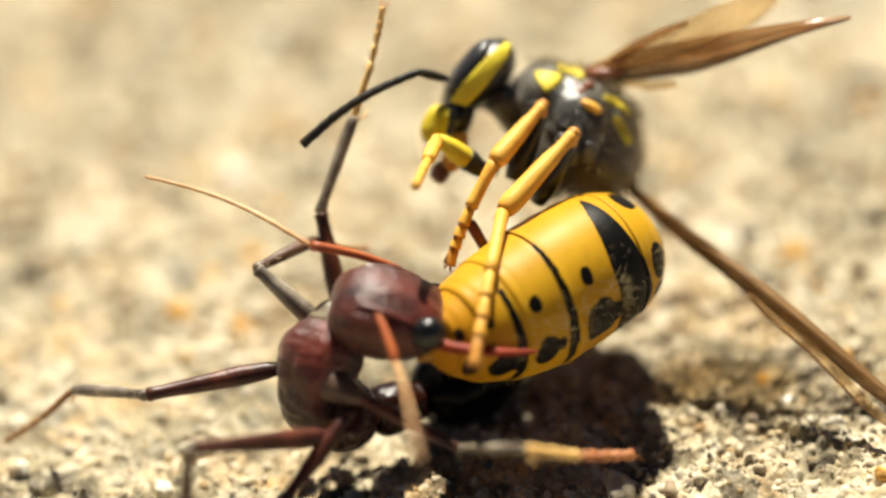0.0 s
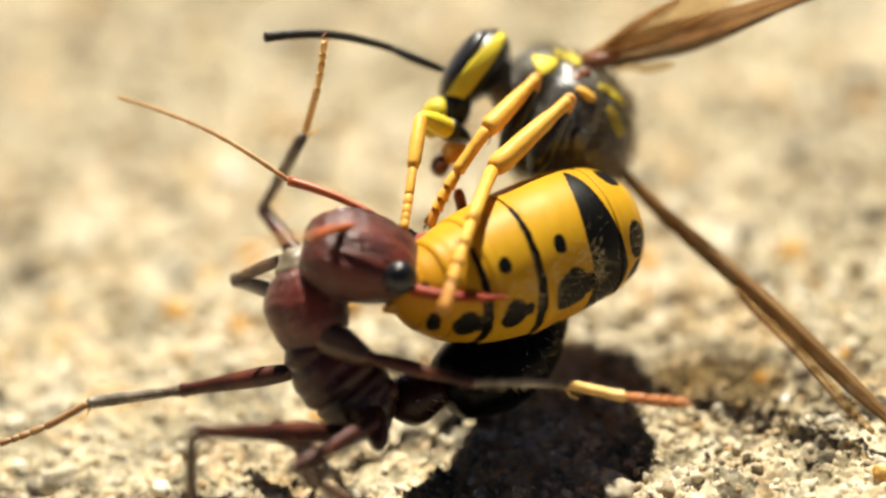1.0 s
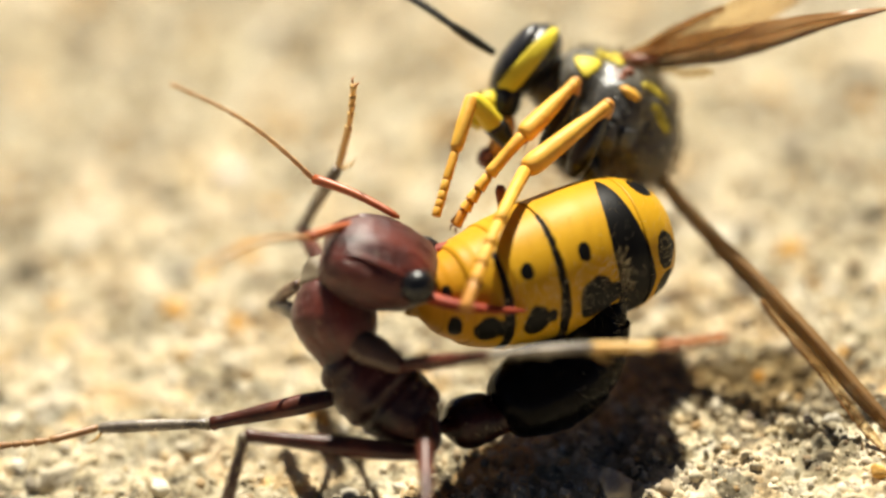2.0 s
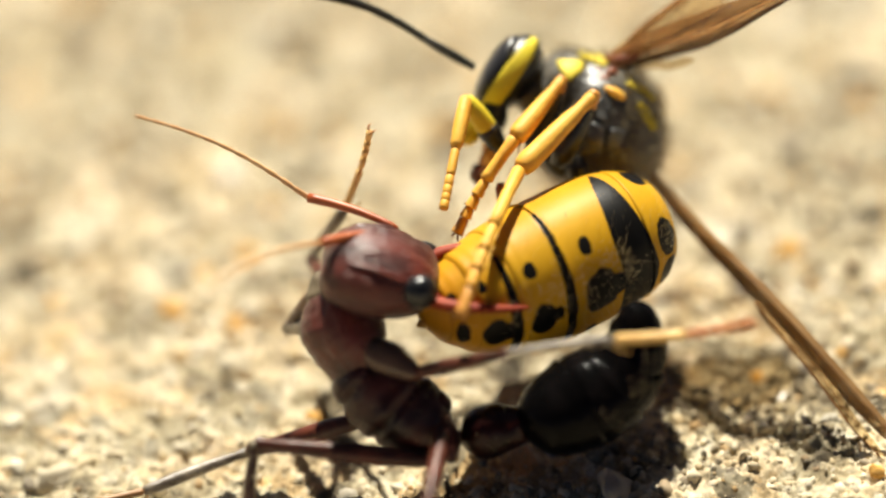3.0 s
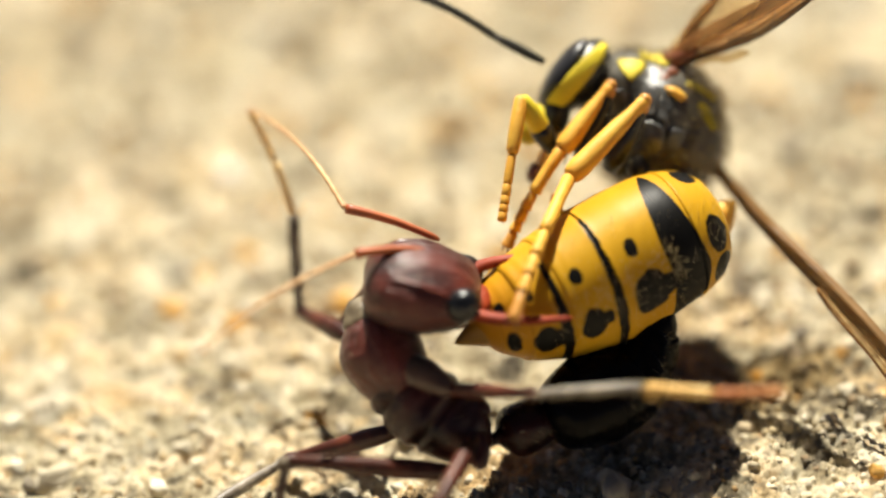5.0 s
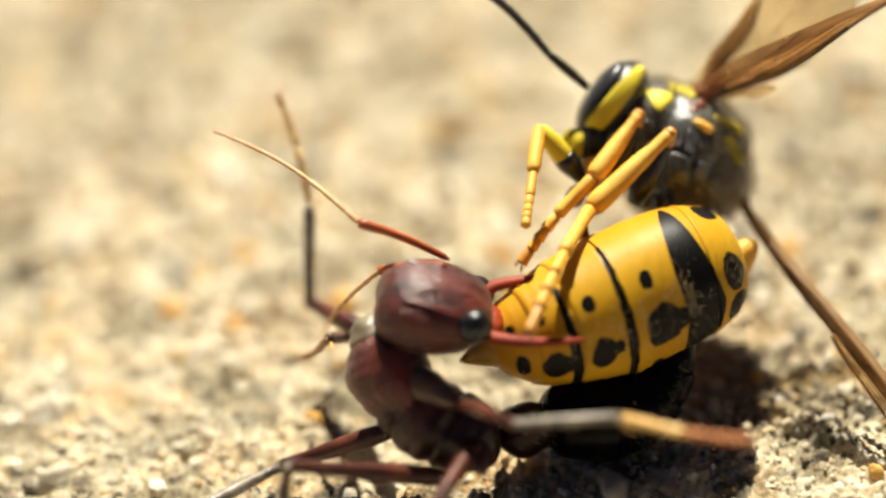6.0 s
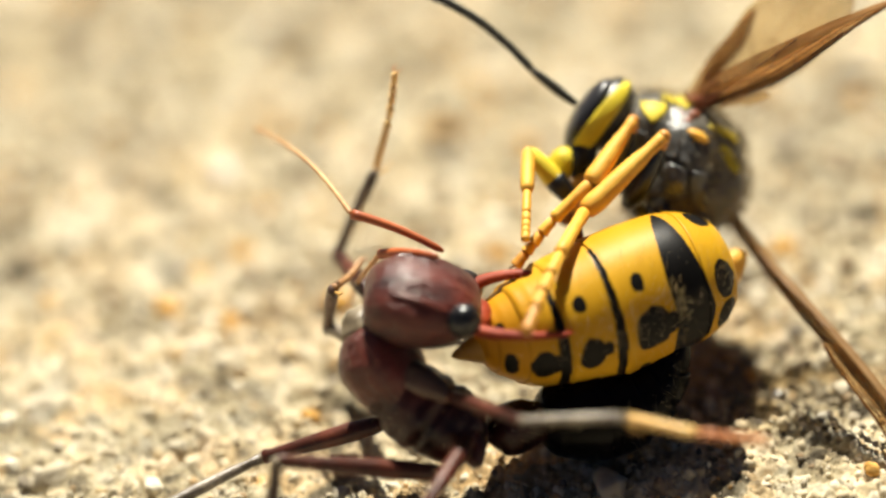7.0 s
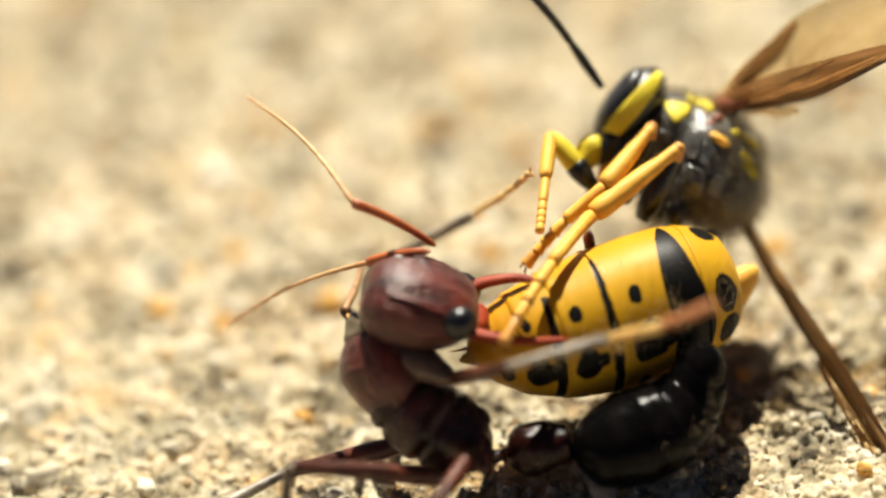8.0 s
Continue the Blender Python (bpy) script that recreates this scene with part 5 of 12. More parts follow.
    walk(PART["mesosoma"], [
        (0, pose(-0.001924, -0.000196, 0.002995, 169.6, 54.5, 45.0)),
        (0.25, pose(-0.001901, 0.000052, 0.003349, 140.9, 59.5, 16.6)),
        (0.5, pose(-0.001881, 0.000254, 0.003637, 116.1, 57.1, -10.0)),
        (0.75, pose(-0.001817, 0.000380, 0.003816, 105.8, 51.4, -21.9)),
        (1, pose(-0.001696, 0.000440, 0.003901, 102.4, 45.6, -26.2)),
        (1.25, pose(-0.001484, 0.000362, 0.003790, 100.8, 40.6, -28.5)),
        (1.5, pose(-0.001196, 0.000232, 0.003604, 101.1, 36.9, -28.0)),
        (1.7, pose(-0.000942, 0.000142, 0.003475, 102.8, 34.3, -24.9)),
        (1.9, pose(-0.000745, 0.000144, 0.003477, 102.9, 34.0, -24.7)),
        (2.1, pose(-0.000552, 0.000146, 0.003480, 102.9, 33.9, -24.6)),
        (2.35, pose(-0.000344, 0.000149, 0.003482, 102.8, 34.1, -24.9)),
        (2.6, pose(-0.000201, 0.000151, 0.003484, 102.5, 34.6, -25.5)),
        (2.8, pose(-0.000156, 0.000151, 0.003485, 102.1, 35.2, -26.2)),
        (3, pose(-0.000309, -0.000034, 0.003220, 103.9, 31.8, -22.6)),
        (3.25, pose(-0.000115, -0.000162, 0.003038, 103.5, 32.5, -23.4)),
        (3.5, pose(0.000079, -0.000219, 0.002956, 103.2, 32.9, -24.0)),
        (3.75, pose(0.000079, -0.000222, 0.002953, 103.5, 32.3, -23.4)),
        (4, pose(0.000079, -0.000224, 0.002949, 103.9, 31.3, -22.4)),
        (4.25, pose(0.000235, -0.000224, 0.002949, 104.2, 30.8, -21.7)),
        (4.5, pose(0.000493, -0.000224, 0.002949, 104.6, 30.1, -20.9)),
        (4.7, pose(0.000656, -0.000131, 0.003082, 104.6, 30.1, -20.9)),
        (4.9, pose(0.000733, -0.000163, 0.003036, 104.7, 29.9, -20.6)),
        (5.1, pose(0.000800, -0.000242, 0.002923, 105.2, 28.7, -19.4)),
        (5.35, pose(0.000865, -0.000366, 0.002746, 105.8, 26.5, -17.3)),
        (5.6, pose(0.000907, -0.000469, 0.002599, 106.3, 24.4, -15.3)),
        (5.8, pose(0.000920, -0.000501, 0.002553, 106.4, 23.7, -14.7)),
        (6, pose(0.000925, -0.000455, 0.002619, 106.2, 24.9, -15.8)),
        (6.25, pose(0.000823, -0.000360, 0.002755, 105.9, 26.2, -17.0)),
        (6.5, pose(0.000730, -0.000284, 0.002864, 105.6, 27.3, -18.1)),
        (6.75, pose(0.000759, -0.000260, 0.002898, 105.3, 28.5, -19.2)),
        (7, pose(0.000801, -0.000251, 0.002911, 105.1, 29.3, -19.9)),
        (7.25, pose(0.000767, -0.000247, 0.002913, 105.1, 29.0, -19.7)),
        (7.5, pose(0.000706, -0.000242, 0.002918, 105.3, 28.5, -19.3)),
        (7.75, pose(0.000852, -0.000309, 0.002822, 105.3, 28.1, -19.2)),
        (8, pose(0.001094, -0.000424, 0.002660, 105.3, 27.6, -18.9)),
    ])
    walk(PART["petiole"], [
        (0, pose(-0.001003, 0.000726, 0.001170, -5.4, -1.2, 23.4)),
        (0.25, pose(-0.000856, 0.000364, 0.001494, -5.1, -7.2, 31.7)),
        (0.5, pose(-0.000691, 0.000045, 0.001766, -4.8, -11.2, 38.0)),
        (0.75, pose(-0.000427, -0.000180, 0.001938, -4.9, -10.8, 37.3)),
        (1, pose(-0.000088, -0.000351, 0.002070, -5.1, -6.9, 32.7)),
        (1.25, pose(0.000310, -0.000612, 0.002042, -5.3, -1.4, 27.4)),
        (1.5, pose(0.000742, -0.000799, 0.001956, -5.5, 1.5, 21.9)),
        (1.7, pose(0.001076, -0.000797, 0.001959, -5.6, 1.8, 18.4)),
        (1.9, pose(0.001305, -0.000797, 0.001957, -5.7, -0.9, 15.6)),
        (2.1, pose(0.001520, -0.000805, 0.001946, -5.8, -4.0, 13.1)),
        (2.35, pose(0.001746, -0.000822, 0.001920, -5.9, -8.1, 10.6)),
        (2.6, pose(0.001896, -0.000850, 0.001880, -6.0, -12.3, 8.5)),
        (2.8, pose(0.001943, -0.000881, 0.001836, -6.1, -15.7, 7.0)),
        (3, pose(0.001951, -0.000973, 0.001704, -6.1, -13.5, 0.9)),
        (3.25, pose(0.002208, -0.001169, 0.001425, -6.2, -15.9, 2.4)),
        (3.5, pose(0.002501, -0.001298, 0.001241, -6.3, -18.7, 4.5)),
        (3.75, pose(0.002544, -0.001286, 0.001258, -6.3, -18.4, 4.8)),
        (4, pose(0.002582, -0.001256, 0.001301, -6.3, -19.0, 5.6)),
        (4.25, pose(0.002684, -0.001201, 0.001380, -6.2, -18.7, 7.8)),
        (4.5, pose(0.002835, -0.001118, 0.001499, -6.1, -16.5, 11.9)),
        (4.7, pose(0.002998, -0.001025, 0.001632, -5.8, -10.8, 17.6)),
        (4.9, pose(0.003030, -0.001029, 0.001626, -5.7, -8.6, 20.7)),
        (5.1, pose(0.003056, -0.001039, 0.001612, -5.5, -6.7, 23.2)),
        (5.35, pose(0.003079, -0.001054, 0.001589, -5.4, -4.9, 25.6)),
        (5.6, pose(0.003094, -0.001067, 0.001571, -5.3, -3.8, 27.0)),
        (5.8, pose(0.003101, -0.001072, 0.001565, -5.3, -3.6, 27.3)),
        (6, pose(0.003106, -0.001072, 0.001565, -5.3, -3.6, 27.3)),
        (6.25, pose(0.003018, -0.001031, 0.001624, -5.4, -2.2, 25.9)),
        (6.5, pose(0.002910, -0.000994, 0.001679, -5.4, -1.0, 24.4)),
        (6.75, pose(0.002898, -0.001004, 0.001667, -5.5, -1.7, 23.4)),
        (7, pose(0.002899, -0.001010, 0.001659, -5.6, -3.3, 21.6)),
        (7.25, pose(0.002890, -0.001009, 0.001662, -5.7, -3.6, 17.5)),
        (7.5, pose(0.002883, -0.001006, 0.001666, -5.9, -2.9, 11.3)),
        (7.75, pose(0.003150, -0.001109, 0.001520, -6.0, -7.0, 5.4)),
        (8, pose(0.003594, -0.001282, 0.001275, -6.1, -12.9, 0.7)),
    ])
    walk(PART["gaster"], [
        (0, pose(0.001455, 0.001570, 0.001149, 1.2, -5.3, 54.7)),
        (0.25, pose(0.001429, 0.001378, 0.001599, -2.1, -6, 42)),
        (0.5, pose(0.001421, 0.001152, 0.001950, -4.3, -8, 36)),
        (0.75, pose(0.001602, 0.000856, 0.002112, -5.9, -11, 40)),
        (1, pose(0.001937, 0.000580, 0.002178, -7.4, -13, 42)),
        (1.25, pose(0.002366, 0.000266, 0.001994, -7.4, -15, 42)),
        (1.5, pose(0.002848, -0.000009, 0.001861, -6.4, -17, 40)),
        (1.7, pose(0.003182, -0.000166, 0.001985, -6.7, -19, 38)),
        (1.9, pose(0.003463, -0.000304, 0.002092, -6.6, -18, 38)),
        (2.1, pose(0.003737, -0.000435, 0.002185, -6.5, -18, 37)),
        (2.35, pose(0.004043, -0.000598, 0.002287, -6.2, -20, 34)),
        (2.6, pose(0.004278, -0.000776, 0.002379, -6.2, -22, 31)),
        (2.8, pose(0.004391, -0.000939, 0.002451, -6.5, -25, 27)),
        (3, pose(0.004443, -0.001338, 0.002230, -8.5, -28.5, 24)),
        (3.25, pose(0.004637, -0.001508, 0.002115, -8.2, -31.5, 22)),
        (3.5, pose(0.004858, -0.001573, 0.002068, -7.7, -33.7, 19.4)),
        (3.75, pose(0.004999, -0.001552, 0.002046, -8.2, -35.4, 20.6)),
        (4, pose(0.005070, -0.001499, 0.002000, -8.5, -37.1, 21.0)),
        (4.25, pose(0.005079, -0.001307, 0.001989, -5.9, -27, 34)),
        (4.5, pose(0.005092, -0.000998, 0.002019, -3.8, -17, 47)),
        (4.7, pose(0.005099, -0.000719, 0.002068, -5.5, -15, 49)),
        (4.9, pose(0.005092, -0.000615, 0.001977, -6.9, -14, 43)),
        (5.1, pose(0.005064, -0.000534, 0.001889, -8.0, -12.5, 35)),
        (5.35, pose(0.005018, -0.000452, 0.001784, -9.1, -11.2, 22.7)),
        (5.6, pose(0.004982, -0.000373, 0.001690, -9.9, -9.0, 24.6)),
        (5.8, pose(0.004975, -0.000300, 0.001622, -10.5, -7.7, 25.7)),
        (6, pose(0.004983, -0.000221, 0.001561, -10.5, -6.7, 25.7)),
        (6.25, pose(0.004971, -0.000190, 0.001607, -10.9, -6.3, 26.7)),
        (6.5, pose(0.004949, -0.000163, 0.001648, -11.1, -6.3, 27.2)),
        (6.75, pose(0.004940, -0.000211, 0.001634, -10.9, -6.2, 26.6)),
        (7, pose(0.004936, -0.000306, 0.001623, -10.4, -6.1, 25.3)),
        (7.25, pose(0.004964, -0.000479, 0.001644, -9.0, -7.2, 21.7)),
        (7.5, pose(0.004990, -0.000764, 0.001676, -7.1, -10.3, 17.3)),
        (7.75, pose(0.005486, -0.001279, 0.001653, -6.2, -15.2, 25.5)),
        (8, pose(0.006313, -0.001919, 0.001603, -5.7, -17, 27)),
    ])
    walk(PART["far_scape"], [
        (0, pose(0.000730, 0.002242, 0.005426, 19.3, -22.0, -174.1)),
        (0.25, pose(0.000642, 0.002632, 0.005984, 17.0, -26.1, -168.3)),
        (0.5, pose(0.000530, 0.002925, 0.006404, 15.1, -30.2, -164.0)),
        (0.75, pose(0.000260, 0.003055, 0.006590, 32.0, -4.3, 151.3)),
        (1, pose(0.000068, 0.003111, 0.006670, 31.2, -11.5, 158.5)),
        (1.25, pose(0.000192, 0.003100, 0.006653, 29.7, -17.4, 164.9)),
        (1.5, pose(0.000409, 0.003089, 0.006637, 28.6, -20.1, 168.4)),
        (1.7, pose(0.000582, 0.003091, 0.006639, 32.6, -10.9, 154.2)),
        (1.9, pose(0.000669, 0.003090, 0.006638, 32.9, -9.6, 152.4)),
        (2.1, pose(0.000744, 0.003083, 0.006627, 33.1, -8.3, 151.1)),
        (2.35, pose(0.000820, 0.003065, 0.006602, 21.3, -32.2, -171.7)),
        (2.6, pose(0.000869, 0.003037, 0.006560, 20.3, -32.0, -169.8)),
        (2.8, pose(0.000888, 0.003007, 0.006517, 19.5, -31.7, -168.4)),
        (3, pose(0.000734, 0.002913, 0.006383, 34.2, -6.2, 156.7)),
        (3.25, pose(0.000808, 0.002742, 0.006140, 27.3, -24.4, -176.0)),
        (3.5, pose(0.000880, 0.002634, 0.005984, 28.8, -22.4, -179.7)),
        (3.75, pose(0.000840, 0.002701, 0.006081, 27.5, -24.5, -176.5)),
        (4, pose(0.000799, 0.002769, 0.006178, 26.5, -26.1, -174.0)),
        (4.25, pose(0.001002, 0.002745, 0.006145, 29.5, -21.8, 178.5)),
        (4.5, pose(0.001378, 0.002722, 0.006112, 32.2, -16.2, 170.7)),
        (4.7, pose(0.001704, 0.002815, 0.006245, 32.1, -15.6, 170.9)),
        (4.9, pose(0.001857, 0.002771, 0.006180, 32.2, -15.7, 170.7)),
        (5.1, pose(0.001987, 0.002662, 0.006025, 32.3, -16.0, 170.4)),
        (5.35, pose(0.002113, 0.002491, 0.005780, 32.4, -16.5, 169.9)),
        (5.6, pose(0.002191, 0.002348, 0.005576, 32.6, -17.2, 169.3)),
        (5.8, pose(0.002214, 0.002303, 0.005513, 32.7, -17.8, 168.7)),
        (6, pose(0.002219, 0.002397, 0.005645, 29.0, -26.0, 179.2)),
        (6.25, pose(0.002035, 0.002511, 0.005809, 33.3, -18.4, 168.5)),
        (6.5, pose(0.001862, 0.002569, 0.005892, 33.1, -18.0, 168.9)),
        (6.75, pose(0.002014, 0.002537, 0.005847, 33.3, -18.4, 168.5)),
        (7, pose(0.002178, 0.002508, 0.005805, 33.4, -18.8, 168.0)),
        (7.25, pose(0.002148, 0.002528, 0.005834, 33.7, -20.0, 167.1)),
        (7.5, pose(0.002089, 0.002560, 0.005879, 33.0, -23.5, 169.2)),
        (7.75, pose(0.002114, 0.002586, 0.005916, 29.0, -30.0, 178.3)),
        (8, pose(0.002154, 0.002612, 0.005952, 24.7, -35.4, -173.5)),
    ])
    walk(PART["far_funiculus"], [
        (0, pose(-0.001920, 0.001975, 0.006500, 16.4, -5.5, 150.8)),
        (0.25, pose(-0.001886, 0.002118, 0.007244, 16.1, -12.2, 153.9)),
        (0.5, pose(-0.001856, 0.002252, 0.007843, 14.9, -18.6, 159.5)),
        (0.75, pose(-0.002254, 0.004422, 0.006810, 10.4, -26.7, 172.7)),
        (1, pose(-0.002550, 0.004140, 0.007247, 7.0, -31.1, -179.7)),
        (1.25, pose(-0.002455, 0.003811, 0.007515, 23.1, -11.4, 146.7)),
        (1.5, pose(-0.002234, 0.003632, 0.007624, 24.6, -8.3, 137.5)),
        (1.7, pose(-0.001958, 0.004312, 0.007186, 5.9, -45.6, -162.8)),
        (1.9, pose(-0.001841, 0.004397, 0.007119, 7.9, -44.3, -165.6)),
        (2.1, pose(-0.001746, 0.004449, 0.007045, 10.2, -42.7, -168.8)),
        (2.35, pose(-0.001587, 0.002722, 0.008127, 37.7, -13.0, 145.2)),
        (2.6, pose(-0.001529, 0.002614, 0.008080, 36.6, -15.8, 149.6)),
        (2.8, pose(-0.001507, 0.002523, 0.008022, 35.0, -18.9, 154.7)),
        (3, pose(-0.001889, 0.004039, 0.006698, 25.7, -28.3, 176.7)),
        (3.25, pose(-0.001803, 0.002566, 0.007325, 36.3, -13.7, 145.8)),
        (3.5, pose(-0.001776, 0.002621, 0.007076, 38.7, -9.5, 130.0)),
        (3.75, pose(-0.001771, 0.002549, 0.007268, 39.6, -0.5, 116.4)),
        (4, pose(-0.001766, 0.002505, 0.007439, 39.3, 5.5, 109.1)),
        (4.25, pose(-0.001666, 0.002817, 0.007207, 39.7, 4.9, 114.8)),
        (4.5, pose(-0.001344, 0.003170, 0.006913, 40.0, 2.1, 123.3)),
        (4.7, pose(-0.001027, 0.003253, 0.007017, 39.3, -0.2, 112.5)),
        (4.9, pose(-0.000873, 0.003217, 0.006958, 39.2, -1.0, 116.3)),
        (5.1, pose(-0.000736, 0.003122, 0.006816, 38.8, -2.6, 123.1)),
        (5.35, pose(-0.000599, 0.002974, 0.006598, 37.6, -6.3, 134.0)),
        (5.6, pose(-0.000506, 0.002859, 0.006427, 35.7, -11.2, 144.8)),
        (5.8, pose(-0.000469, 0.002838, 0.006391, 34.8, -13.1, 149.1)),
        (6, pose(-0.000363, 0.002435, 0.006902, 36.2, -9.0, 141.0)),
        (6.25, pose(-0.000636, 0.003056, 0.006713, 36.5, -5.3, 139.3)),
        (6.5, pose(-0.000820, 0.003093, 0.006778, 36.6, -3.5, 138.5)),
        (6.75, pose(-0.000657, 0.003081, 0.006752, 36.6, -0.2, 129.9)),
        (7, pose(-0.000482, 0.003073, 0.006732, 36.3, 1.7, 121.6)),
        (7.25, pose(-0.000484, 0.003131, 0.006816, 36.2, 2.1, 119.3)),
        (7.5, pose(-0.000499, 0.003054, 0.007024, 36.1, 2.0, 117.5)),
        (7.75, pose(-0.000372, 0.002663, 0.007350, 36.2, -1.5, 120.1)),
        (8, pose(-0.000174, 0.002352, 0.007611, 35.9, -6.9, 124.9)),
    ])
    walk(PART["near_scape"], [
        (0, pose(-0.000284, 0.000282, 0.006031, -9.8, 26.4, -66.4)),
        (0.25, pose(-0.000511, 0.000791, 0.006642, -14.7, 7.9, -76.3)),
        (0.5, pose(-0.000643, 0.001215, 0.007101, -16.1, -5.8, -86.8)),
        (0.75, pose(-0.000539, 0.001565, 0.007239, -12.6, -17.0, -110.1)),
        (1, pose(-0.000389, 0.001819, 0.007266, -6.1, -19.1, -130.3)),
        (1.25, pose(-0.000278, 0.001899, 0.007257, -4.8, -19.2, -134.2)),
        (1.5, pose(-0.000214, 0.001925, 0.007242, -4.1, -18.8, -136.4)),
        (1.7, pose(-0.000211, 0.002256, 0.007018, -2.4, -14.3, -141.4)),
        (1.9, pose(-0.000144, 0.002255, 0.007016, -2.4, -12.6, -141.6)),
        (2.1, pose(0.000006, 0.002248, 0.007006, -2.2, -10.8, -142.7)),
        (2.35, pose(0.000236, 0.002231, 0.006980, -1.8, -8.8, -144.8)),
        (2.6, pose(0.000428, 0.002203, 0.006939, -1.5, -8.0, -146.9)),
        (2.8, pose(0.000495, 0.002173, 0.006895, -1.3, -8.7, -147.7)),
        (3, pose(0.000503, 0.002082, 0.006765, -1.2, -12.8, -148.9)),
        (3.25, pose(0.000495, 0.001887, 0.006487, -1.4, -8.3, -147.6)),
        (3.5, pose(0.000487, 0.001757, 0.006303, -1.6, 0.2, -146.9)),
        (3.75, pose(0.000535, 0.001755, 0.006299, -1.6, -5.6, -147.2)),
        (4, pose(0.000647, 0.001752, 0.006296, -1.4, -12.9, -149.0)),
        (4.25, pose(0.000946, 0.001837, 0.006415, -0.6, -11.1, -152.7)),
        (4.5, pose(0.001302, 0.001919, 0.006534, -0.5, -10.6, -153.0)),
        (4.7, pose(0.001466, 0.001892, 0.006494, -2.1, -19.8, -144.6)),
        (4.9, pose(0.001620, 0.001508, 0.006643, 1.8, -12.9, -158.0)),
        (5.1, pose(0.001780, 0.001424, 0.006524, 3.6, -3.5, -171.1)),
        (5.35, pose(0.001963, 0.001311, 0.006362, 3.2, 5.6, 178.9)),
        (5.6, pose(0.002091, 0.001222, 0.006235, 2.4, 9.6, 176.0)),
        (5.8, pose(0.002132, 0.001195, 0.006197, 0.8, 14.6, 169.7)),
        (6, pose(0.002137, 0.001241, 0.006263, -1.5, 21.4, 154.8)),
        (6.25, pose(0.001915, 0.001394, 0.006480, -1.2, 23.4, 145.1)),
        (6.5, pose(0.001704, 0.001505, 0.006637, -1.6, 25.3, 137.5)),
        (6.75, pose(0.001853, 0.001426, 0.006527, 2.0, 23.0, 139.5)),
        (7, pose(0.002016, 0.001352, 0.006421, 4.2, 21.2, 141.9)),
        (7.25, pose(0.001946, 0.001400, 0.006490, -0.2, 23.1, 144.9)),
        (7.5, pose(0.001847, 0.001450, 0.006559, -3.7, 24.8, 148.2)),
        (7.75, pose(0.001902, 0.001452, 0.006563, -6.2, 26.3, 149.4)),
        (8, pose(0.001992, 0.001454, 0.006566, -8.9, 28.0, 150.9)),
    ])
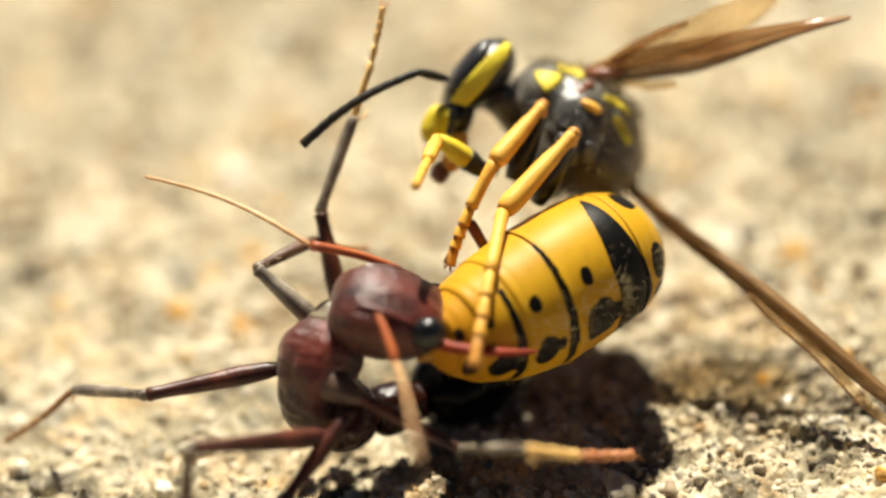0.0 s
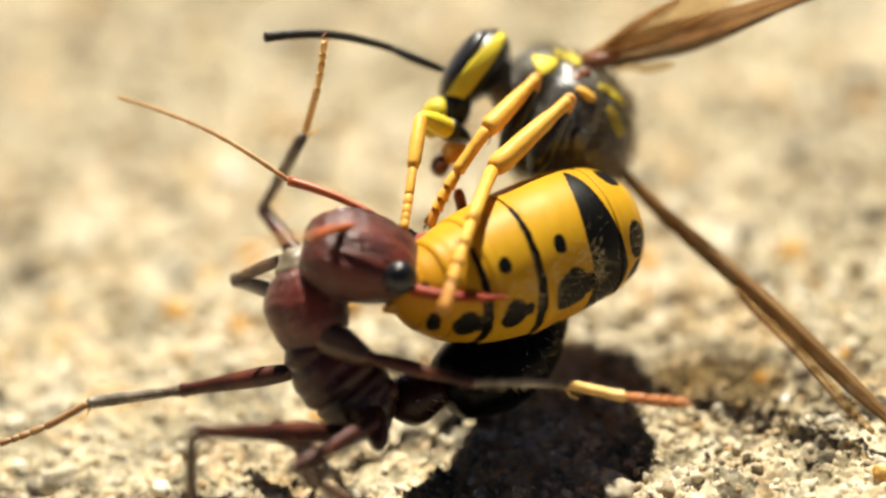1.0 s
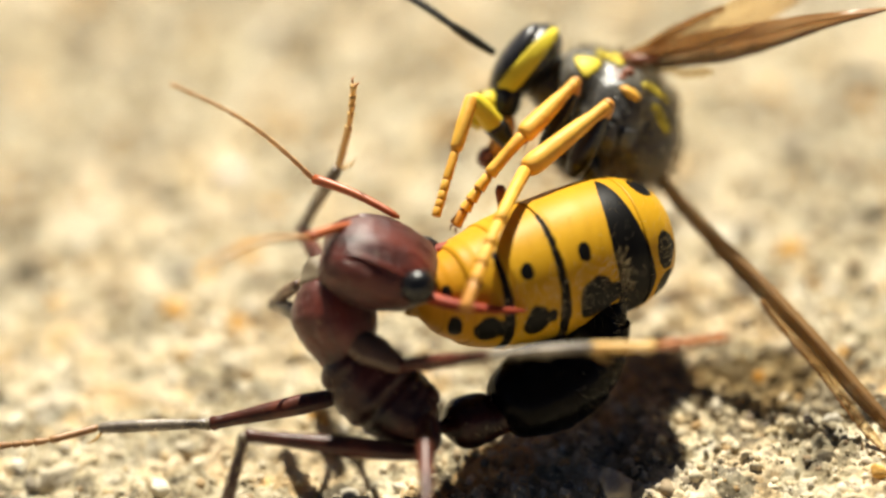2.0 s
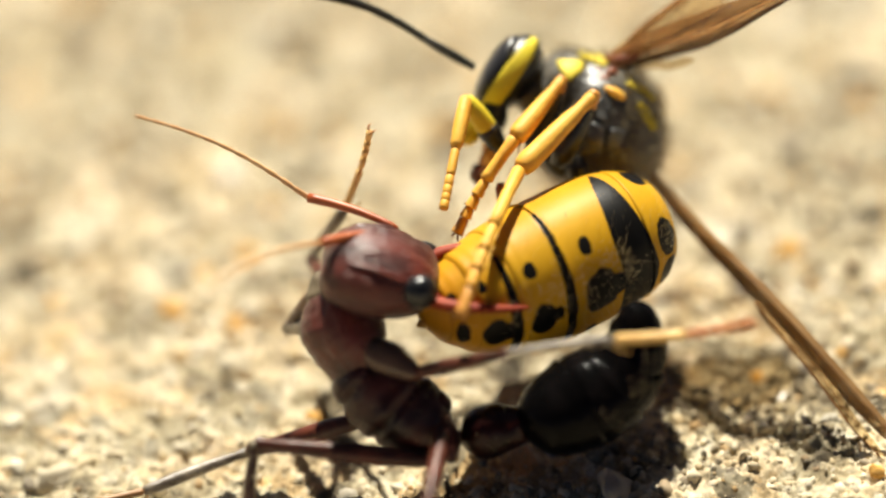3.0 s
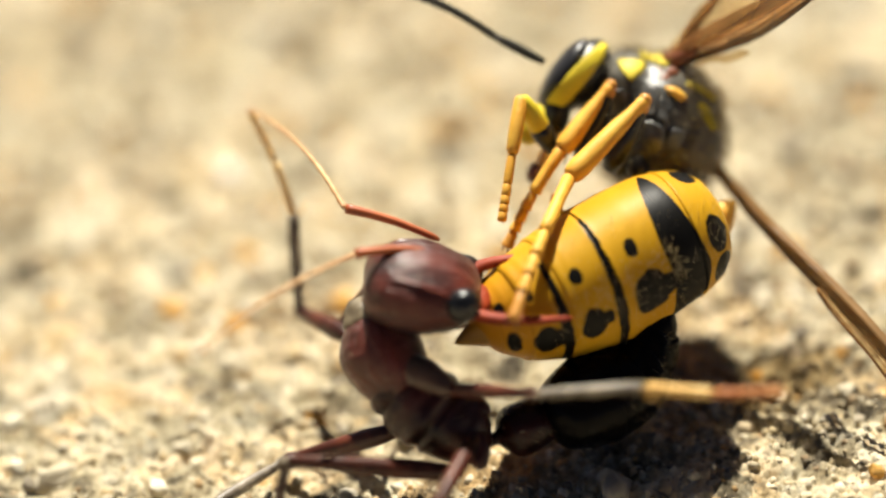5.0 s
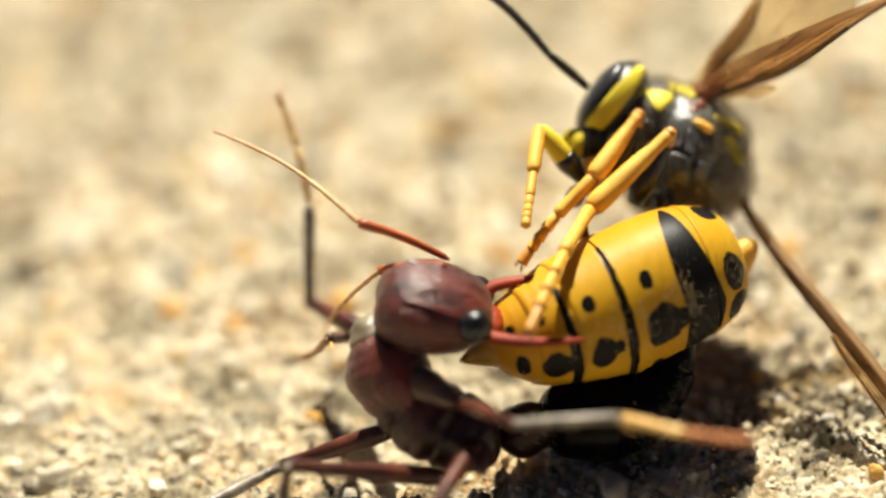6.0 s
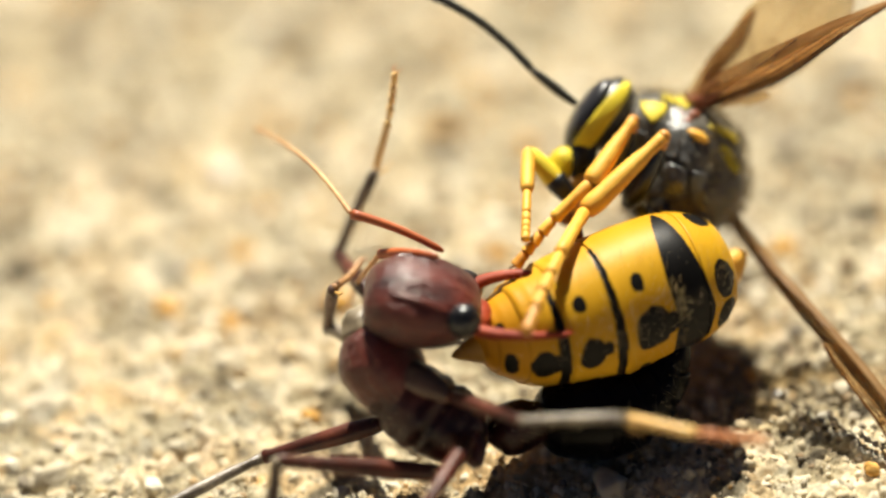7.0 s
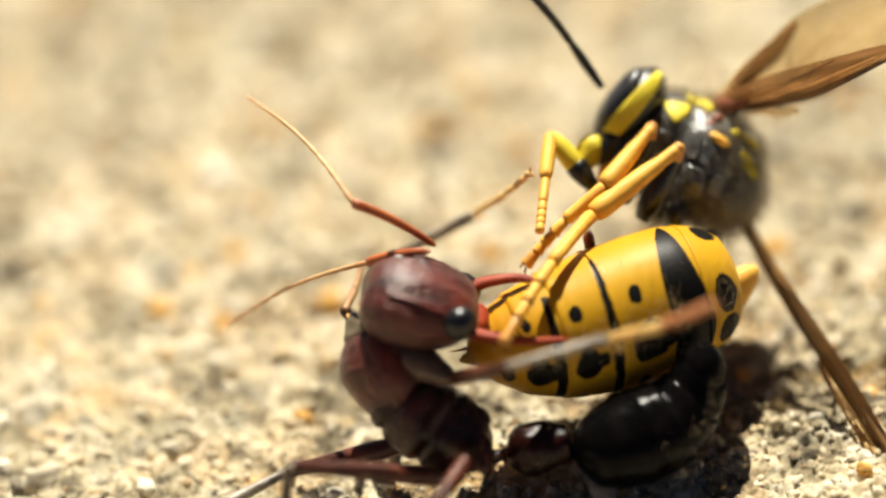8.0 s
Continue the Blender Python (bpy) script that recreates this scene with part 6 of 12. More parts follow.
    walk(PART["near_funiculus"], [
        (0, pose(0.000527, -0.001570, 0.005024, -2.3, -8.4, -82.7)),
        (0.25, pose(0.000017, -0.001379, 0.006328, -2.0, -17.6, -84.5)),
        (0.5, pose(-0.000517, -0.001023, 0.007323, -1.1, -24.0, -87.6)),
        (0.75, pose(-0.001282, -0.000458, 0.007894, 3.4, -26.2, -98.6)),
        (1, pose(-0.001770, 0.000197, 0.008003, 8.5, -25.3, -110.3)),
        (1.25, pose(-0.001768, 0.000376, 0.007994, 10.2, -23.8, -114.5)),
        (1.5, pose(-0.001762, 0.000456, 0.007968, 11.4, -22.8, -117.4)),
        (1.7, pose(-0.001930, 0.000895, 0.007570, 11.8, -23.4, -118.5)),
        (1.9, pose(-0.001879, 0.000890, 0.007504, 12.3, -23.0, -119.7)),
        (2.1, pose(-0.001768, 0.000908, 0.007423, 12.9, -21.4, -121.2)),
        (2.35, pose(-0.001596, 0.000948, 0.007322, 13.6, -18.7, -123.2)),
        (2.6, pose(-0.001453, 0.000983, 0.007249, 14.1, -16.3, -124.8)),
        (2.8, pose(-0.001402, 0.000984, 0.007235, 14.3, -15.5, -125.3)),
        (3, pose(-0.001391, 0.000947, 0.007261, 14.0, -15.9, -124.4)),
        (3.25, pose(-0.001402, 0.000693, 0.006808, 12.9, -15.7, -120.5)),
        (3.5, pose(-0.001415, 0.000526, 0.006290, 12.1, -15.1, -117.5)),
        (3.75, pose(-0.001362, 0.000538, 0.006515, 12.4, -12.9, -118.8)),
        (4, pose(-0.001249, 0.000623, 0.006798, 12.9, -9.6, -120.8)),
        (4.25, pose(-0.001031, 0.000821, 0.006845, 13.2, -7.6, -122.9)),
        (4.5, pose(-0.000684, 0.000913, 0.006944, 13.7, -4.9, -126.7)),
        (4.7, pose(-0.000275, 0.000666, 0.007254, 14.1, -1.3, -131.9)),
        (4.9, pose(-0.000421, 0.000687, 0.007146, 13.9, 5.5, -138.1)),
        (5.1, pose(-0.000446, 0.001075, 0.006661, 12.1, 15.4, -144.7)),
        (5.35, pose(-0.000286, 0.001351, 0.006140, -6.0, 42.8, -171.0)),
        (5.6, pose(-0.000131, 0.001378, 0.005857, -66.1, 55.6, 129.8)),
        (5.8, pose(-0.000021, 0.001583, 0.005630, -87.1, 51.0, 110.9)),
        (6, pose(0.000233, 0.002133, 0.005440, -68.5, 53.7, 124.3)),
        (6.25, pose(0.000212, 0.002574, 0.005587, -72.3, 53.1, 121.2)),
        (6.5, pose(0.000198, 0.002880, 0.005675, -78.1, 51.6, 115.9)),
        (6.75, pose(0.000270, 0.002771, 0.005649, -92.7, 51.8, 110.2)),
        (7, pose(0.000354, 0.002645, 0.005610, -103.2, 51.5, 106.2)),
        (7.25, pose(0.000244, 0.002589, 0.005609, -108.7, 48.1, 101.4)),
        (7.5, pose(0.000103, 0.002526, 0.005616, -114.4, 44.8, 97.5)),
        (7.75, pose(0.000158, 0.002478, 0.005566, -46.0, 45.4, 118.6)),
        (8, pose(0.000249, 0.002419, 0.005507, 1.3, 36.7, 160.9)),
    ])
    walk(PART["e_femur"], [
        (0, pose(-0.001130, 0.003302, 0.003283, 19.1, -54.2, 110.7)),
        (0.25, pose(-0.001123, 0.003612, 0.003725, 21.0, -40.5, 109.0)),
        (0.5, pose(-0.001117, 0.003806, 0.004003, 24.7, -18.5, 105.6)),
        (0.75, pose(-0.001558, 0.003907, 0.004149, 22.6, -12.7, 112.4)),
        (1, pose(-0.002002, 0.003947, 0.004206, 20.9, -8.6, 119.6)),
        (1.25, pose(-0.001994, 0.003936, 0.004190, 21.6, 0.8, 116.4)),
        (1.5, pose(-0.001985, 0.003925, 0.004173, 21.4, 8.1, 110.0)),
        (1.7, pose(-0.001643, 0.003880, 0.004108, 21.1, 6.8, 107.3)),
        (1.9, pose(-0.001460, 0.003861, 0.004080, 21.0, 6.1, 107.2)),
        (2.1, pose(-0.001299, 0.003851, 0.004066, 21.1, 5.9, 107.4)),
        (2.35, pose(-0.001139, 0.003843, 0.004052, 21.1, 6.1, 107.7)),
        (2.6, pose(-0.001035, 0.003824, 0.004026, 21.1, 6.5, 108.0)),
        (2.8, pose(-0.001002, 0.003795, 0.003983, 21.1, 6.8, 108.1)),
        (3, pose(-0.001159, 0.003606, 0.003713, 21.1, 16.3, 106.1)),
        (3.25, pose(-0.001105, 0.003475, 0.003525, 21.2, 17.8, 106.4)),
        (3.5, pose(-0.001010, 0.003415, 0.003441, 21.1, 18.2, 106.2)),
        (3.75, pose(-0.000941, 0.003460, 0.003506, 20.4, 15.9, 103.9)),
        (4, pose(-0.000845, 0.003505, 0.003570, 19.5, 13.6, 100.5)),
        (4.25, pose(-0.000391, 0.003409, 0.003432, 19.1, 11.1, 98.6)),
        (4.5, pose(-0.000006, 0.003222, 0.003164, 19.1, 6.8, 98.2)),
        (4.7, pose(-0.000667, 0.003032, 0.002893, 20.6, 11.1, 121.7)),
        (4.9, pose(-0.000663, 0.002878, 0.002673, 21.0, 13.7, 123.6)),
        (5.1, pose(-0.000659, 0.002725, 0.002455, 21.3, 15.3, 125.0)),
        (5.35, pose(-0.000654, 0.002559, 0.002218, 21.6, 16.5, 126.2)),
        (5.6, pose(-0.000648, 0.002446, 0.002057, 21.8, 16.9, 126.7)),
        (5.8, pose(-0.000643, 0.002416, 0.002012, 21.8, 17.0, 126.7)),
        (6, pose(-0.000225, 0.002890, 0.002690, 21.8, 11.4, 126.2)),
        (6.25, pose(-0.000288, 0.003022, 0.002878, 21.4, 8.6, 124.5)),
        (6.5, pose(-0.000341, 0.003114, 0.003008, 21.2, 6.9, 122.9)),
        (6.75, pose(-0.000181, 0.003284, 0.003251, 20.6, 6.3, 118.2)),
        (7, pose(0.000064, 0.003481, 0.003530, 19.7, 8.2, 111.1)),
        (7.25, pose(0.000332, 0.003722, 0.003870, 19.0, 13.1, 106.6)),
        (7.5, pose(0.000551, 0.003869, 0.004078, 17.8, 16.6, 101.7)),
        (7.75, pose(0.000631, 0.003622, 0.003727, 15.8, 12.2, 94.9)),
        (8, pose(0.000697, 0.003209, 0.003137, 14.5, 3.4, 87.9)),
    ])
    walk(PART["e_tibia"], [
        (0, pose(-0.001741, 0.004921, 0.005681, -24.1, -51.6, 57.0)),
        (0.25, pose(-0.001854, 0.005727, 0.005653, 6.0, -62.5, 20.0)),
        (0.5, pose(-0.001868, 0.006479, 0.004963, 14.7, -63.7, 10.3)),
        (0.75, pose(-0.002656, 0.006545, 0.004819, 15.7, -63.6, 9.1)),
        (1, pose(-0.003443, 0.006460, 0.004671, 20.0, -63.6, 4.3)),
        (1.25, pose(-0.003305, 0.006550, 0.004173, 41.6, -63.8, -20.3)),
        (1.5, pose(-0.002984, 0.006636, 0.003784, 59.1, -62.6, -40.2)),
        (1.7, pose(-0.002516, 0.006642, 0.003783, 45.3, -62.5, -24.9)),
        (1.9, pose(-0.002329, 0.006629, 0.003792, 47.2, -63.2, -27.1)),
        (2.1, pose(-0.002174, 0.006619, 0.003789, 49.3, -63.9, -29.4)),
        (2.35, pose(-0.002029, 0.006604, 0.003765, 52.0, -64.4, -32.4)),
        (2.6, pose(-0.001940, 0.006580, 0.003718, 54.4, -64.4, -35.1)),
        (2.8, pose(-0.001911, 0.006547, 0.003663, 56.0, -64.1, -36.9)),
        (3, pose(-0.001943, 0.006291, 0.002914, 62.2, -59.7, -43.9)),
        (3.25, pose(-0.001899, 0.006131, 0.002650, 62.4, -61.3, -44.1)),
        (3.5, pose(-0.001792, 0.006070, 0.002550, 65.4, -63.0, -47.5)),
        (3.75, pose(-0.001622, 0.006179, 0.002729, 71.2, -61.2, -54.1)),
        (4, pose(-0.001368, 0.006289, 0.002905, 74.2, -58.9, -57.7)),
        (4.25, pose(-0.000823, 0.006237, 0.002892, 67.2, -50.0, -48.4)),
        (4.5, pose(-0.000423, 0.006087, 0.002840, 60.6, -42.2, -38.9)),
        (4.7, pose(-0.002188, 0.005464, 0.002351, -36.7, -82.9, 68.6)),
        (4.9, pose(-0.002253, 0.005234, 0.002002, -62.5, -66.5, 94.2)),
        (5.1, pose(-0.002295, 0.005023, 0.001701, -66.6, -56.9, 98.7)),
        (5.35, pose(-0.002325, 0.004811, 0.001406, -78.3, -71.8, 110.4)),
        (5.6, pose(-0.002335, 0.004679, 0.001224, -100.4, -79.8, 132.7)),
        (5.8, pose(-0.002334, 0.004644, 0.001175, -113.9, -81.6, 146.3)),
        (6, pose(-0.001937, 0.005193, 0.002131, -63.8, -55.8, 89.9)),
        (6.25, pose(-0.001942, 0.005397, 0.002460, -55.5, -61.8, 80.3)),
        (6.5, pose(-0.001936, 0.005543, 0.002680, -37.8, -71.6, 61.0)),
        (6.75, pose(-0.001569, 0.005838, 0.002954, -18.4, -69.0, 40.7)),
        (7, pose(-0.000990, 0.006171, 0.003135, -5.6, -63.7, 27.0)),
        (7.25, pose(-0.000491, 0.006440, 0.003231, 11.7, -59.7, 7.8)),
        (7.5, pose(-0.000023, 0.006599, 0.003263, 19.0, -52.8, -0.6)),
        (7.75, pose(0.000387, 0.006459, 0.003133, 19.2, -43.4, -0.6)),
        (8, pose(0.000808, 0.006118, 0.002988, 16.6, -31.0, 3.7)),
    ])
    walk(PART["e_tarsus"], [
        (0, pose(-0.000741, 0.006460, 0.008000, -24.4, -55.4, 63.7)),
        (0.25, pose(-0.000572, 0.006212, 0.008264, 4.0, -74.2, 30.3)),
        (0.5, pose(-0.000582, 0.006733, 0.007601, 29.2, -76.7, 4.2)),
        (0.75, pose(-0.001359, 0.006773, 0.007453, 43.5, -77.8, -10.5)),
        (1, pose(-0.002134, 0.006581, 0.007303, 44.3, -78.8, -11.3)),
        (1.25, pose(-0.002082, 0.006127, 0.006805, -9.2, -76.2, 42.7)),
        (1.5, pose(-0.001946, 0.005793, 0.006385, -23.5, -74.5, 57.4)),
        (1.7, pose(-0.001278, 0.006098, 0.006384, 78.5, -77.9, -48.1)),
        (1.9, pose(-0.001145, 0.006055, 0.006410, 78.2, -77.2, -47.8)),
        (2.1, pose(-0.001041, 0.006012, 0.006421, 77.6, -77.3, -47.2)),
        (2.35, pose(-0.000950, 0.005952, 0.006408, 74.4, -78.1, -43.9)),
        (2.6, pose(-0.000897, 0.005879, 0.006362, 65.1, -78.8, -34.5)),
        (2.8, pose(-0.000877, 0.005805, 0.006298, 51.8, -78.6, -20.9)),
        (3, pose(-0.000870, 0.005295, 0.005442, 69.8, -72.2, -39.6)),
        (3.25, pose(-0.000880, 0.005181, 0.005218, 59.6, -74.5, -29.0)),
        (3.5, pose(-0.000888, 0.005118, 0.005160, 58.0, -74.7, -27.3)),
        (3.75, pose(-0.000789, 0.005064, 0.005293, 70.9, -71.4, -40.8)),
        (4, pose(-0.000551, 0.005037, 0.005407, 79.7, -66.1, -50.4)),
        (4.25, pose(0.000435, 0.004854, 0.005131, 79.1, -55.8, -49.5)),
        (4.5, pose(0.001282, 0.004748, 0.004801, 76.7, -48.1, -46.2)),
        (4.7, pose(-0.002055, 0.005828, 0.005268, -118.8, -72.3, 156.3)),
        (4.9, pose(-0.002340, 0.006418, 0.004706, -109.9, -65.9, 146.7)),
        (5.1, pose(-0.002540, 0.006622, 0.004175, -95.5, -51.4, 129.1)),
        (5.35, pose(-0.002648, 0.005691, 0.004204, -95.8, -51.2, 129.5)),
        (5.6, pose(-0.002692, 0.005084, 0.004118, -95.4, -51.2, 129.0)),
        (5.8, pose(-0.002695, 0.004907, 0.004083, -95.2, -51.3, 128.8)),
        (6, pose(-0.001935, 0.006857, 0.004574, -86.7, -54.6, 118.3)),
        (6.25, pose(-0.001706, 0.006778, 0.005063, -91.5, -70.9, 123.3)),
        (6.5, pose(-0.001485, 0.006373, 0.005476, -81.5, -74.8, 112.9)),
        (6.75, pose(-0.000767, 0.006545, 0.005704, -44.7, -82.8, 75.8)),
        (7, pose(0.000177, 0.006783, 0.005775, 7.4, -78.7, 23.5)),
        (7.25, pose(0.000986, 0.006661, 0.005770, 14.7, -68.1, 16.3)),
        (7.5, pose(0.001762, 0.006602, 0.005604, 22.0, -60.0, 8.6)),
        (7.75, pose(0.002534, 0.006455, 0.005150, 46.3, -57.4, -20.6)),
        (8, pose(0.003337, 0.006293, 0.004501, 63.7, -48.8, -43.3)),
    ])
    walk(PART["d_femur"], [
        (0, pose(-0.000449, -0.001130, 0.003401, -19.3, 20.9, -17.7)),
        (0.25, pose(-0.000276, -0.000950, 0.003657, -19.0, 19.9, -16.8)),
        (0.5, pose(-0.000166, -0.000776, 0.003906, -18.6, 18.5, -15.5)),
        (0.75, pose(-0.000193, -0.000583, 0.004182, -17.7, 15.3, -12.7)),
        (1, pose(-0.000223, -0.000473, 0.004339, -16.7, 10.7, -8.8)),
        (1.25, pose(0.000070, -0.000567, 0.004205, -20.9, -19.1, -38.6)),
        (1.5, pose(0.000433, -0.000661, 0.004071, -14.5, -33.3, -56.1)),
        (1.7, pose(0.000524, -0.000659, 0.004073, -23.7, -28.1, -38.3)),
        (1.9, pose(0.000670, -0.000645, 0.004093, -27.1, -26.1, -30.7)),
        (2.1, pose(0.000866, -0.000614, 0.004137, -29.2, -24.9, -25.5)),
        (2.35, pose(0.001122, -0.000565, 0.004206, -30.6, -24.6, -22.1)),
        (2.6, pose(0.001319, -0.000525, 0.004262, -31.1, -25.2, -21.1)),
        (2.8, pose(0.001384, -0.000513, 0.004280, -31.1, -25.5, -21.1)),
        (3, pose(0.001232, -0.000742, 0.003952, -31.7, -26.5, -19.6)),
        (3.25, pose(0.001424, -0.000929, 0.003686, -27.2, -35.5, -29.1)),
        (3.5, pose(0.001616, -0.001018, 0.003559, -22.8, -40.9, -36.3)),
        (3.75, pose(0.001576, -0.000928, 0.003687, -27.3, -41.1, -29.3)),
        (4, pose(0.001536, -0.000839, 0.003815, -34.3, -38.9, -18.3)),
        (4.25, pose(0.001727, -0.000921, 0.003697, -33.2, -35.0, -20.1)),
        (4.5, pose(0.002027, -0.001004, 0.003579, -30.3, -29.4, -25.4)),
        (4.7, pose(0.002188, -0.000977, 0.003618, -30.8, -22.7, -24.7)),
        (4.9, pose(0.002244, -0.000997, 0.003590, -28.2, -21.2, -31.2)),
        (5.1, pose(0.002290, -0.001046, 0.003520, -25.2, -20.5, -39.1)),
        (5.35, pose(0.002333, -0.001122, 0.003410, -21.8, -19.5, -48.2)),
        (5.6, pose(0.002361, -0.001186, 0.003319, -19.6, -18.6, -54.5)),
        (5.8, pose(0.002370, -0.001206, 0.003291, -19.0, -18.4, -56.3)),
        (6, pose(0.002375, -0.001206, 0.003291, -19.1, -19.8, -56.0)),
        (6.25, pose(0.002313, -0.001120, 0.003414, -20.1, -22.6, -53.3)),
        (6.5, pose(0.002262, -0.001037, 0.003533, -21.0, -24.1, -50.7)),
        (6.75, pose(0.002290, -0.001092, 0.003456, -21.3, -19.9, -50.1)),
        (7, pose(0.002332, -0.001144, 0.003383, -21.7, -15.5, -49.2)),
        (7.25, pose(0.002338, -0.001111, 0.003430, -19.4, -18.8, -57.1)),
        (7.5, pose(0.002318, -0.001047, 0.003521, -16.9, -22.2, -64.4)),
        (7.75, pose(0.002433, -0.000961, 0.003644, -18.6, -28.3, -60.3)),
        (8, pose(0.002623, -0.000860, 0.003790, -22.9, -36.6, -51.5)),
    ])
    walk(PART["d_tibia"], [
        (0, pose(0.002311, -0.002009, 0.002295, -13.0, -28.7, -45.8)),
        (0.25, pose(0.002516, -0.001792, 0.002604, -14.5, -22.7, -43.0)),
        (0.5, pose(0.002666, -0.001564, 0.002922, -16.1, -16.9, -38.9)),
        (0.75, pose(0.002724, -0.001238, 0.003362, -18.4, -14.7, -30.3)),
        (1, pose(0.002788, -0.000937, 0.003763, -23.0, 15.4, 20.5)),
        (1.25, pose(0.002360, -0.002394, 0.005218, -18.2, 21.4, 35.9)),
        (1.5, pose(0.001876, -0.002812, 0.005774, -14.4, 24.6, 45.5)),
        (1.7, pose(0.002670, -0.002353, 0.005534, -22.8, 12.3, 22.6)),
        (1.9, pose(0.003064, -0.002066, 0.005456, -23.4, 9.5, 20.0)),
        (2.1, pose(0.003403, -0.001825, 0.005442, -24.4, -19.5, -18.0)),
        (2.35, pose(0.003733, -0.001624, 0.005498, -24.6, -22.2, -17.6)),
        (2.6, pose(0.003936, -0.001534, 0.005583, -25.5, -23.0, -15.2)),
        (2.8, pose(0.003995, -0.001518, 0.005615, -27.9, -19.4, -8.7)),
        (3, pose(0.003845, -0.001671, 0.005336, -31.1, -7.3, 2.1)),
        (3.25, pose(0.003628, -0.002155, 0.005488, -27.8, -23.5, -14.4)),
        (3.5, pose(0.003504, -0.002406, 0.005589, -20.5, -34.6, -30.7)),
        (3.75, pose(0.003611, -0.002072, 0.005726, -25.1, -29.9, -22.3)),
        (4, pose(0.003827, -0.001596, 0.005761, -31.9, -20.0, -7.0)),
        (4.25, pose(0.004110, -0.001795, 0.005476, -31.8, -18.6, -7.4)),
        (4.5, pose(0.004466, -0.002162, 0.005103, -30.1, -18.3, -12.4)),
        (4.7, pose(0.004786, -0.002172, 0.004816, -33.3, -6.0, -0.5)),
        (4.9, pose(0.004714, -0.002495, 0.004713, -33.3, -4.6, -0.3)),
        (5.1, pose(0.004544, -0.002877, 0.004603, -33.3, -4.4, -0.4)),
        (5.35, pose(0.004282, -0.003300, 0.004445, -33.3, -4.6, -0.1)),
        (5.6, pose(0.004067, -0.003577, 0.004310, -33.3, -4.9, 0.3)),
        (5.8, pose(0.004002, -0.003654, 0.004268, -33.4, -5.1, 0.4)),
        (6, pose(0.004007, -0.003623, 0.004343, -33.3, -3.9, -0.4)),
        (6.25, pose(0.004025, -0.003413, 0.004607, -33.2, -2.8, -1.3)),
        (6.5, pose(0.004054, -0.003229, 0.004797, -33.2, -2.8, -1.4)),
        (6.75, pose(0.004161, -0.003328, 0.004510, -33.2, -2.8, -1.4)),
        (7, pose(0.004282, -0.003406, 0.004213, -33.2, -2.8, -1.4)),
        (7.25, pose(0.003930, -0.003575, 0.004431, -33.0, 7.6, 10.8)),
        (7.5, pose(0.003556, -0.003636, 0.004693, -31.4, 16.6, 19.9)),
        (7.75, pose(0.003786, -0.003331, 0.005115, -31.3, 10.2, 20.8)),
        (8, pose(0.004170, -0.002808, 0.005639, -32.5, -5.4, 18.0)),
    ])
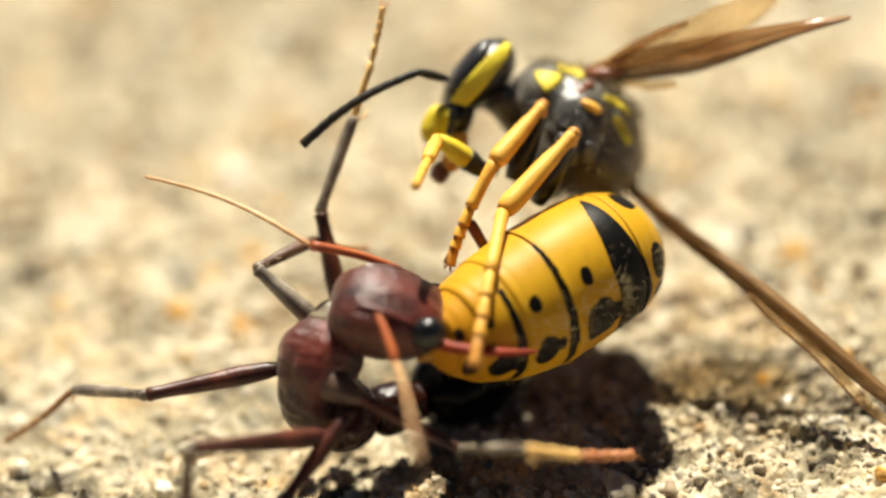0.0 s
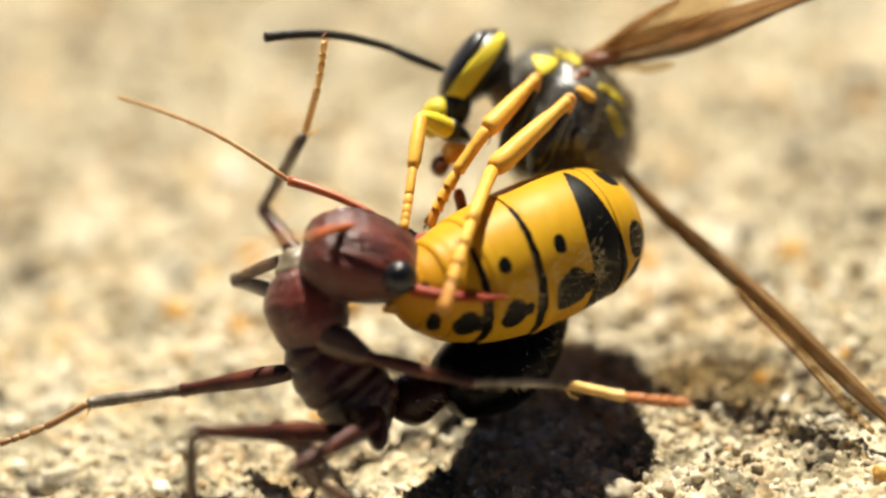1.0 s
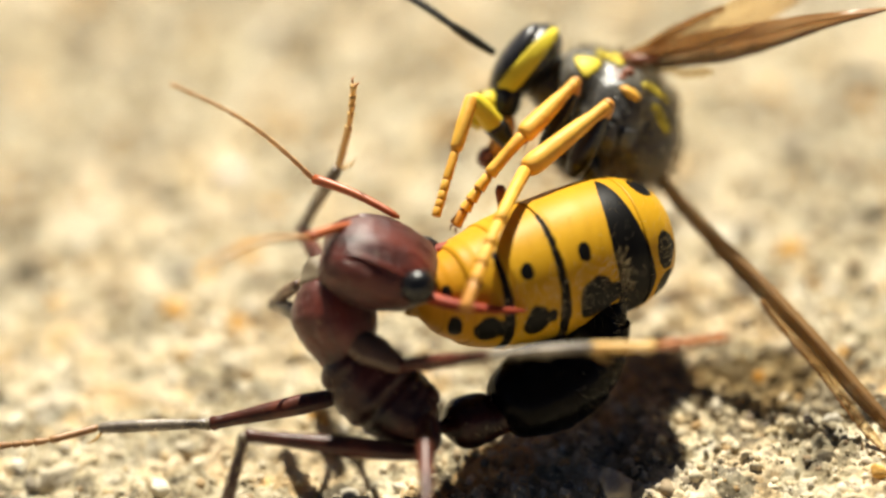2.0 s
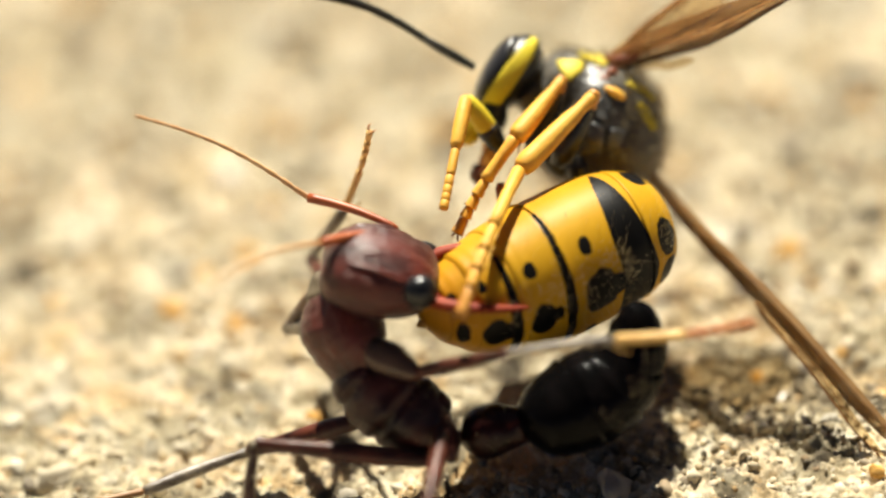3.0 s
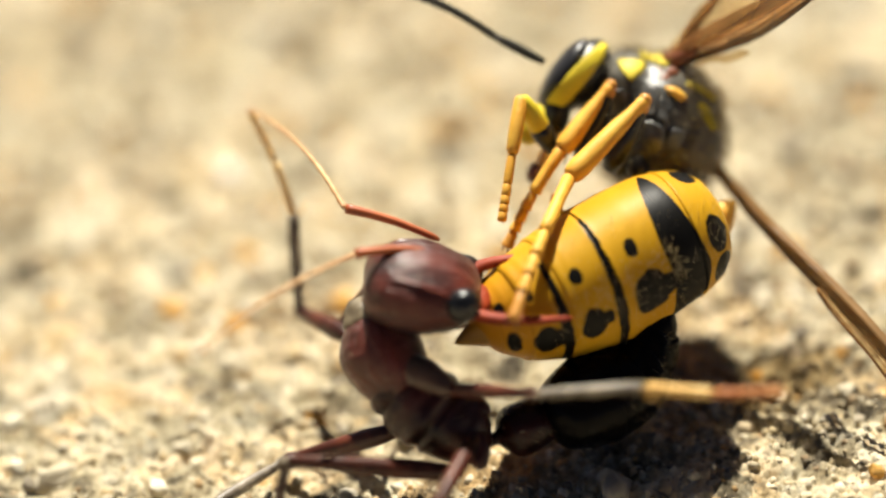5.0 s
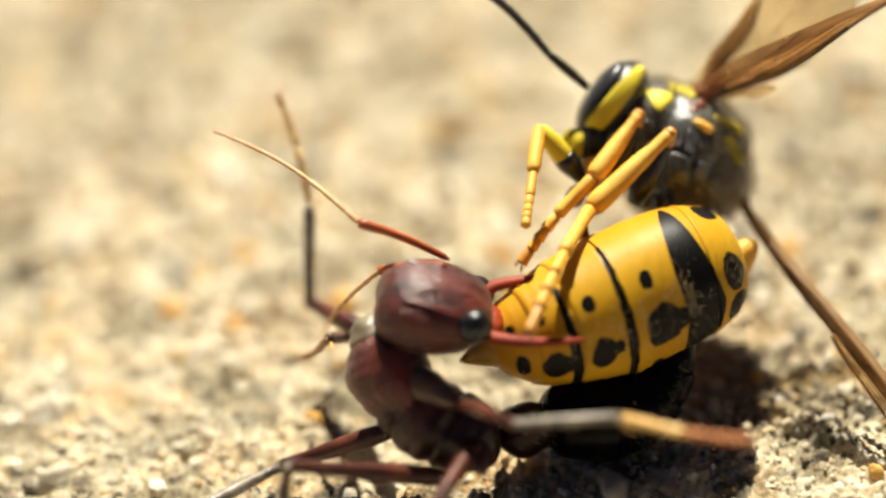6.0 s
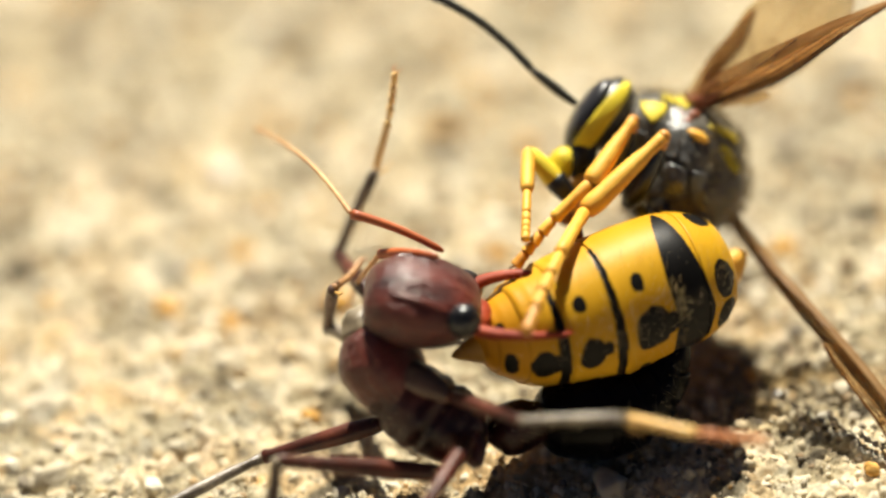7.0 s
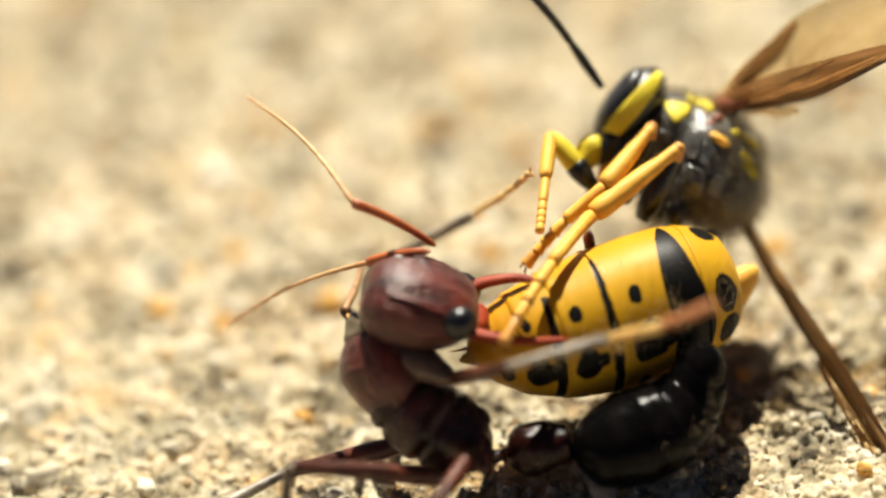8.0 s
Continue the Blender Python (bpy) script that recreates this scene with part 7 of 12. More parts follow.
    walk(PART["d_tarsus"], [
        (0, pose(0.004144, -0.003896, 0.003738, -16.3, 24.0, 30.0)),
        (0.25, pose(0.004539, -0.003679, 0.003763, -13.9, 30.0, 35.8)),
        (0.5, pose(0.004900, -0.003367, 0.003793, -11.8, 35.9, 40.1)),
        (0.75, pose(0.005229, -0.002703, 0.004123, -17.7, 32.2, 29.7)),
        (1, pose(0.005497, 0.000078, 0.002967, -36.8, -12.4, -30.9)),
        (1.25, pose(0.004623, -0.000756, 0.004124, -30.9, 19.8, 19.8)),
        (1.5, pose(0.003786, -0.000866, 0.004523, -34.0, -18.3, -28.7)),
        (1.7, pose(0.005375, -0.001225, 0.004893, -38.2, -3.2, -2.5)),
        (1.9, pose(0.005845, -0.001055, 0.004958, -38.3, -5.0, -1.5)),
        (2.1, pose(0.006094, -0.002698, 0.006442, -38.4, -6.6, -0.4)),
        (2.35, pose(0.006380, -0.002466, 0.006630, -38.8, -0.4, 11.4)),
        (2.6, pose(0.006601, -0.002259, 0.006754, -38.8, 0.1, 14.3)),
        (2.8, pose(0.006792, -0.001947, 0.006610, -34.8, -17.7, -10.2)),
        (3, pose(0.006819, -0.001561, 0.005717, -37.4, -8.3, 0.3)),
        (3.25, pose(0.006292, -0.002840, 0.006685, -37.9, 2.0, 17.2)),
        (3.5, pose(0.005628, -0.003665, 0.007292, -37.1, 4.4, 26.3)),
        (3.75, pose(0.006018, -0.003056, 0.007223, -37.3, 0.6, 24.4)),
        (4, pose(0.006624, -0.001940, 0.006790, -30.0, -24.7, -10.9)),
        (4.25, pose(0.006929, -0.002163, 0.006434, -28.7, -19.7, -14.3)),
        (4.5, pose(0.007247, -0.002773, 0.006046, -34.5, 6.4, 10.6)),
        (4.7, pose(0.007769, -0.002200, 0.005131, -33.2, -13.0, -15.9)),
        (4.9, pose(0.007705, -0.002512, 0.004954, -32.9, -12.2, -17.4)),
        (5.1, pose(0.007536, -0.002898, 0.004831, -32.5, -10.7, -19.3)),
        (5.35, pose(0.007272, -0.003305, 0.004684, -32.1, -8.7, -21.7)),
        (5.6, pose(0.007056, -0.003561, 0.004567, -31.6, -7.8, -24.5)),
        (5.8, pose(0.006991, -0.003631, 0.004532, -31.2, -8.8, -27.4)),
        (6, pose(0.006999, -0.003645, 0.004548, -30.8, -10.4, -29.9)),
        (6.25, pose(0.007021, -0.003481, 0.004756, -31.3, -9.8, -27.1)),
        (6.5, pose(0.007049, -0.003302, 0.004942, -32.1, -7.4, -21.5)),
        (6.75, pose(0.007157, -0.003403, 0.004657, -32.4, -3.8, -18.4)),
        (7, pose(0.007277, -0.003482, 0.004361, -32.5, -1.7, -17.4)),
        (7.25, pose(0.006852, -0.003020, 0.004036, -31.0, -11.4, -31.5)),
        (7.5, pose(0.006258, -0.002655, 0.003835, -29.7, -15.7, -37.3)),
        (7.75, pose(0.006545, -0.002282, 0.004581, -30.2, -24.5, -36.5)),
        (8, pose(0.007011, -0.001885, 0.005920, -32.8, -37.1, -32.2)),
    ])
    walk(PART["a_femur"], [
        (0, pose(-0.002790, 0.000644, 0.003152, 18.2, 6.5, -169.5)),
        (0.25, pose(-0.002591, 0.000622, 0.003119, 15.8, 12.8, 174.8)),
        (0.5, pose(-0.002421, 0.000605, 0.003092, 13.9, 15.0, 166.8)),
        (0.75, pose(-0.002331, 0.000598, 0.003081, 13.1, 18.8, 163.9)),
        (1, pose(-0.002235, 0.000587, 0.003066, 13.0, 22.6, 163.4)),
        (1.25, pose(-0.001997, 0.000442, 0.002858, 13.7, 22.7, 165.3)),
        (1.5, pose(-0.001651, 0.000238, 0.002568, 14.9, 20.3, 168.4)),
        (1.7, pose(-0.001315, 0.000148, 0.002437, 15.7, 18.6, 170.8)),
        (1.9, pose(-0.001069, 0.000150, 0.002440, 17.2, 17.3, 175.6)),
        (2.1, pose(-0.000848, 0.000152, 0.002442, 19.2, 13.6, -177.2)),
        (2.35, pose(-0.000606, 0.000155, 0.002445, 21.0, 9.0, -168.8)),
        (2.6, pose(-0.000407, 0.000157, 0.002447, 21.2, 10.5, -167.7)),
        (2.8, pose(-0.000281, 0.000158, 0.002448, 21.5, 12.5, -166.1)),
        (3, pose(-0.000192, -0.000215, 0.001916, 14.1, 26.7, 168.3)),
        (3.25, pose(-0.000024, -0.000442, 0.001591, 7.6, 28.4, 154.5)),
        (3.5, pose(0.000117, -0.000541, 0.001450, 5.3, 28.3, 149.5)),
        (3.75, pose(0.000158, -0.000497, 0.001514, 5.6, 29.3, 150.2)),
        (4, pose(0.000198, -0.000453, 0.001577, 6.1, 30.1, 151.2)),
        (4.25, pose(0.000326, -0.000453, 0.001577, 7.2, 29.4, 153.3)),
        (4.5, pose(0.000534, -0.000452, 0.001577, 9.1, 27.9, 157.4)),
        (4.7, pose(0.000779, -0.000406, 0.001643, 11.9, 27.1, 163.4)),
        (4.9, pose(0.000774, -0.000406, 0.001643, 11.9, 28.2, 163.4)),
        (5.1, pose(0.000761, -0.000406, 0.001643, 11.9, 29.4, 163.4)),
        (5.35, pose(0.000739, -0.000406, 0.001643, 11.9, 30.7, 163.3)),
        (5.6, pose(0.000722, -0.000406, 0.001643, 11.8, 31.6, 163.2)),
        (5.8, pose(0.000720, -0.000406, 0.001643, 11.8, 31.8, 163.2)),
        (6, pose(0.000806, -0.000359, 0.001710, 15.7, 28.1, 170.8)),
        (6.25, pose(0.000763, -0.000305, 0.001788, 19.3, 22.9, 178.6)),
        (6.5, pose(0.000690, -0.000280, 0.001824, 20.8, 19.1, -177.5)),
        (6.75, pose(0.000638, -0.000289, 0.001811, 19.9, 20.4, 179.7)),
        (7, pose(0.000599, -0.000293, 0.001804, 18.9, 21.7, 177.1)),
        (7.25, pose(0.000625, -0.000266, 0.001840, 18.7, 21.8, 176.6)),
        (7.5, pose(0.000665, -0.000238, 0.001877, 18.9, 21.7, 177.0)),
        (7.75, pose(0.001024, -0.000377, 0.001681, 18.9, 20.6, 176.8)),
        (8, pose(0.001622, -0.000610, 0.001352, 18.8, 18.7, 176.8)),
    ])
    walk(PART["a_tibia"], [
        (0, pose(-0.006649, -0.000071, 0.002706, 14.0, 23.2, 139.6)),
        (0.25, pose(-0.006427, 0.000971, 0.002244, 17.1, 25.3, 147.5)),
        (0.5, pose(-0.006135, 0.001478, 0.002068, 28.5, -19.3, -138.3)),
        (0.75, pose(-0.005924, 0.001638, 0.001811, 29.3, -17.6, -140.9)),
        (1, pose(-0.005729, 0.001628, 0.001545, 30.0, -17.0, -143.2)),
        (1.25, pose(-0.005521, 0.001368, 0.001332, 31.0, -16.7, -146.9)),
        (1.5, pose(-0.005279, 0.000986, 0.001198, 32.3, -15.8, -151.9)),
        (1.7, pose(-0.005010, 0.000749, 0.001178, 33.9, -12.4, -158.3)),
        (1.9, pose(-0.004829, 0.000440, 0.001263, 35.2, 7.6, 173.9)),
        (2.1, pose(-0.004682, -0.000038, 0.001512, 35.5, 4.8, 176.5)),
        (2.35, pose(-0.004434, -0.000602, 0.001830, 35.8, -2.0, -175.2)),
        (2.6, pose(-0.004202, -0.000672, 0.001728, 35.8, -1.9, -175.1)),
        (2.8, pose(-0.004024, -0.000768, 0.001590, 35.8, -1.6, -175.0)),
        (3, pose(-0.003648, 0.000502, 0.000143, 34.9, 6.8, -155.5)),
        (3.25, pose(-0.003159, 0.001055, -0.000289, 34.8, -1.7, -134.5)),
        (3.5, pose(-0.002880, 0.001224, -0.000422, 34.2, -4.6, -126.0)),
        (3.75, pose(-0.002830, 0.001217, -0.000421, 34.0, -4.7, -124.5)),
        (4, pose(-0.002796, 0.001192, -0.000407, 34.0, -4.5, -124.5)),
        (4.25, pose(-0.002750, 0.001092, -0.000361, 34.1, -3.8, -125.5)),
        (4.5, pose(-0.002688, 0.000888, -0.000274, 34.3, -2.3, -128.5)),
        (4.7, pose(-0.002591, 0.000601, -0.000154, 34.3, -0.2, -132.5)),
        (4.9, pose(-0.002563, 0.000587, -0.000223, 34.3, -1.4, -132.5)),
        (5.1, pose(-0.002538, 0.000577, -0.000294, 34.3, -2.6, -132.5)),
        (5.35, pose(-0.002515, 0.000570, -0.000372, 34.4, -4.1, -132.5)),
        (5.6, pose(-0.002499, 0.000567, -0.000425, 34.4, -5.1, -132.5)),
        (5.8, pose(-0.002492, 0.000567, -0.000440, 34.4, -5.2, -132.5)),
        (6, pose(-0.002634, 0.000199, -0.000151, 34.7, -0.1, -138.5)),
        (6.25, pose(-0.002875, -0.000216, 0.000252, 34.3, 7.4, -146.5)),
        (6.5, pose(-0.003038, -0.000440, 0.000531, 33.5, 12.6, -152.0)),
        (6.75, pose(-0.003063, -0.000267, 0.000433, 33.7, 10.9, -151.0)),
        (7, pose(-0.003066, -0.000106, 0.000344, 33.9, 9.3, -149.5)),
        (7.25, pose(-0.003035, -0.000045, 0.000372, 33.9, 9.8, -149.5)),
        (7.5, pose(-0.003001, -0.000043, 0.000420, 33.9, 10.6, -150.0)),
        (7.75, pose(-0.002669, -0.000173, 0.000292, 34.3, 7.9, -147.5)),
        (8, pose(-0.002114, -0.000402, 0.000085, 34.9, 3.1, -141.5)),
    ])
    walk(PART["a_tarsus"], [
        (0, pose(-0.008959, 0.001895, 0.001407, 23.9, 42.9, 176.9)),
        (0.25, pose(-0.008941, 0.002576, 0.000832, 27.6, 39.0, -177.5)),
        (0.5, pose(-0.008461, -0.000594, 0.003159, 23.4, 39.7, 175.9)),
        (0.75, pose(-0.008365, -0.000346, 0.002809, 25.6, 34.5, 179.4)),
        (1, pose(-0.008255, -0.000265, 0.002507, 28.0, 27.0, -176.6)),
        (1.25, pose(-0.008170, -0.000358, 0.002278, 29.2, 19.0, -174.2)),
        (1.5, pose(-0.008080, -0.000510, 0.002096, 30.9, 9.2, -169.1)),
        (1.7, pose(-0.008004, -0.000445, 0.001888, 31.4, 7.1, -166.1)),
        (1.9, pose(-0.008081, 0.000790, 0.000824, 31.2, 5.2, -167.6)),
        (2.1, pose(-0.007964, 0.000162, 0.001235, 31.1, 3.2, -169.2)),
        (2.35, pose(-0.007720, -0.000879, 0.001945, 31.0, 0.3, -171.5)),
        (2.6, pose(-0.007488, -0.000951, 0.001835, 31.0, -3.1, -174.1)),
        (2.8, pose(-0.007310, -0.001057, 0.001679, 31.2, -6.0, -176.5)),
        (3, pose(-0.006630, -0.000857, -0.000248, 30.9, 2.1, -170.3)),
        (3.25, pose(-0.005471, -0.001298, -0.000193, 31.1, 5.7, -167.9)),
        (3.5, pose(-0.004814, -0.001437, -0.000158, 31.1, 6.8, -167.3)),
        (3.75, pose(-0.004693, -0.001494, -0.000150, 31.2, 7.5, -166.8)),
        (4, pose(-0.004659, -0.001519, -0.000146, 31.2, 7.8, -166.6)),
        (4.25, pose(-0.004662, -0.001589, -0.000145, 31.2, 7.8, -166.6)),
        (4.5, pose(-0.004741, -0.001693, -0.000143, 31.2, 7.8, -166.6)),
        (4.7, pose(-0.004821, -0.001832, -0.000140, 31.2, 7.8, -166.6)),
        (4.9, pose(-0.004791, -0.001846, -0.000141, 31.2, 7.7, -166.7)),
        (5.1, pose(-0.004765, -0.001853, -0.000141, 31.2, 7.3, -167.1)),
        (5.35, pose(-0.004739, -0.001856, -0.000135, 31.1, 6.8, -167.5)),
        (5.6, pose(-0.004720, -0.001856, -0.000130, 31.1, 6.6, -167.8)),
        (5.8, pose(-0.004712, -0.001856, -0.000140, 31.1, 6.5, -167.8)),
        (6, pose(-0.005105, -0.001987, -0.000146, 31.1, 6.4, -167.8)),
        (6.25, pose(-0.005603, -0.002022, -0.000175, 31.1, 6.8, -167.2)),
        (6.5, pose(-0.005882, -0.001953, -0.000187, 31.2, 7.5, -166.5)),
        (6.75, pose(-0.005898, -0.001838, -0.000190, 31.3, 7.8, -166.1)),
        (7, pose(-0.005872, -0.001758, -0.000191, 31.3, 8.1, -165.8)),
        (7.25, pose(-0.005837, -0.001696, -0.000188, 31.3, 8.2, -165.7)),
        (7.5, pose(-0.005811, -0.001665, -0.000185, 31.3, 8.3, -165.6)),
        (7.75, pose(-0.005426, -0.001930, -0.000158, 31.2, 7.3, -166.8)),
        (8, pose(-0.004693, -0.002453, -0.000095, 31.0, 6.5, -168.1)),
    ])
    walk(PART["b_femur"], [
        (0, pose(-0.001096, -0.001490, 0.002365, 15.6, -17.0, -148.0)),
        (0.25, pose(-0.000986, -0.001498, 0.002353, 16.4, -20.0, -150.8)),
        (0.5, pose(-0.000892, -0.001503, 0.002346, 17.2, -21.4, -153.1)),
        (0.75, pose(-0.000845, -0.001479, 0.002379, 17.2, -20.2, -153.2)),
        (1, pose(-0.000789, -0.001456, 0.002411, 17.4, -18.9, -153.7)),
        (1.25, pose(-0.000202, -0.001609, 0.002194, 20.6, -15.4, -164.5)),
        (1.5, pose(0.000590, -0.001801, 0.001920, 24.1, -7.4, 178.6)),
        (1.7, pose(0.000922, -0.001845, 0.001856, 24.2, -7.5, 178.3)),
        (1.9, pose(0.001180, -0.001835, 0.001870, 24.1, -6.9, 178.6)),
        (2.1, pose(0.001431, -0.001813, 0.001901, 24.1, -6.2, 179.0)),
        (2.35, pose(0.001702, -0.001780, 0.001948, 24.0, -5.3, 179.5)),
        (2.6, pose(0.001886, -0.001753, 0.001986, 24.0, -4.4, -179.9)),
        (2.8, pose(0.001944, -0.001744, 0.001998, 23.9, -3.8, -179.5)),
        (3, pose(0.001630, -0.001928, 0.001735, 23.9, -8.0, -178.7)),
        (3.25, pose(0.001833, -0.002138, 0.001436, 23.2, -14.2, -174.0)),
        (3.5, pose(0.002096, -0.002250, 0.001275, 22.9, -16.3, -172.5)),
        (3.75, pose(0.002187, -0.002184, 0.001371, 23.3, -13.4, -174.1)),
        (4, pose(0.002257, -0.002117, 0.001466, 23.8, -10.2, -175.9)),
        (4.25, pose(0.002362, -0.002117, 0.001466, 24.6, -5.1, 179.1)),
        (4.5, pose(0.002428, -0.002117, 0.001466, 24.5, -4.3, 179.6)),
        (4.7, pose(0.002429, -0.002117, 0.001466, 24.3, -7.6, -177.1)),
        (4.9, pose(0.002432, -0.002125, 0.001455, 23.6, -11.0, -172.7)),
        (5.1, pose(0.002436, -0.002145, 0.001427, 23.1, -12.9, -169.9)),
        (5.35, pose(0.002441, -0.002176, 0.001383, 22.5, -14.5, -167.5)),
        (5.6, pose(0.002447, -0.002201, 0.001346, 22.1, -15.4, -166.0)),
        (5.8, pose(0.002451, -0.002209, 0.001335, 22.0, -15.6, -165.7)),
        (6, pose(0.002295, -0.002209, 0.001335, 21.4, -17.3, -163.4)),
        (6.25, pose(0.002313, -0.002146, 0.001426, 22.3, -13.8, -166.4)),
        (6.5, pose(0.002341, -0.002086, 0.001513, 23.1, -10.3, -169.8)),
        (6.75, pose(0.002314, -0.002133, 0.001448, 23.1, -11.7, -170.1)),
        (7, pose(0.002250, -0.002175, 0.001389, 22.8, -14.2, -168.6)),
        (7.25, pose(0.002231, -0.002159, 0.001411, 23.0, -13.2, -169.5)),
        (7.5, pose(0.002233, -0.002142, 0.001435, 23.4, -11.6, -171.3)),
        (7.75, pose(0.002438, -0.002175, 0.001389, 23.0, -13.4, -169.0)),
        (8, pose(0.002779, -0.002231, 0.001310, 22.2, -15.6, -165.9)),
    ])
    walk(PART["b_tibia"], [
        (0, pose(-0.005154, -0.004021, 0.003823, 118.7, 82.3, -130.0)),
        (0.25, pose(-0.005086, -0.003793, 0.004062, 119.4, 79.9, -129.2)),
        (0.5, pose(-0.005043, -0.003611, 0.004170, 120.2, 78.3, -128.5)),
        (0.75, pose(-0.005034, -0.003592, 0.004107, 121.1, 80.7, -127.5)),
        (1, pose(-0.005029, -0.003555, 0.004030, 135.2, 83.8, -113.3)),
        (1.25, pose(-0.004847, -0.002895, 0.003525, 140.3, 82.4, -108.2)),
        (1.5, pose(-0.004367, -0.001678, 0.002562, 133.9, 66.3, -113.5)),
        (1.7, pose(-0.004033, -0.001701, 0.002508, 128.5, 63.2, -119.5)),
        (1.9, pose(-0.003782, -0.001716, 0.002472, 127.6, 61.0, -120.5)),
        (2.1, pose(-0.003539, -0.001726, 0.002443, 128.5, 59.1, -119.5)),
        (2.35, pose(-0.003277, -0.001740, 0.002408, 130.6, 57.0, -117.0)),
        (2.6, pose(-0.003099, -0.001762, 0.002367, 133.5, 54.9, -113.5)),
        (2.8, pose(-0.003045, -0.001791, 0.002326, 135.1, 53.3, -111.5)),
        (3, pose(-0.003319, -0.002043, 0.002434, 144.2, 56.9, -100.5)),
        (3.25, pose(-0.002986, -0.002647, 0.002665, 137.8, 65.4, -107.5)),
        (3.5, pose(-0.002660, -0.002879, 0.002682, 133.8, 65.3, -112.0)),
        (3.75, pose(-0.002652, -0.002685, 0.002525, 138.5, 58.6, -106.5)),
        (4, pose(-0.002651, -0.002473, 0.002354, 141.2, 52.5, -103.0)),
        (4.25, pose(-0.002618, -0.002037, 0.001909, 142.0, 39.8, -101.0)),
        (4.5, pose(-0.002558, -0.002086, 0.001844, 141.7, 38.0, -101.5)),
        (4.7, pose(-0.002520, -0.002366, 0.002130, 142.1, 45.4, -100.5)),
        (4.9, pose(-0.002437, -0.002747, 0.002406, 139.2, 53.6, -104.0)),
        (5.1, pose(-0.002363, -0.002996, 0.002545, 136.6, 58.4, -107.0)),
        (5.35, pose(-0.002285, -0.003223, 0.002636, 133.1, 61.9, -111.0)),
        (5.6, pose(-0.002232, -0.003364, 0.002674, 130.9, 63.5, -113.5)),
        (5.8, pose(-0.002214, -0.003402, 0.002682, 130.5, 63.7, -114.0)),
        (6, pose(-0.002280, -0.003576, 0.002819, 128.9, 70.7, -115.5)),
        (6.25, pose(-0.002406, -0.003288, 0.002620, 139.6, 61.2, -103.5)),
        (6.5, pose(-0.002501, -0.002955, 0.002403, 142.3, 53.5, -100.0)),
        (6.75, pose(-0.002510, -0.002973, 0.002462, 141.5, 55.6, -101.0)),
        (7, pose(-0.002501, -0.003134, 0.002617, 138.8, 61.5, -104.0)),
        (7.25, pose(-0.002556, -0.003043, 0.002555, 140.5, 59.1, -102.0)),
        (7.5, pose(-0.002609, -0.002881, 0.002439, 143.0, 55.0, -99.0)),
        (7.75, pose(-0.002337, -0.003105, 0.002543, 139.6, 58.1, -103.0)),
        (8, pose(-0.001891, -0.003406, 0.002657, 133.2, 61.5, -110.5)),
    ])
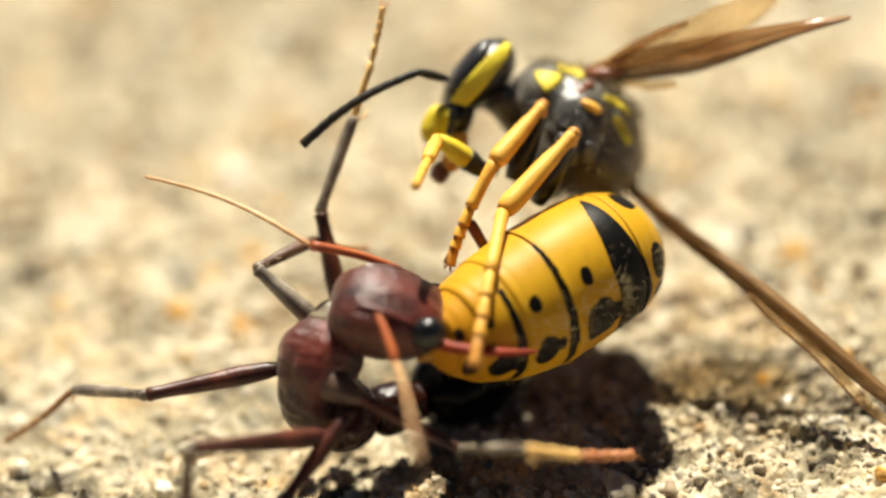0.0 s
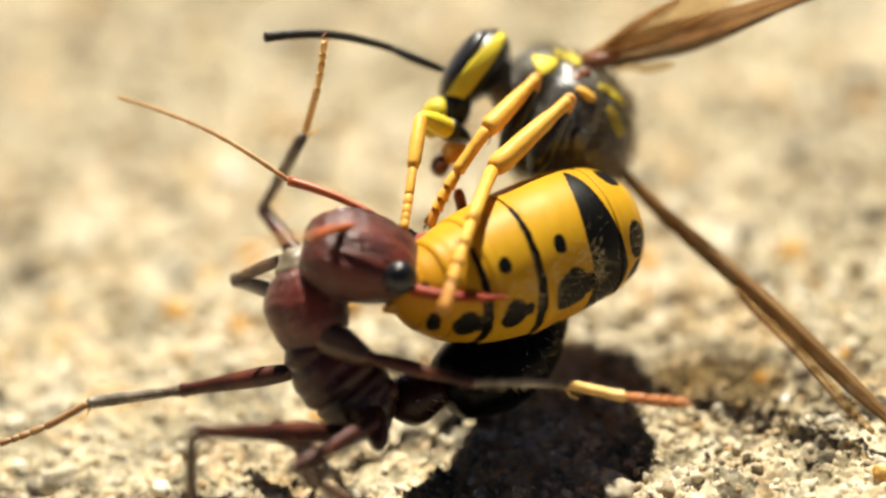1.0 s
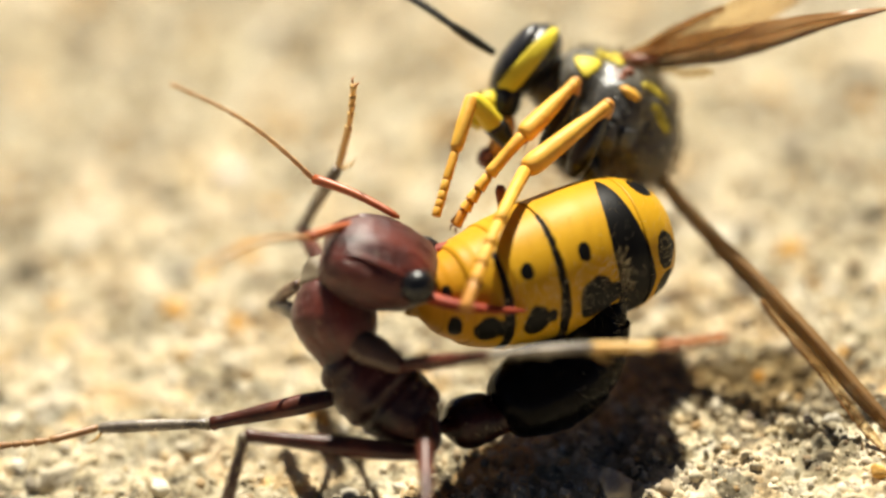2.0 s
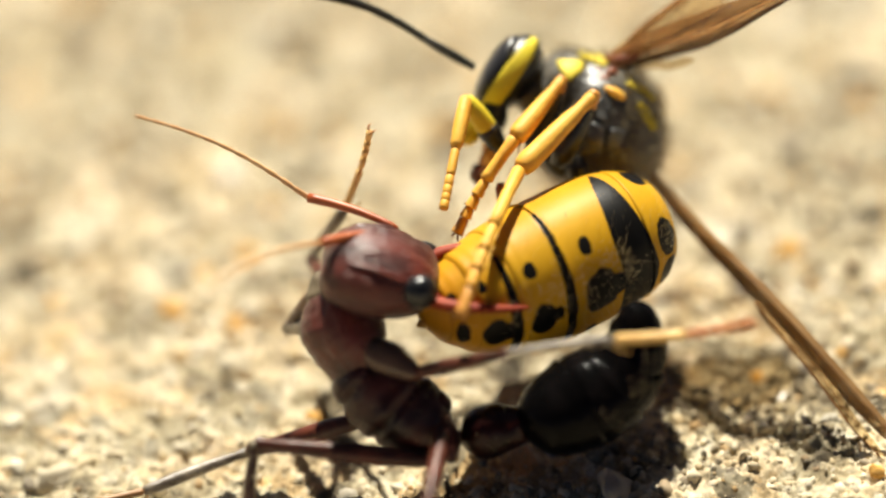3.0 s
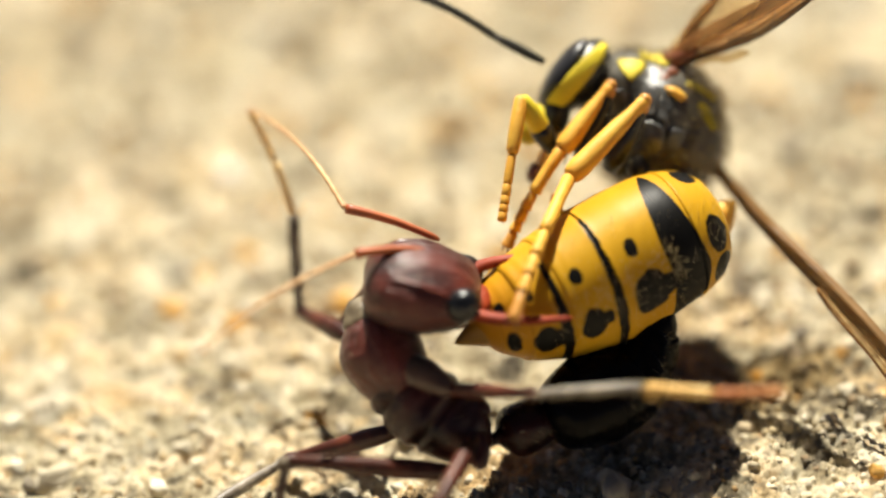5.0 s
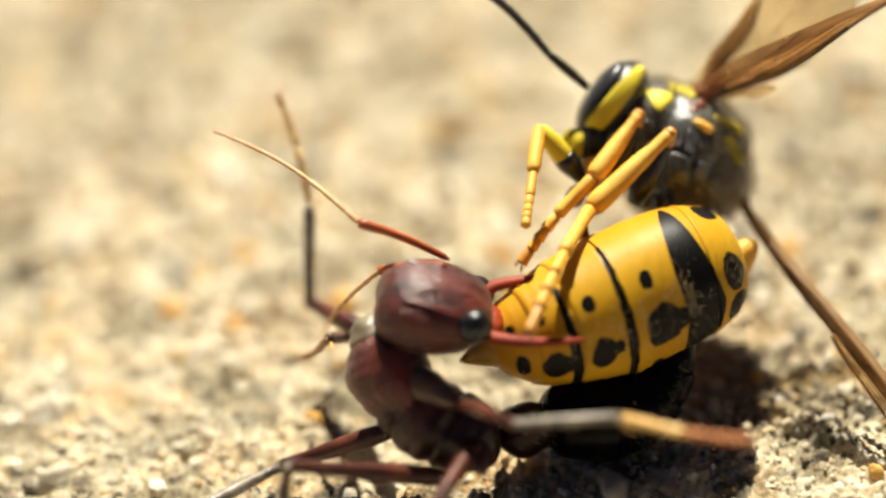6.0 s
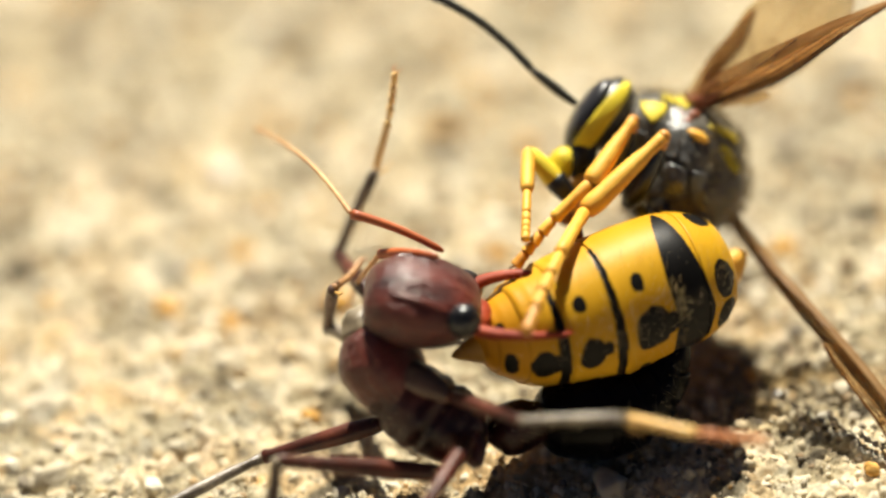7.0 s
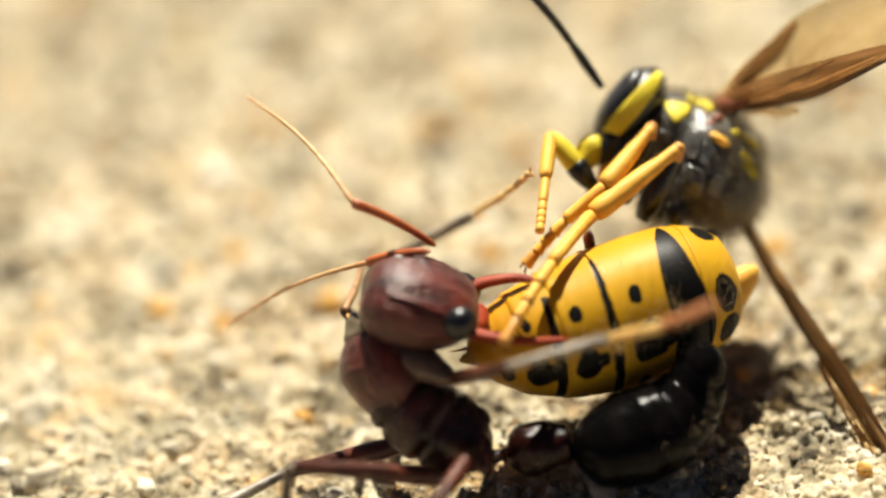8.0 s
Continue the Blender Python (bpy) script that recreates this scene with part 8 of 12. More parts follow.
    walk(PART["b_tarsus"], [
        (0, pose(-0.005404, -0.004318, 0.000949, 4.4, 36.8, -98.0)),
        (0.25, pose(-0.005408, -0.004187, 0.001207, 4.7, 44.5, -97.5)),
        (0.5, pose(-0.005408, -0.004070, 0.001330, 5.1, 48.6, -97.0)),
        (0.75, pose(-0.005319, -0.003964, 0.001245, 5.5, 45.5, -96.5)),
        (1, pose(-0.005152, -0.003841, 0.001147, 5.5, 42.0, -96.5)),
        (1.25, pose(-0.004967, -0.003259, 0.000651, 6.7, 27.7, -95.0)),
        (1.5, pose(-0.004831, -0.002746, -0.000094, 9.7, 9.0, -89.5)),
        (1.7, pose(-0.004677, -0.002840, -0.000080, 9.7, 9.0, -89.5)),
        (1.9, pose(-0.004496, -0.002927, -0.000064, 9.7, 9.1, -89.5)),
        (2.1, pose(-0.004272, -0.003022, -0.000046, 9.7, 9.1, -89.5)),
        (2.35, pose(-0.003995, -0.003148, -0.000024, 9.7, 7.2, -89.6)),
        (2.6, pose(-0.003764, -0.003291, -0.000006, 9.7, 5.7, -89.6)),
        (2.8, pose(-0.003681, -0.003404, 0.000002, 9.7, 5.3, -89.6)),
        (3, pose(-0.003608, -0.003601, 0.000005, 9.7, 5.3, -89.6)),
        (3.25, pose(-0.003349, -0.003797, 0.000027, 9.7, 9.1, -89.7)),
        (3.5, pose(-0.003115, -0.004004, 0.000048, 9.1, 9.4, -93.5)),
        (3.75, pose(-0.003082, -0.004135, 0.000051, 9.7, 9.1, -89.7)),
        (4, pose(-0.003048, -0.004192, 0.000053, 9.7, 9.1, -89.8)),
        (4.25, pose(-0.003043, -0.004225, 0.000053, 9.7, 9.1, -89.8)),
        (4.5, pose(-0.003013, -0.004324, 0.000057, 9.7, 9.2, -89.8)),
        (4.7, pose(-0.002891, -0.004369, 0.000065, 9.7, 9.1, -89.8)),
        (4.9, pose(-0.002853, -0.004415, 0.000070, 9.7, 9.2, -89.8)),
        (5.1, pose(-0.002807, -0.004448, 0.000074, 9.7, 9.2, -89.8)),
        (5.35, pose(-0.002774, -0.004498, 0.000078, 9.0, 9.5, -94.0)),
        (5.6, pose(-0.002748, -0.004553, 0.000080, 9.0, 9.5, -94.0)),
        (5.8, pose(-0.002736, -0.004574, 0.000081, 9.0, 9.5, -94.0)),
        (6, pose(-0.002693, -0.004442, 0.000082, 9.0, 9.4, -94.0)),
        (6.25, pose(-0.002732, -0.004646, 0.000078, 9.0, 9.4, -94.0)),
        (6.5, pose(-0.002801, -0.004654, 0.000072, 9.6, 9.1, -89.8)),
        (6.75, pose(-0.002823, -0.004582, 0.000070, 9.6, 9.1, -89.7)),
        (7, pose(-0.002835, -0.004477, 0.000068, 8.9, 9.4, -94.0)),
        (7.25, pose(-0.002865, -0.004499, 0.000066, 8.9, 9.4, -94.0)),
        (7.5, pose(-0.002869, -0.004526, 0.000064, 9.6, 9.1, -89.8)),
        (7.75, pose(-0.002682, -0.004599, 0.000082, 8.9, 9.4, -94.0)),
        (8, pose(-0.002376, -0.004703, 0.000110, 8.9, 9.5, -94.0)),
    ])
    walk(PART["c_femur"], [
        (0, pose(-0.000768, -0.001360, 0.003073, 18.7, 34.0, -135.7)),
        (0.25, pose(-0.000532, -0.001445, 0.002950, 23.6, 11.6, -129.1)),
        (0.5, pose(-0.000325, -0.001510, 0.002857, 23.6, 2.1, -130.6)),
        (0.75, pose(-0.000203, -0.001541, 0.002812, 23.6, -1.9, -132.3)),
        (1, pose(-0.000062, -0.001555, 0.002792, 23.7, -3.0, -134.5)),
        (1.25, pose(0.000447, -0.001475, 0.002907, 19.1, -4.2, -104.2)),
        (1.5, pose(0.000994, -0.001395, 0.003022, 16.9, 10.7, -79.6)),
        (1.7, pose(0.001165, -0.001576, 0.002762, 16.0, 9.9, -84.0)),
        (1.9, pose(0.001349, -0.001603, 0.002724, 15.4, 8.4, -87.1)),
        (2.1, pose(0.001552, -0.001615, 0.002706, 14.9, 7.7, -90.6)),
        (2.35, pose(0.001793, -0.001623, 0.002695, 14.3, 7.4, -94.7)),
        (2.6, pose(0.001968, -0.001636, 0.002676, 13.9, 7.0, -97.7)),
        (2.8, pose(0.002024, -0.001660, 0.002642, 13.8, 6.0, -98.5)),
        (3, pose(0.002031, -0.001752, 0.002510, 13.9, 2.1, -98.5)),
        (3.25, pose(0.002129, -0.001804, 0.002436, 13.8, 5.8, -99.7)),
        (3.5, pose(0.002256, -0.001843, 0.002379, 13.7, 10.5, -101.6)),
        (3.75, pose(0.002295, -0.001903, 0.002294, 13.5, 6.7, -102.9)),
        (4, pose(0.002336, -0.001940, 0.002242, 13.3, 2.9, -104.3)),
        (4.25, pose(0.002472, -0.001940, 0.002242, 13.4, -1.3, -104.5)),
        (4.5, pose(0.002667, -0.001940, 0.002242, 13.4, -3.9, -105.9)),
        (4.7, pose(0.002828, -0.001849, 0.002373, 13.6, 0.4, -108.9)),
        (4.9, pose(0.002860, -0.001857, 0.002362, 13.6, 0.3, -109.6)),
        (5.1, pose(0.002885, -0.001876, 0.002334, 13.6, -0.3, -110.3)),
        (5.35, pose(0.002909, -0.001907, 0.002290, 13.6, -1.3, -111.1)),
        (5.6, pose(0.002923, -0.001932, 0.002253, 13.6, -2.1, -111.8)),
        (5.8, pose(0.002930, -0.001941, 0.002242, 13.6, -2.4, -111.9)),
        (6, pose(0.002935, -0.001941, 0.002242, 13.6, -2.4, -111.9)),
        (6.25, pose(0.002873, -0.001900, 0.002300, 13.6, -0.7, -111.6)),
        (6.5, pose(0.002821, -0.001864, 0.002354, 13.6, 1.2, -111.9)),
        (6.75, pose(0.002849, -0.001873, 0.002342, 13.6, 1.5, -112.6)),
        (7, pose(0.002890, -0.001879, 0.002335, 13.6, 1.7, -113.5)),
        (7.25, pose(0.002936, -0.001878, 0.002338, 13.6, 2.1, -114.6)),
        (7.5, pose(0.002954, -0.001876, 0.002342, 13.5, 2.2, -115.1)),
        (7.75, pose(0.003099, -0.001909, 0.002296, 13.6, 0.6, -114.6)),
        (8, pose(0.003339, -0.001964, 0.002217, 13.6, -1.9, -113.7)),
    ])
    walk(PART["c_tibia"], [
        (0, pose(-0.002665, -0.003212, 0.001281, -5.1, -0.1, -74.1)),
        (0.25, pose(-0.002509, -0.003878, 0.002307, -2.4, 55.4, 0.0)),
        (0.5, pose(-0.002406, -0.003939, 0.002739, 30.9, 45.8, 41.4)),
        (0.75, pose(-0.002357, -0.003906, 0.002920, 20.7, 45.2, 27.6)),
        (1, pose(-0.002303, -0.003833, 0.002957, 8.2, 40.7, 10.5)),
        (1.25, pose(-0.000336, -0.004569, 0.003141, 7.2, 59.6, 8.3)),
        (1.5, pose(0.001564, -0.004488, 0.002429, -56.6, 49.5, -71.0)),
        (1.7, pose(0.001496, -0.004711, 0.002211, -59.5, 42.9, -75.0)),
        (1.9, pose(0.001507, -0.004765, 0.002258, -64.4, 44.8, -82.0)),
        (2.1, pose(0.001518, -0.004786, 0.002279, -70.7, 46.0, -91.0)),
        (2.35, pose(0.001532, -0.004785, 0.002283, -79.3, 46.8, -103.0)),
        (2.6, pose(0.001544, -0.004783, 0.002284, -86.3, 47.3, -112.5)),
        (2.8, pose(0.001554, -0.004807, 0.002305, -88.5, 48.1, -115.5)),
        (3, pose(0.001562, -0.004915, 0.002391, -90.0, 51.0, -117.5)),
        (3.25, pose(0.001593, -0.004942, 0.002112, -88.4, 42.1, -115.0)),
        (3.5, pose(0.001624, -0.004926, 0.001798, -87.6, 33.4, -113.5)),
        (3.75, pose(0.001585, -0.005001, 0.001921, -88.5, 36.7, -115.0)),
        (4, pose(0.001546, -0.005037, 0.002079, -90.1, 41.3, -117.5)),
        (4.25, pose(0.001669, -0.005037, 0.002313, -92.4, 48.3, -120.5)),
        (4.5, pose(0.001792, -0.005011, 0.002458, -93.9, 53.0, -122.5)),
        (4.7, pose(0.001793, -0.004876, 0.002350, -92.0, 49.2, -120.0)),
        (4.9, pose(0.001789, -0.004872, 0.002347, -91.7, 49.1, -119.5)),
        (5.1, pose(0.001775, -0.004877, 0.002351, -92.0, 49.3, -120.0)),
        (5.35, pose(0.001754, -0.004891, 0.002362, -92.0, 49.7, -120.0)),
        (5.6, pose(0.001738, -0.004903, 0.002371, -92.4, 50.1, -120.5)),
        (5.8, pose(0.001736, -0.004906, 0.002374, -92.4, 50.2, -120.5)),
        (6, pose(0.001740, -0.004906, 0.002374, -92.4, 50.2, -120.5)),
        (6.25, pose(0.001693, -0.004874, 0.002338, -92.1, 49.0, -120.0)),
        (6.5, pose(0.001628, -0.004832, 0.002285, -91.3, 47.5, -119.0)),
        (6.75, pose(0.001618, -0.004826, 0.002261, -91.0, 46.7, -118.5)),
        (7, pose(0.001617, -0.004813, 0.002240, -90.6, 46.1, -118.0)),
        (7.25, pose(0.001606, -0.004787, 0.002223, -90.6, 45.6, -118.0)),
        (7.5, pose(0.001598, -0.004772, 0.002218, -90.2, 45.4, -117.5)),
        (7.75, pose(0.001769, -0.004819, 0.002261, -90.6, 46.3, -118.0)),
        (8, pose(0.002053, -0.004893, 0.002324, -91.3, 47.6, -119.0)),
    ])
    walk(PART["c_tarsus"], [
        (0, pose(-0.001951, -0.005712, 0.001287, -16.9, 36.1, -53.0)),
        (0.25, pose(-0.001032, -0.003878, 0.000167, -24.4, 8.0, -62.6)),
        (0.5, pose(-0.001047, -0.002740, 0.000875, -24.0, 25.1, -56.1)),
        (0.75, pose(-0.000735, -0.003056, 0.001074, 0.9, 25.9, -8.0)),
        (1, pose(-0.000365, -0.003474, 0.001261, 0.9, 29.7, -8.0)),
        (1.25, pose(0.000965, -0.004379, 0.000898, -22.5, 19.7, -60.5)),
        (1.5, pose(0.002114, -0.006085, 0.000453, -28.7, 8.5, -86.5)),
        (1.7, pose(0.001989, -0.006551, 0.000441, -28.7, 8.5, -86.5)),
        (1.9, pose(0.001764, -0.006592, 0.000426, -28.9, 8.7, -88.0)),
        (2.1, pose(0.001487, -0.006592, 0.000409, -29.3, 9.0, -90.5)),
        (2.35, pose(0.001131, -0.006520, 0.000388, -29.7, 9.5, -93.5)),
        (2.6, pose(0.000870, -0.006412, 0.000373, -30.2, 9.8, -96.5)),
        (2.8, pose(0.000806, -0.006374, 0.000369, -30.4, 9.9, -97.5)),
        (3, pose(0.000806, -0.006365, 0.000370, -30.4, 10.0, -97.5)),
        (3.25, pose(0.000777, -0.006690, 0.000369, -30.8, 10.1, -100.0)),
        (3.5, pose(0.000758, -0.006918, 0.000368, -31.3, 10.3, -103.0)),
        (3.75, pose(0.000704, -0.006889, 0.000365, -31.0, 10.3, -101.5)),
        (4, pose(0.000645, -0.006769, 0.000362, -30.7, 10.2, -100.0)),
        (4.25, pose(0.000790, -0.006528, 0.000372, -30.7, 10.3, -100.0)),
        (4.5, pose(0.000951, -0.006331, 0.000382, -30.8, 10.3, -100.5)),
        (4.7, pose(0.000943, -0.006348, 0.000382, -30.8, 10.3, -100.5)),
        (4.9, pose(0.000950, -0.006354, 0.000382, -30.8, 10.3, -100.5)),
        (5.1, pose(0.000927, -0.006347, 0.000381, -30.7, 10.2, -100.0)),
        (5.35, pose(0.000913, -0.006347, 0.000379, -30.6, 10.2, -99.5)),
        (5.6, pose(0.000891, -0.006341, 0.000378, -30.5, 10.1, -99.0)),
        (5.8, pose(0.000891, -0.006341, 0.000378, -30.5, 10.1, -99.0)),
        (6, pose(0.000895, -0.006342, 0.000378, -30.5, 10.1, -99.0)),
        (6.25, pose(0.000840, -0.006351, 0.000374, -30.6, 10.2, -99.5)),
        (6.5, pose(0.000776, -0.006369, 0.000369, -30.5, 10.1, -99.0)),
        (6.75, pose(0.000768, -0.006392, 0.000368, -30.4, 10.1, -98.0)),
        (7, pose(0.000770, -0.006406, 0.000368, -30.3, 10.0, -97.5)),
        (7.25, pose(0.000751, -0.006394, 0.000367, -30.3, 10.0, -98.0)),
        (7.5, pose(0.000756, -0.006390, 0.000366, -30.5, 10.1, -99.0)),
        (7.75, pose(0.000926, -0.006404, 0.000380, -30.5, 10.1, -99.0)),
        (8, pose(0.001204, -0.006425, 0.000403, -30.5, 10.1, -99.0)),
    ])
    walk(PART["f_femur"], [
        (0, pose(-0.001596, 0.001854, 0.003657, 21.9, -34.7, 154.6)),
        (0.25, pose(-0.002063, 0.002149, 0.004079, 31.6, -12.1, 137.8)),
        (0.5, pose(-0.002336, 0.002327, 0.004333, 33.5, 4.7, 129.4)),
        (0.75, pose(-0.002241, 0.002328, 0.004333, 34.0, 6.7, 135.8)),
        (1, pose(-0.002148, 0.002328, 0.004333, 34.7, 9.0, 142.7)),
        (1.25, pose(-0.002222, 0.002250, 0.004220, 33.8, 15.5, 137.5)),
        (1.5, pose(-0.002295, 0.002118, 0.004032, 30.7, 20.0, 127.7)),
        (1.7, pose(-0.002121, 0.002027, 0.003901, 28.1, 20.3, 120.8)),
        (1.9, pose(-0.001933, 0.002003, 0.003866, 27.8, 21.4, 119.8)),
        (2.1, pose(-0.001724, 0.001991, 0.003849, 27.9, 22.3, 120.1)),
        (2.35, pose(-0.001479, 0.001983, 0.003836, 28.5, 23.5, 121.6)),
        (2.6, pose(-0.001300, 0.001969, 0.003814, 29.2, 25.2, 123.5)),
        (2.8, pose(-0.001243, 0.001943, 0.003778, 29.7, 27.1, 124.6)),
        (3, pose(-0.001398, 0.001850, 0.003644, 28.3, 31.9, 121.5)),
        (3.25, pose(-0.001079, 0.001896, 0.003711, 28.3, 31.9, 121.5)),
        (3.5, pose(-0.000761, 0.001943, 0.003778, 28.3, 31.9, 121.5)),
        (3.75, pose(-0.000761, 0.001941, 0.003774, 28.3, 31.9, 121.5)),
        (4, pose(-0.000761, 0.001938, 0.003771, 28.3, 31.9, 121.5)),
        (4.25, pose(-0.000590, 0.001938, 0.003771, 28.3, 31.9, 121.5)),
        (4.5, pose(-0.000259, 0.001938, 0.003771, 28.3, 31.9, 121.5)),
        (4.7, pose(0.000069, 0.001938, 0.003771, 28.3, 31.9, 121.5)),
        (4.9, pose(0.000131, 0.001906, 0.003724, 28.3, 31.9, 121.5)),
        (5.1, pose(0.000179, 0.001826, 0.003610, 28.3, 31.9, 121.5)),
        (5.35, pose(0.000221, 0.001701, 0.003431, 28.3, 31.9, 121.5)),
        (5.6, pose(0.000246, 0.001597, 0.003282, 19.6, 30.5, 105.6)),
        (5.8, pose(0.000255, 0.001564, 0.003236, 18.9, 31.8, 104.2)),
        (6, pose(0.000260, 0.001564, 0.003236, 19.9, 29.7, 106.0)),
        (6.25, pose(0.000197, 0.001606, 0.003295, 20.3, 30.5, 106.8)),
        (6.5, pose(0.000145, 0.001644, 0.003350, 21.2, 31.1, 108.6)),
        (6.75, pose(0.000174, 0.001589, 0.003271, 25.4, 25.6, 117.1)),
        (7, pose(0.000217, 0.001538, 0.003196, 29.0, 19.0, 126.1)),
        (7.25, pose(0.000184, 0.001589, 0.003266, 29.6, 19.0, 127.7)),
        (7.5, pose(0.000123, 0.001642, 0.003337, 29.2, 20.6, 126.6)),
        (7.75, pose(0.000301, 0.001644, 0.003340, 26.1, 23.9, 118.6)),
        (8, pose(0.000597, 0.001645, 0.003344, 20.3, 27.8, 105.5)),
    ])
    walk(PART["f_tibia"], [
        (0, pose(-0.003526, 0.002771, 0.005138, -12.8, 4.5, 45.8)),
        (0.25, pose(-0.003947, 0.003856, 0.004623, -10.7, -26.0, -14.1)),
        (0.5, pose(-0.003981, 0.004329, 0.004118, -10.2, -28.8, -15.2)),
        (0.75, pose(-0.004092, 0.004127, 0.004028, -4.0, -35.4, -27.8)),
        (1, pose(-0.004191, 0.003885, 0.003926, 1.6, -38.9, -37.4)),
        (1.25, pose(-0.004069, 0.003943, 0.003527, 1.5, -42.4, -37.4)),
        (1.5, pose(-0.003790, 0.004051, 0.003144, 4.8, -45.7, -42.2)),
        (1.7, pose(-0.003369, 0.004121, 0.002997, 14.0, -43.1, -55.2)),
        (1.9, pose(-0.003137, 0.004103, 0.002919, 16.3, -44.6, -58.5)),
        (2.1, pose(-0.002933, 0.004072, 0.002863, 18.2, -46.3, -61.3)),
        (2.35, pose(-0.002729, 0.004013, 0.002799, 19.7, -48.6, -63.4)),
        (2.6, pose(-0.002597, 0.003932, 0.002708, 19.3, -51.0, -62.8)),
        (2.8, pose(-0.002557, 0.003850, 0.002595, 16.6, -52.9, -59.3)),
        (3, pose(-0.002552, 0.003731, 0.002269, 11.0, -56.1, -52.4)),
        (3.25, pose(-0.002232, 0.003778, 0.002337, 11.0, -56.1, -52.4)),
        (3.5, pose(-0.001914, 0.003825, 0.002404, 11.0, -56.1, -52.4)),
        (3.75, pose(-0.001914, 0.003823, 0.002400, 11.0, -56.1, -52.4)),
        (4, pose(-0.001914, 0.003820, 0.002397, 11.0, -56.1, -52.4)),
        (4.25, pose(-0.001743, 0.003820, 0.002397, 11.0, -56.1, -52.4)),
        (4.5, pose(-0.001412, 0.003820, 0.002397, 11.0, -56.1, -52.4)),
        (4.7, pose(-0.001084, 0.003820, 0.002397, 11.0, -56.1, -52.4)),
        (4.9, pose(-0.001022, 0.003788, 0.002350, 11.0, -56.1, -52.4)),
        (5.1, pose(-0.000974, 0.003708, 0.002236, 11.0, -56.1, -52.4)),
        (5.35, pose(-0.000932, 0.003583, 0.002057, 11.0, -56.1, -52.4)),
        (5.6, pose(-0.000356, 0.003756, 0.001964, 50.5, -27.6, -116.1)),
        (5.8, pose(-0.000286, 0.003706, 0.001864, 49.5, -27.9, -113.8)),
        (6, pose(-0.000364, 0.003734, 0.001947, 51.1, -31.1, -117.1)),
        (6.25, pose(-0.000451, 0.003752, 0.001977, 51.7, -33.7, -118.2)),
        (6.5, pose(-0.000564, 0.003754, 0.002006, 50.8, -37.3, -116.5)),
        (6.75, pose(-0.000895, 0.003676, 0.002148, 41.5, -52.6, -102.7)),
        (7, pose(-0.001231, 0.003525, 0.002351, 20.4, -64.2, -77.6)),
        (7.25, pose(-0.001321, 0.003535, 0.002421, 9.6, -63.2, -65.7)),
        (7.5, pose(-0.001326, 0.003597, 0.002420, 4.8, -62.3, -60.4)),
        (7.75, pose(-0.000837, 0.003731, 0.002287, 23.7, -57.9, -81.9)),
        (8, pose(-0.000018, 0.003860, 0.002130, 43.1, -47.1, -106.0)),
    ])
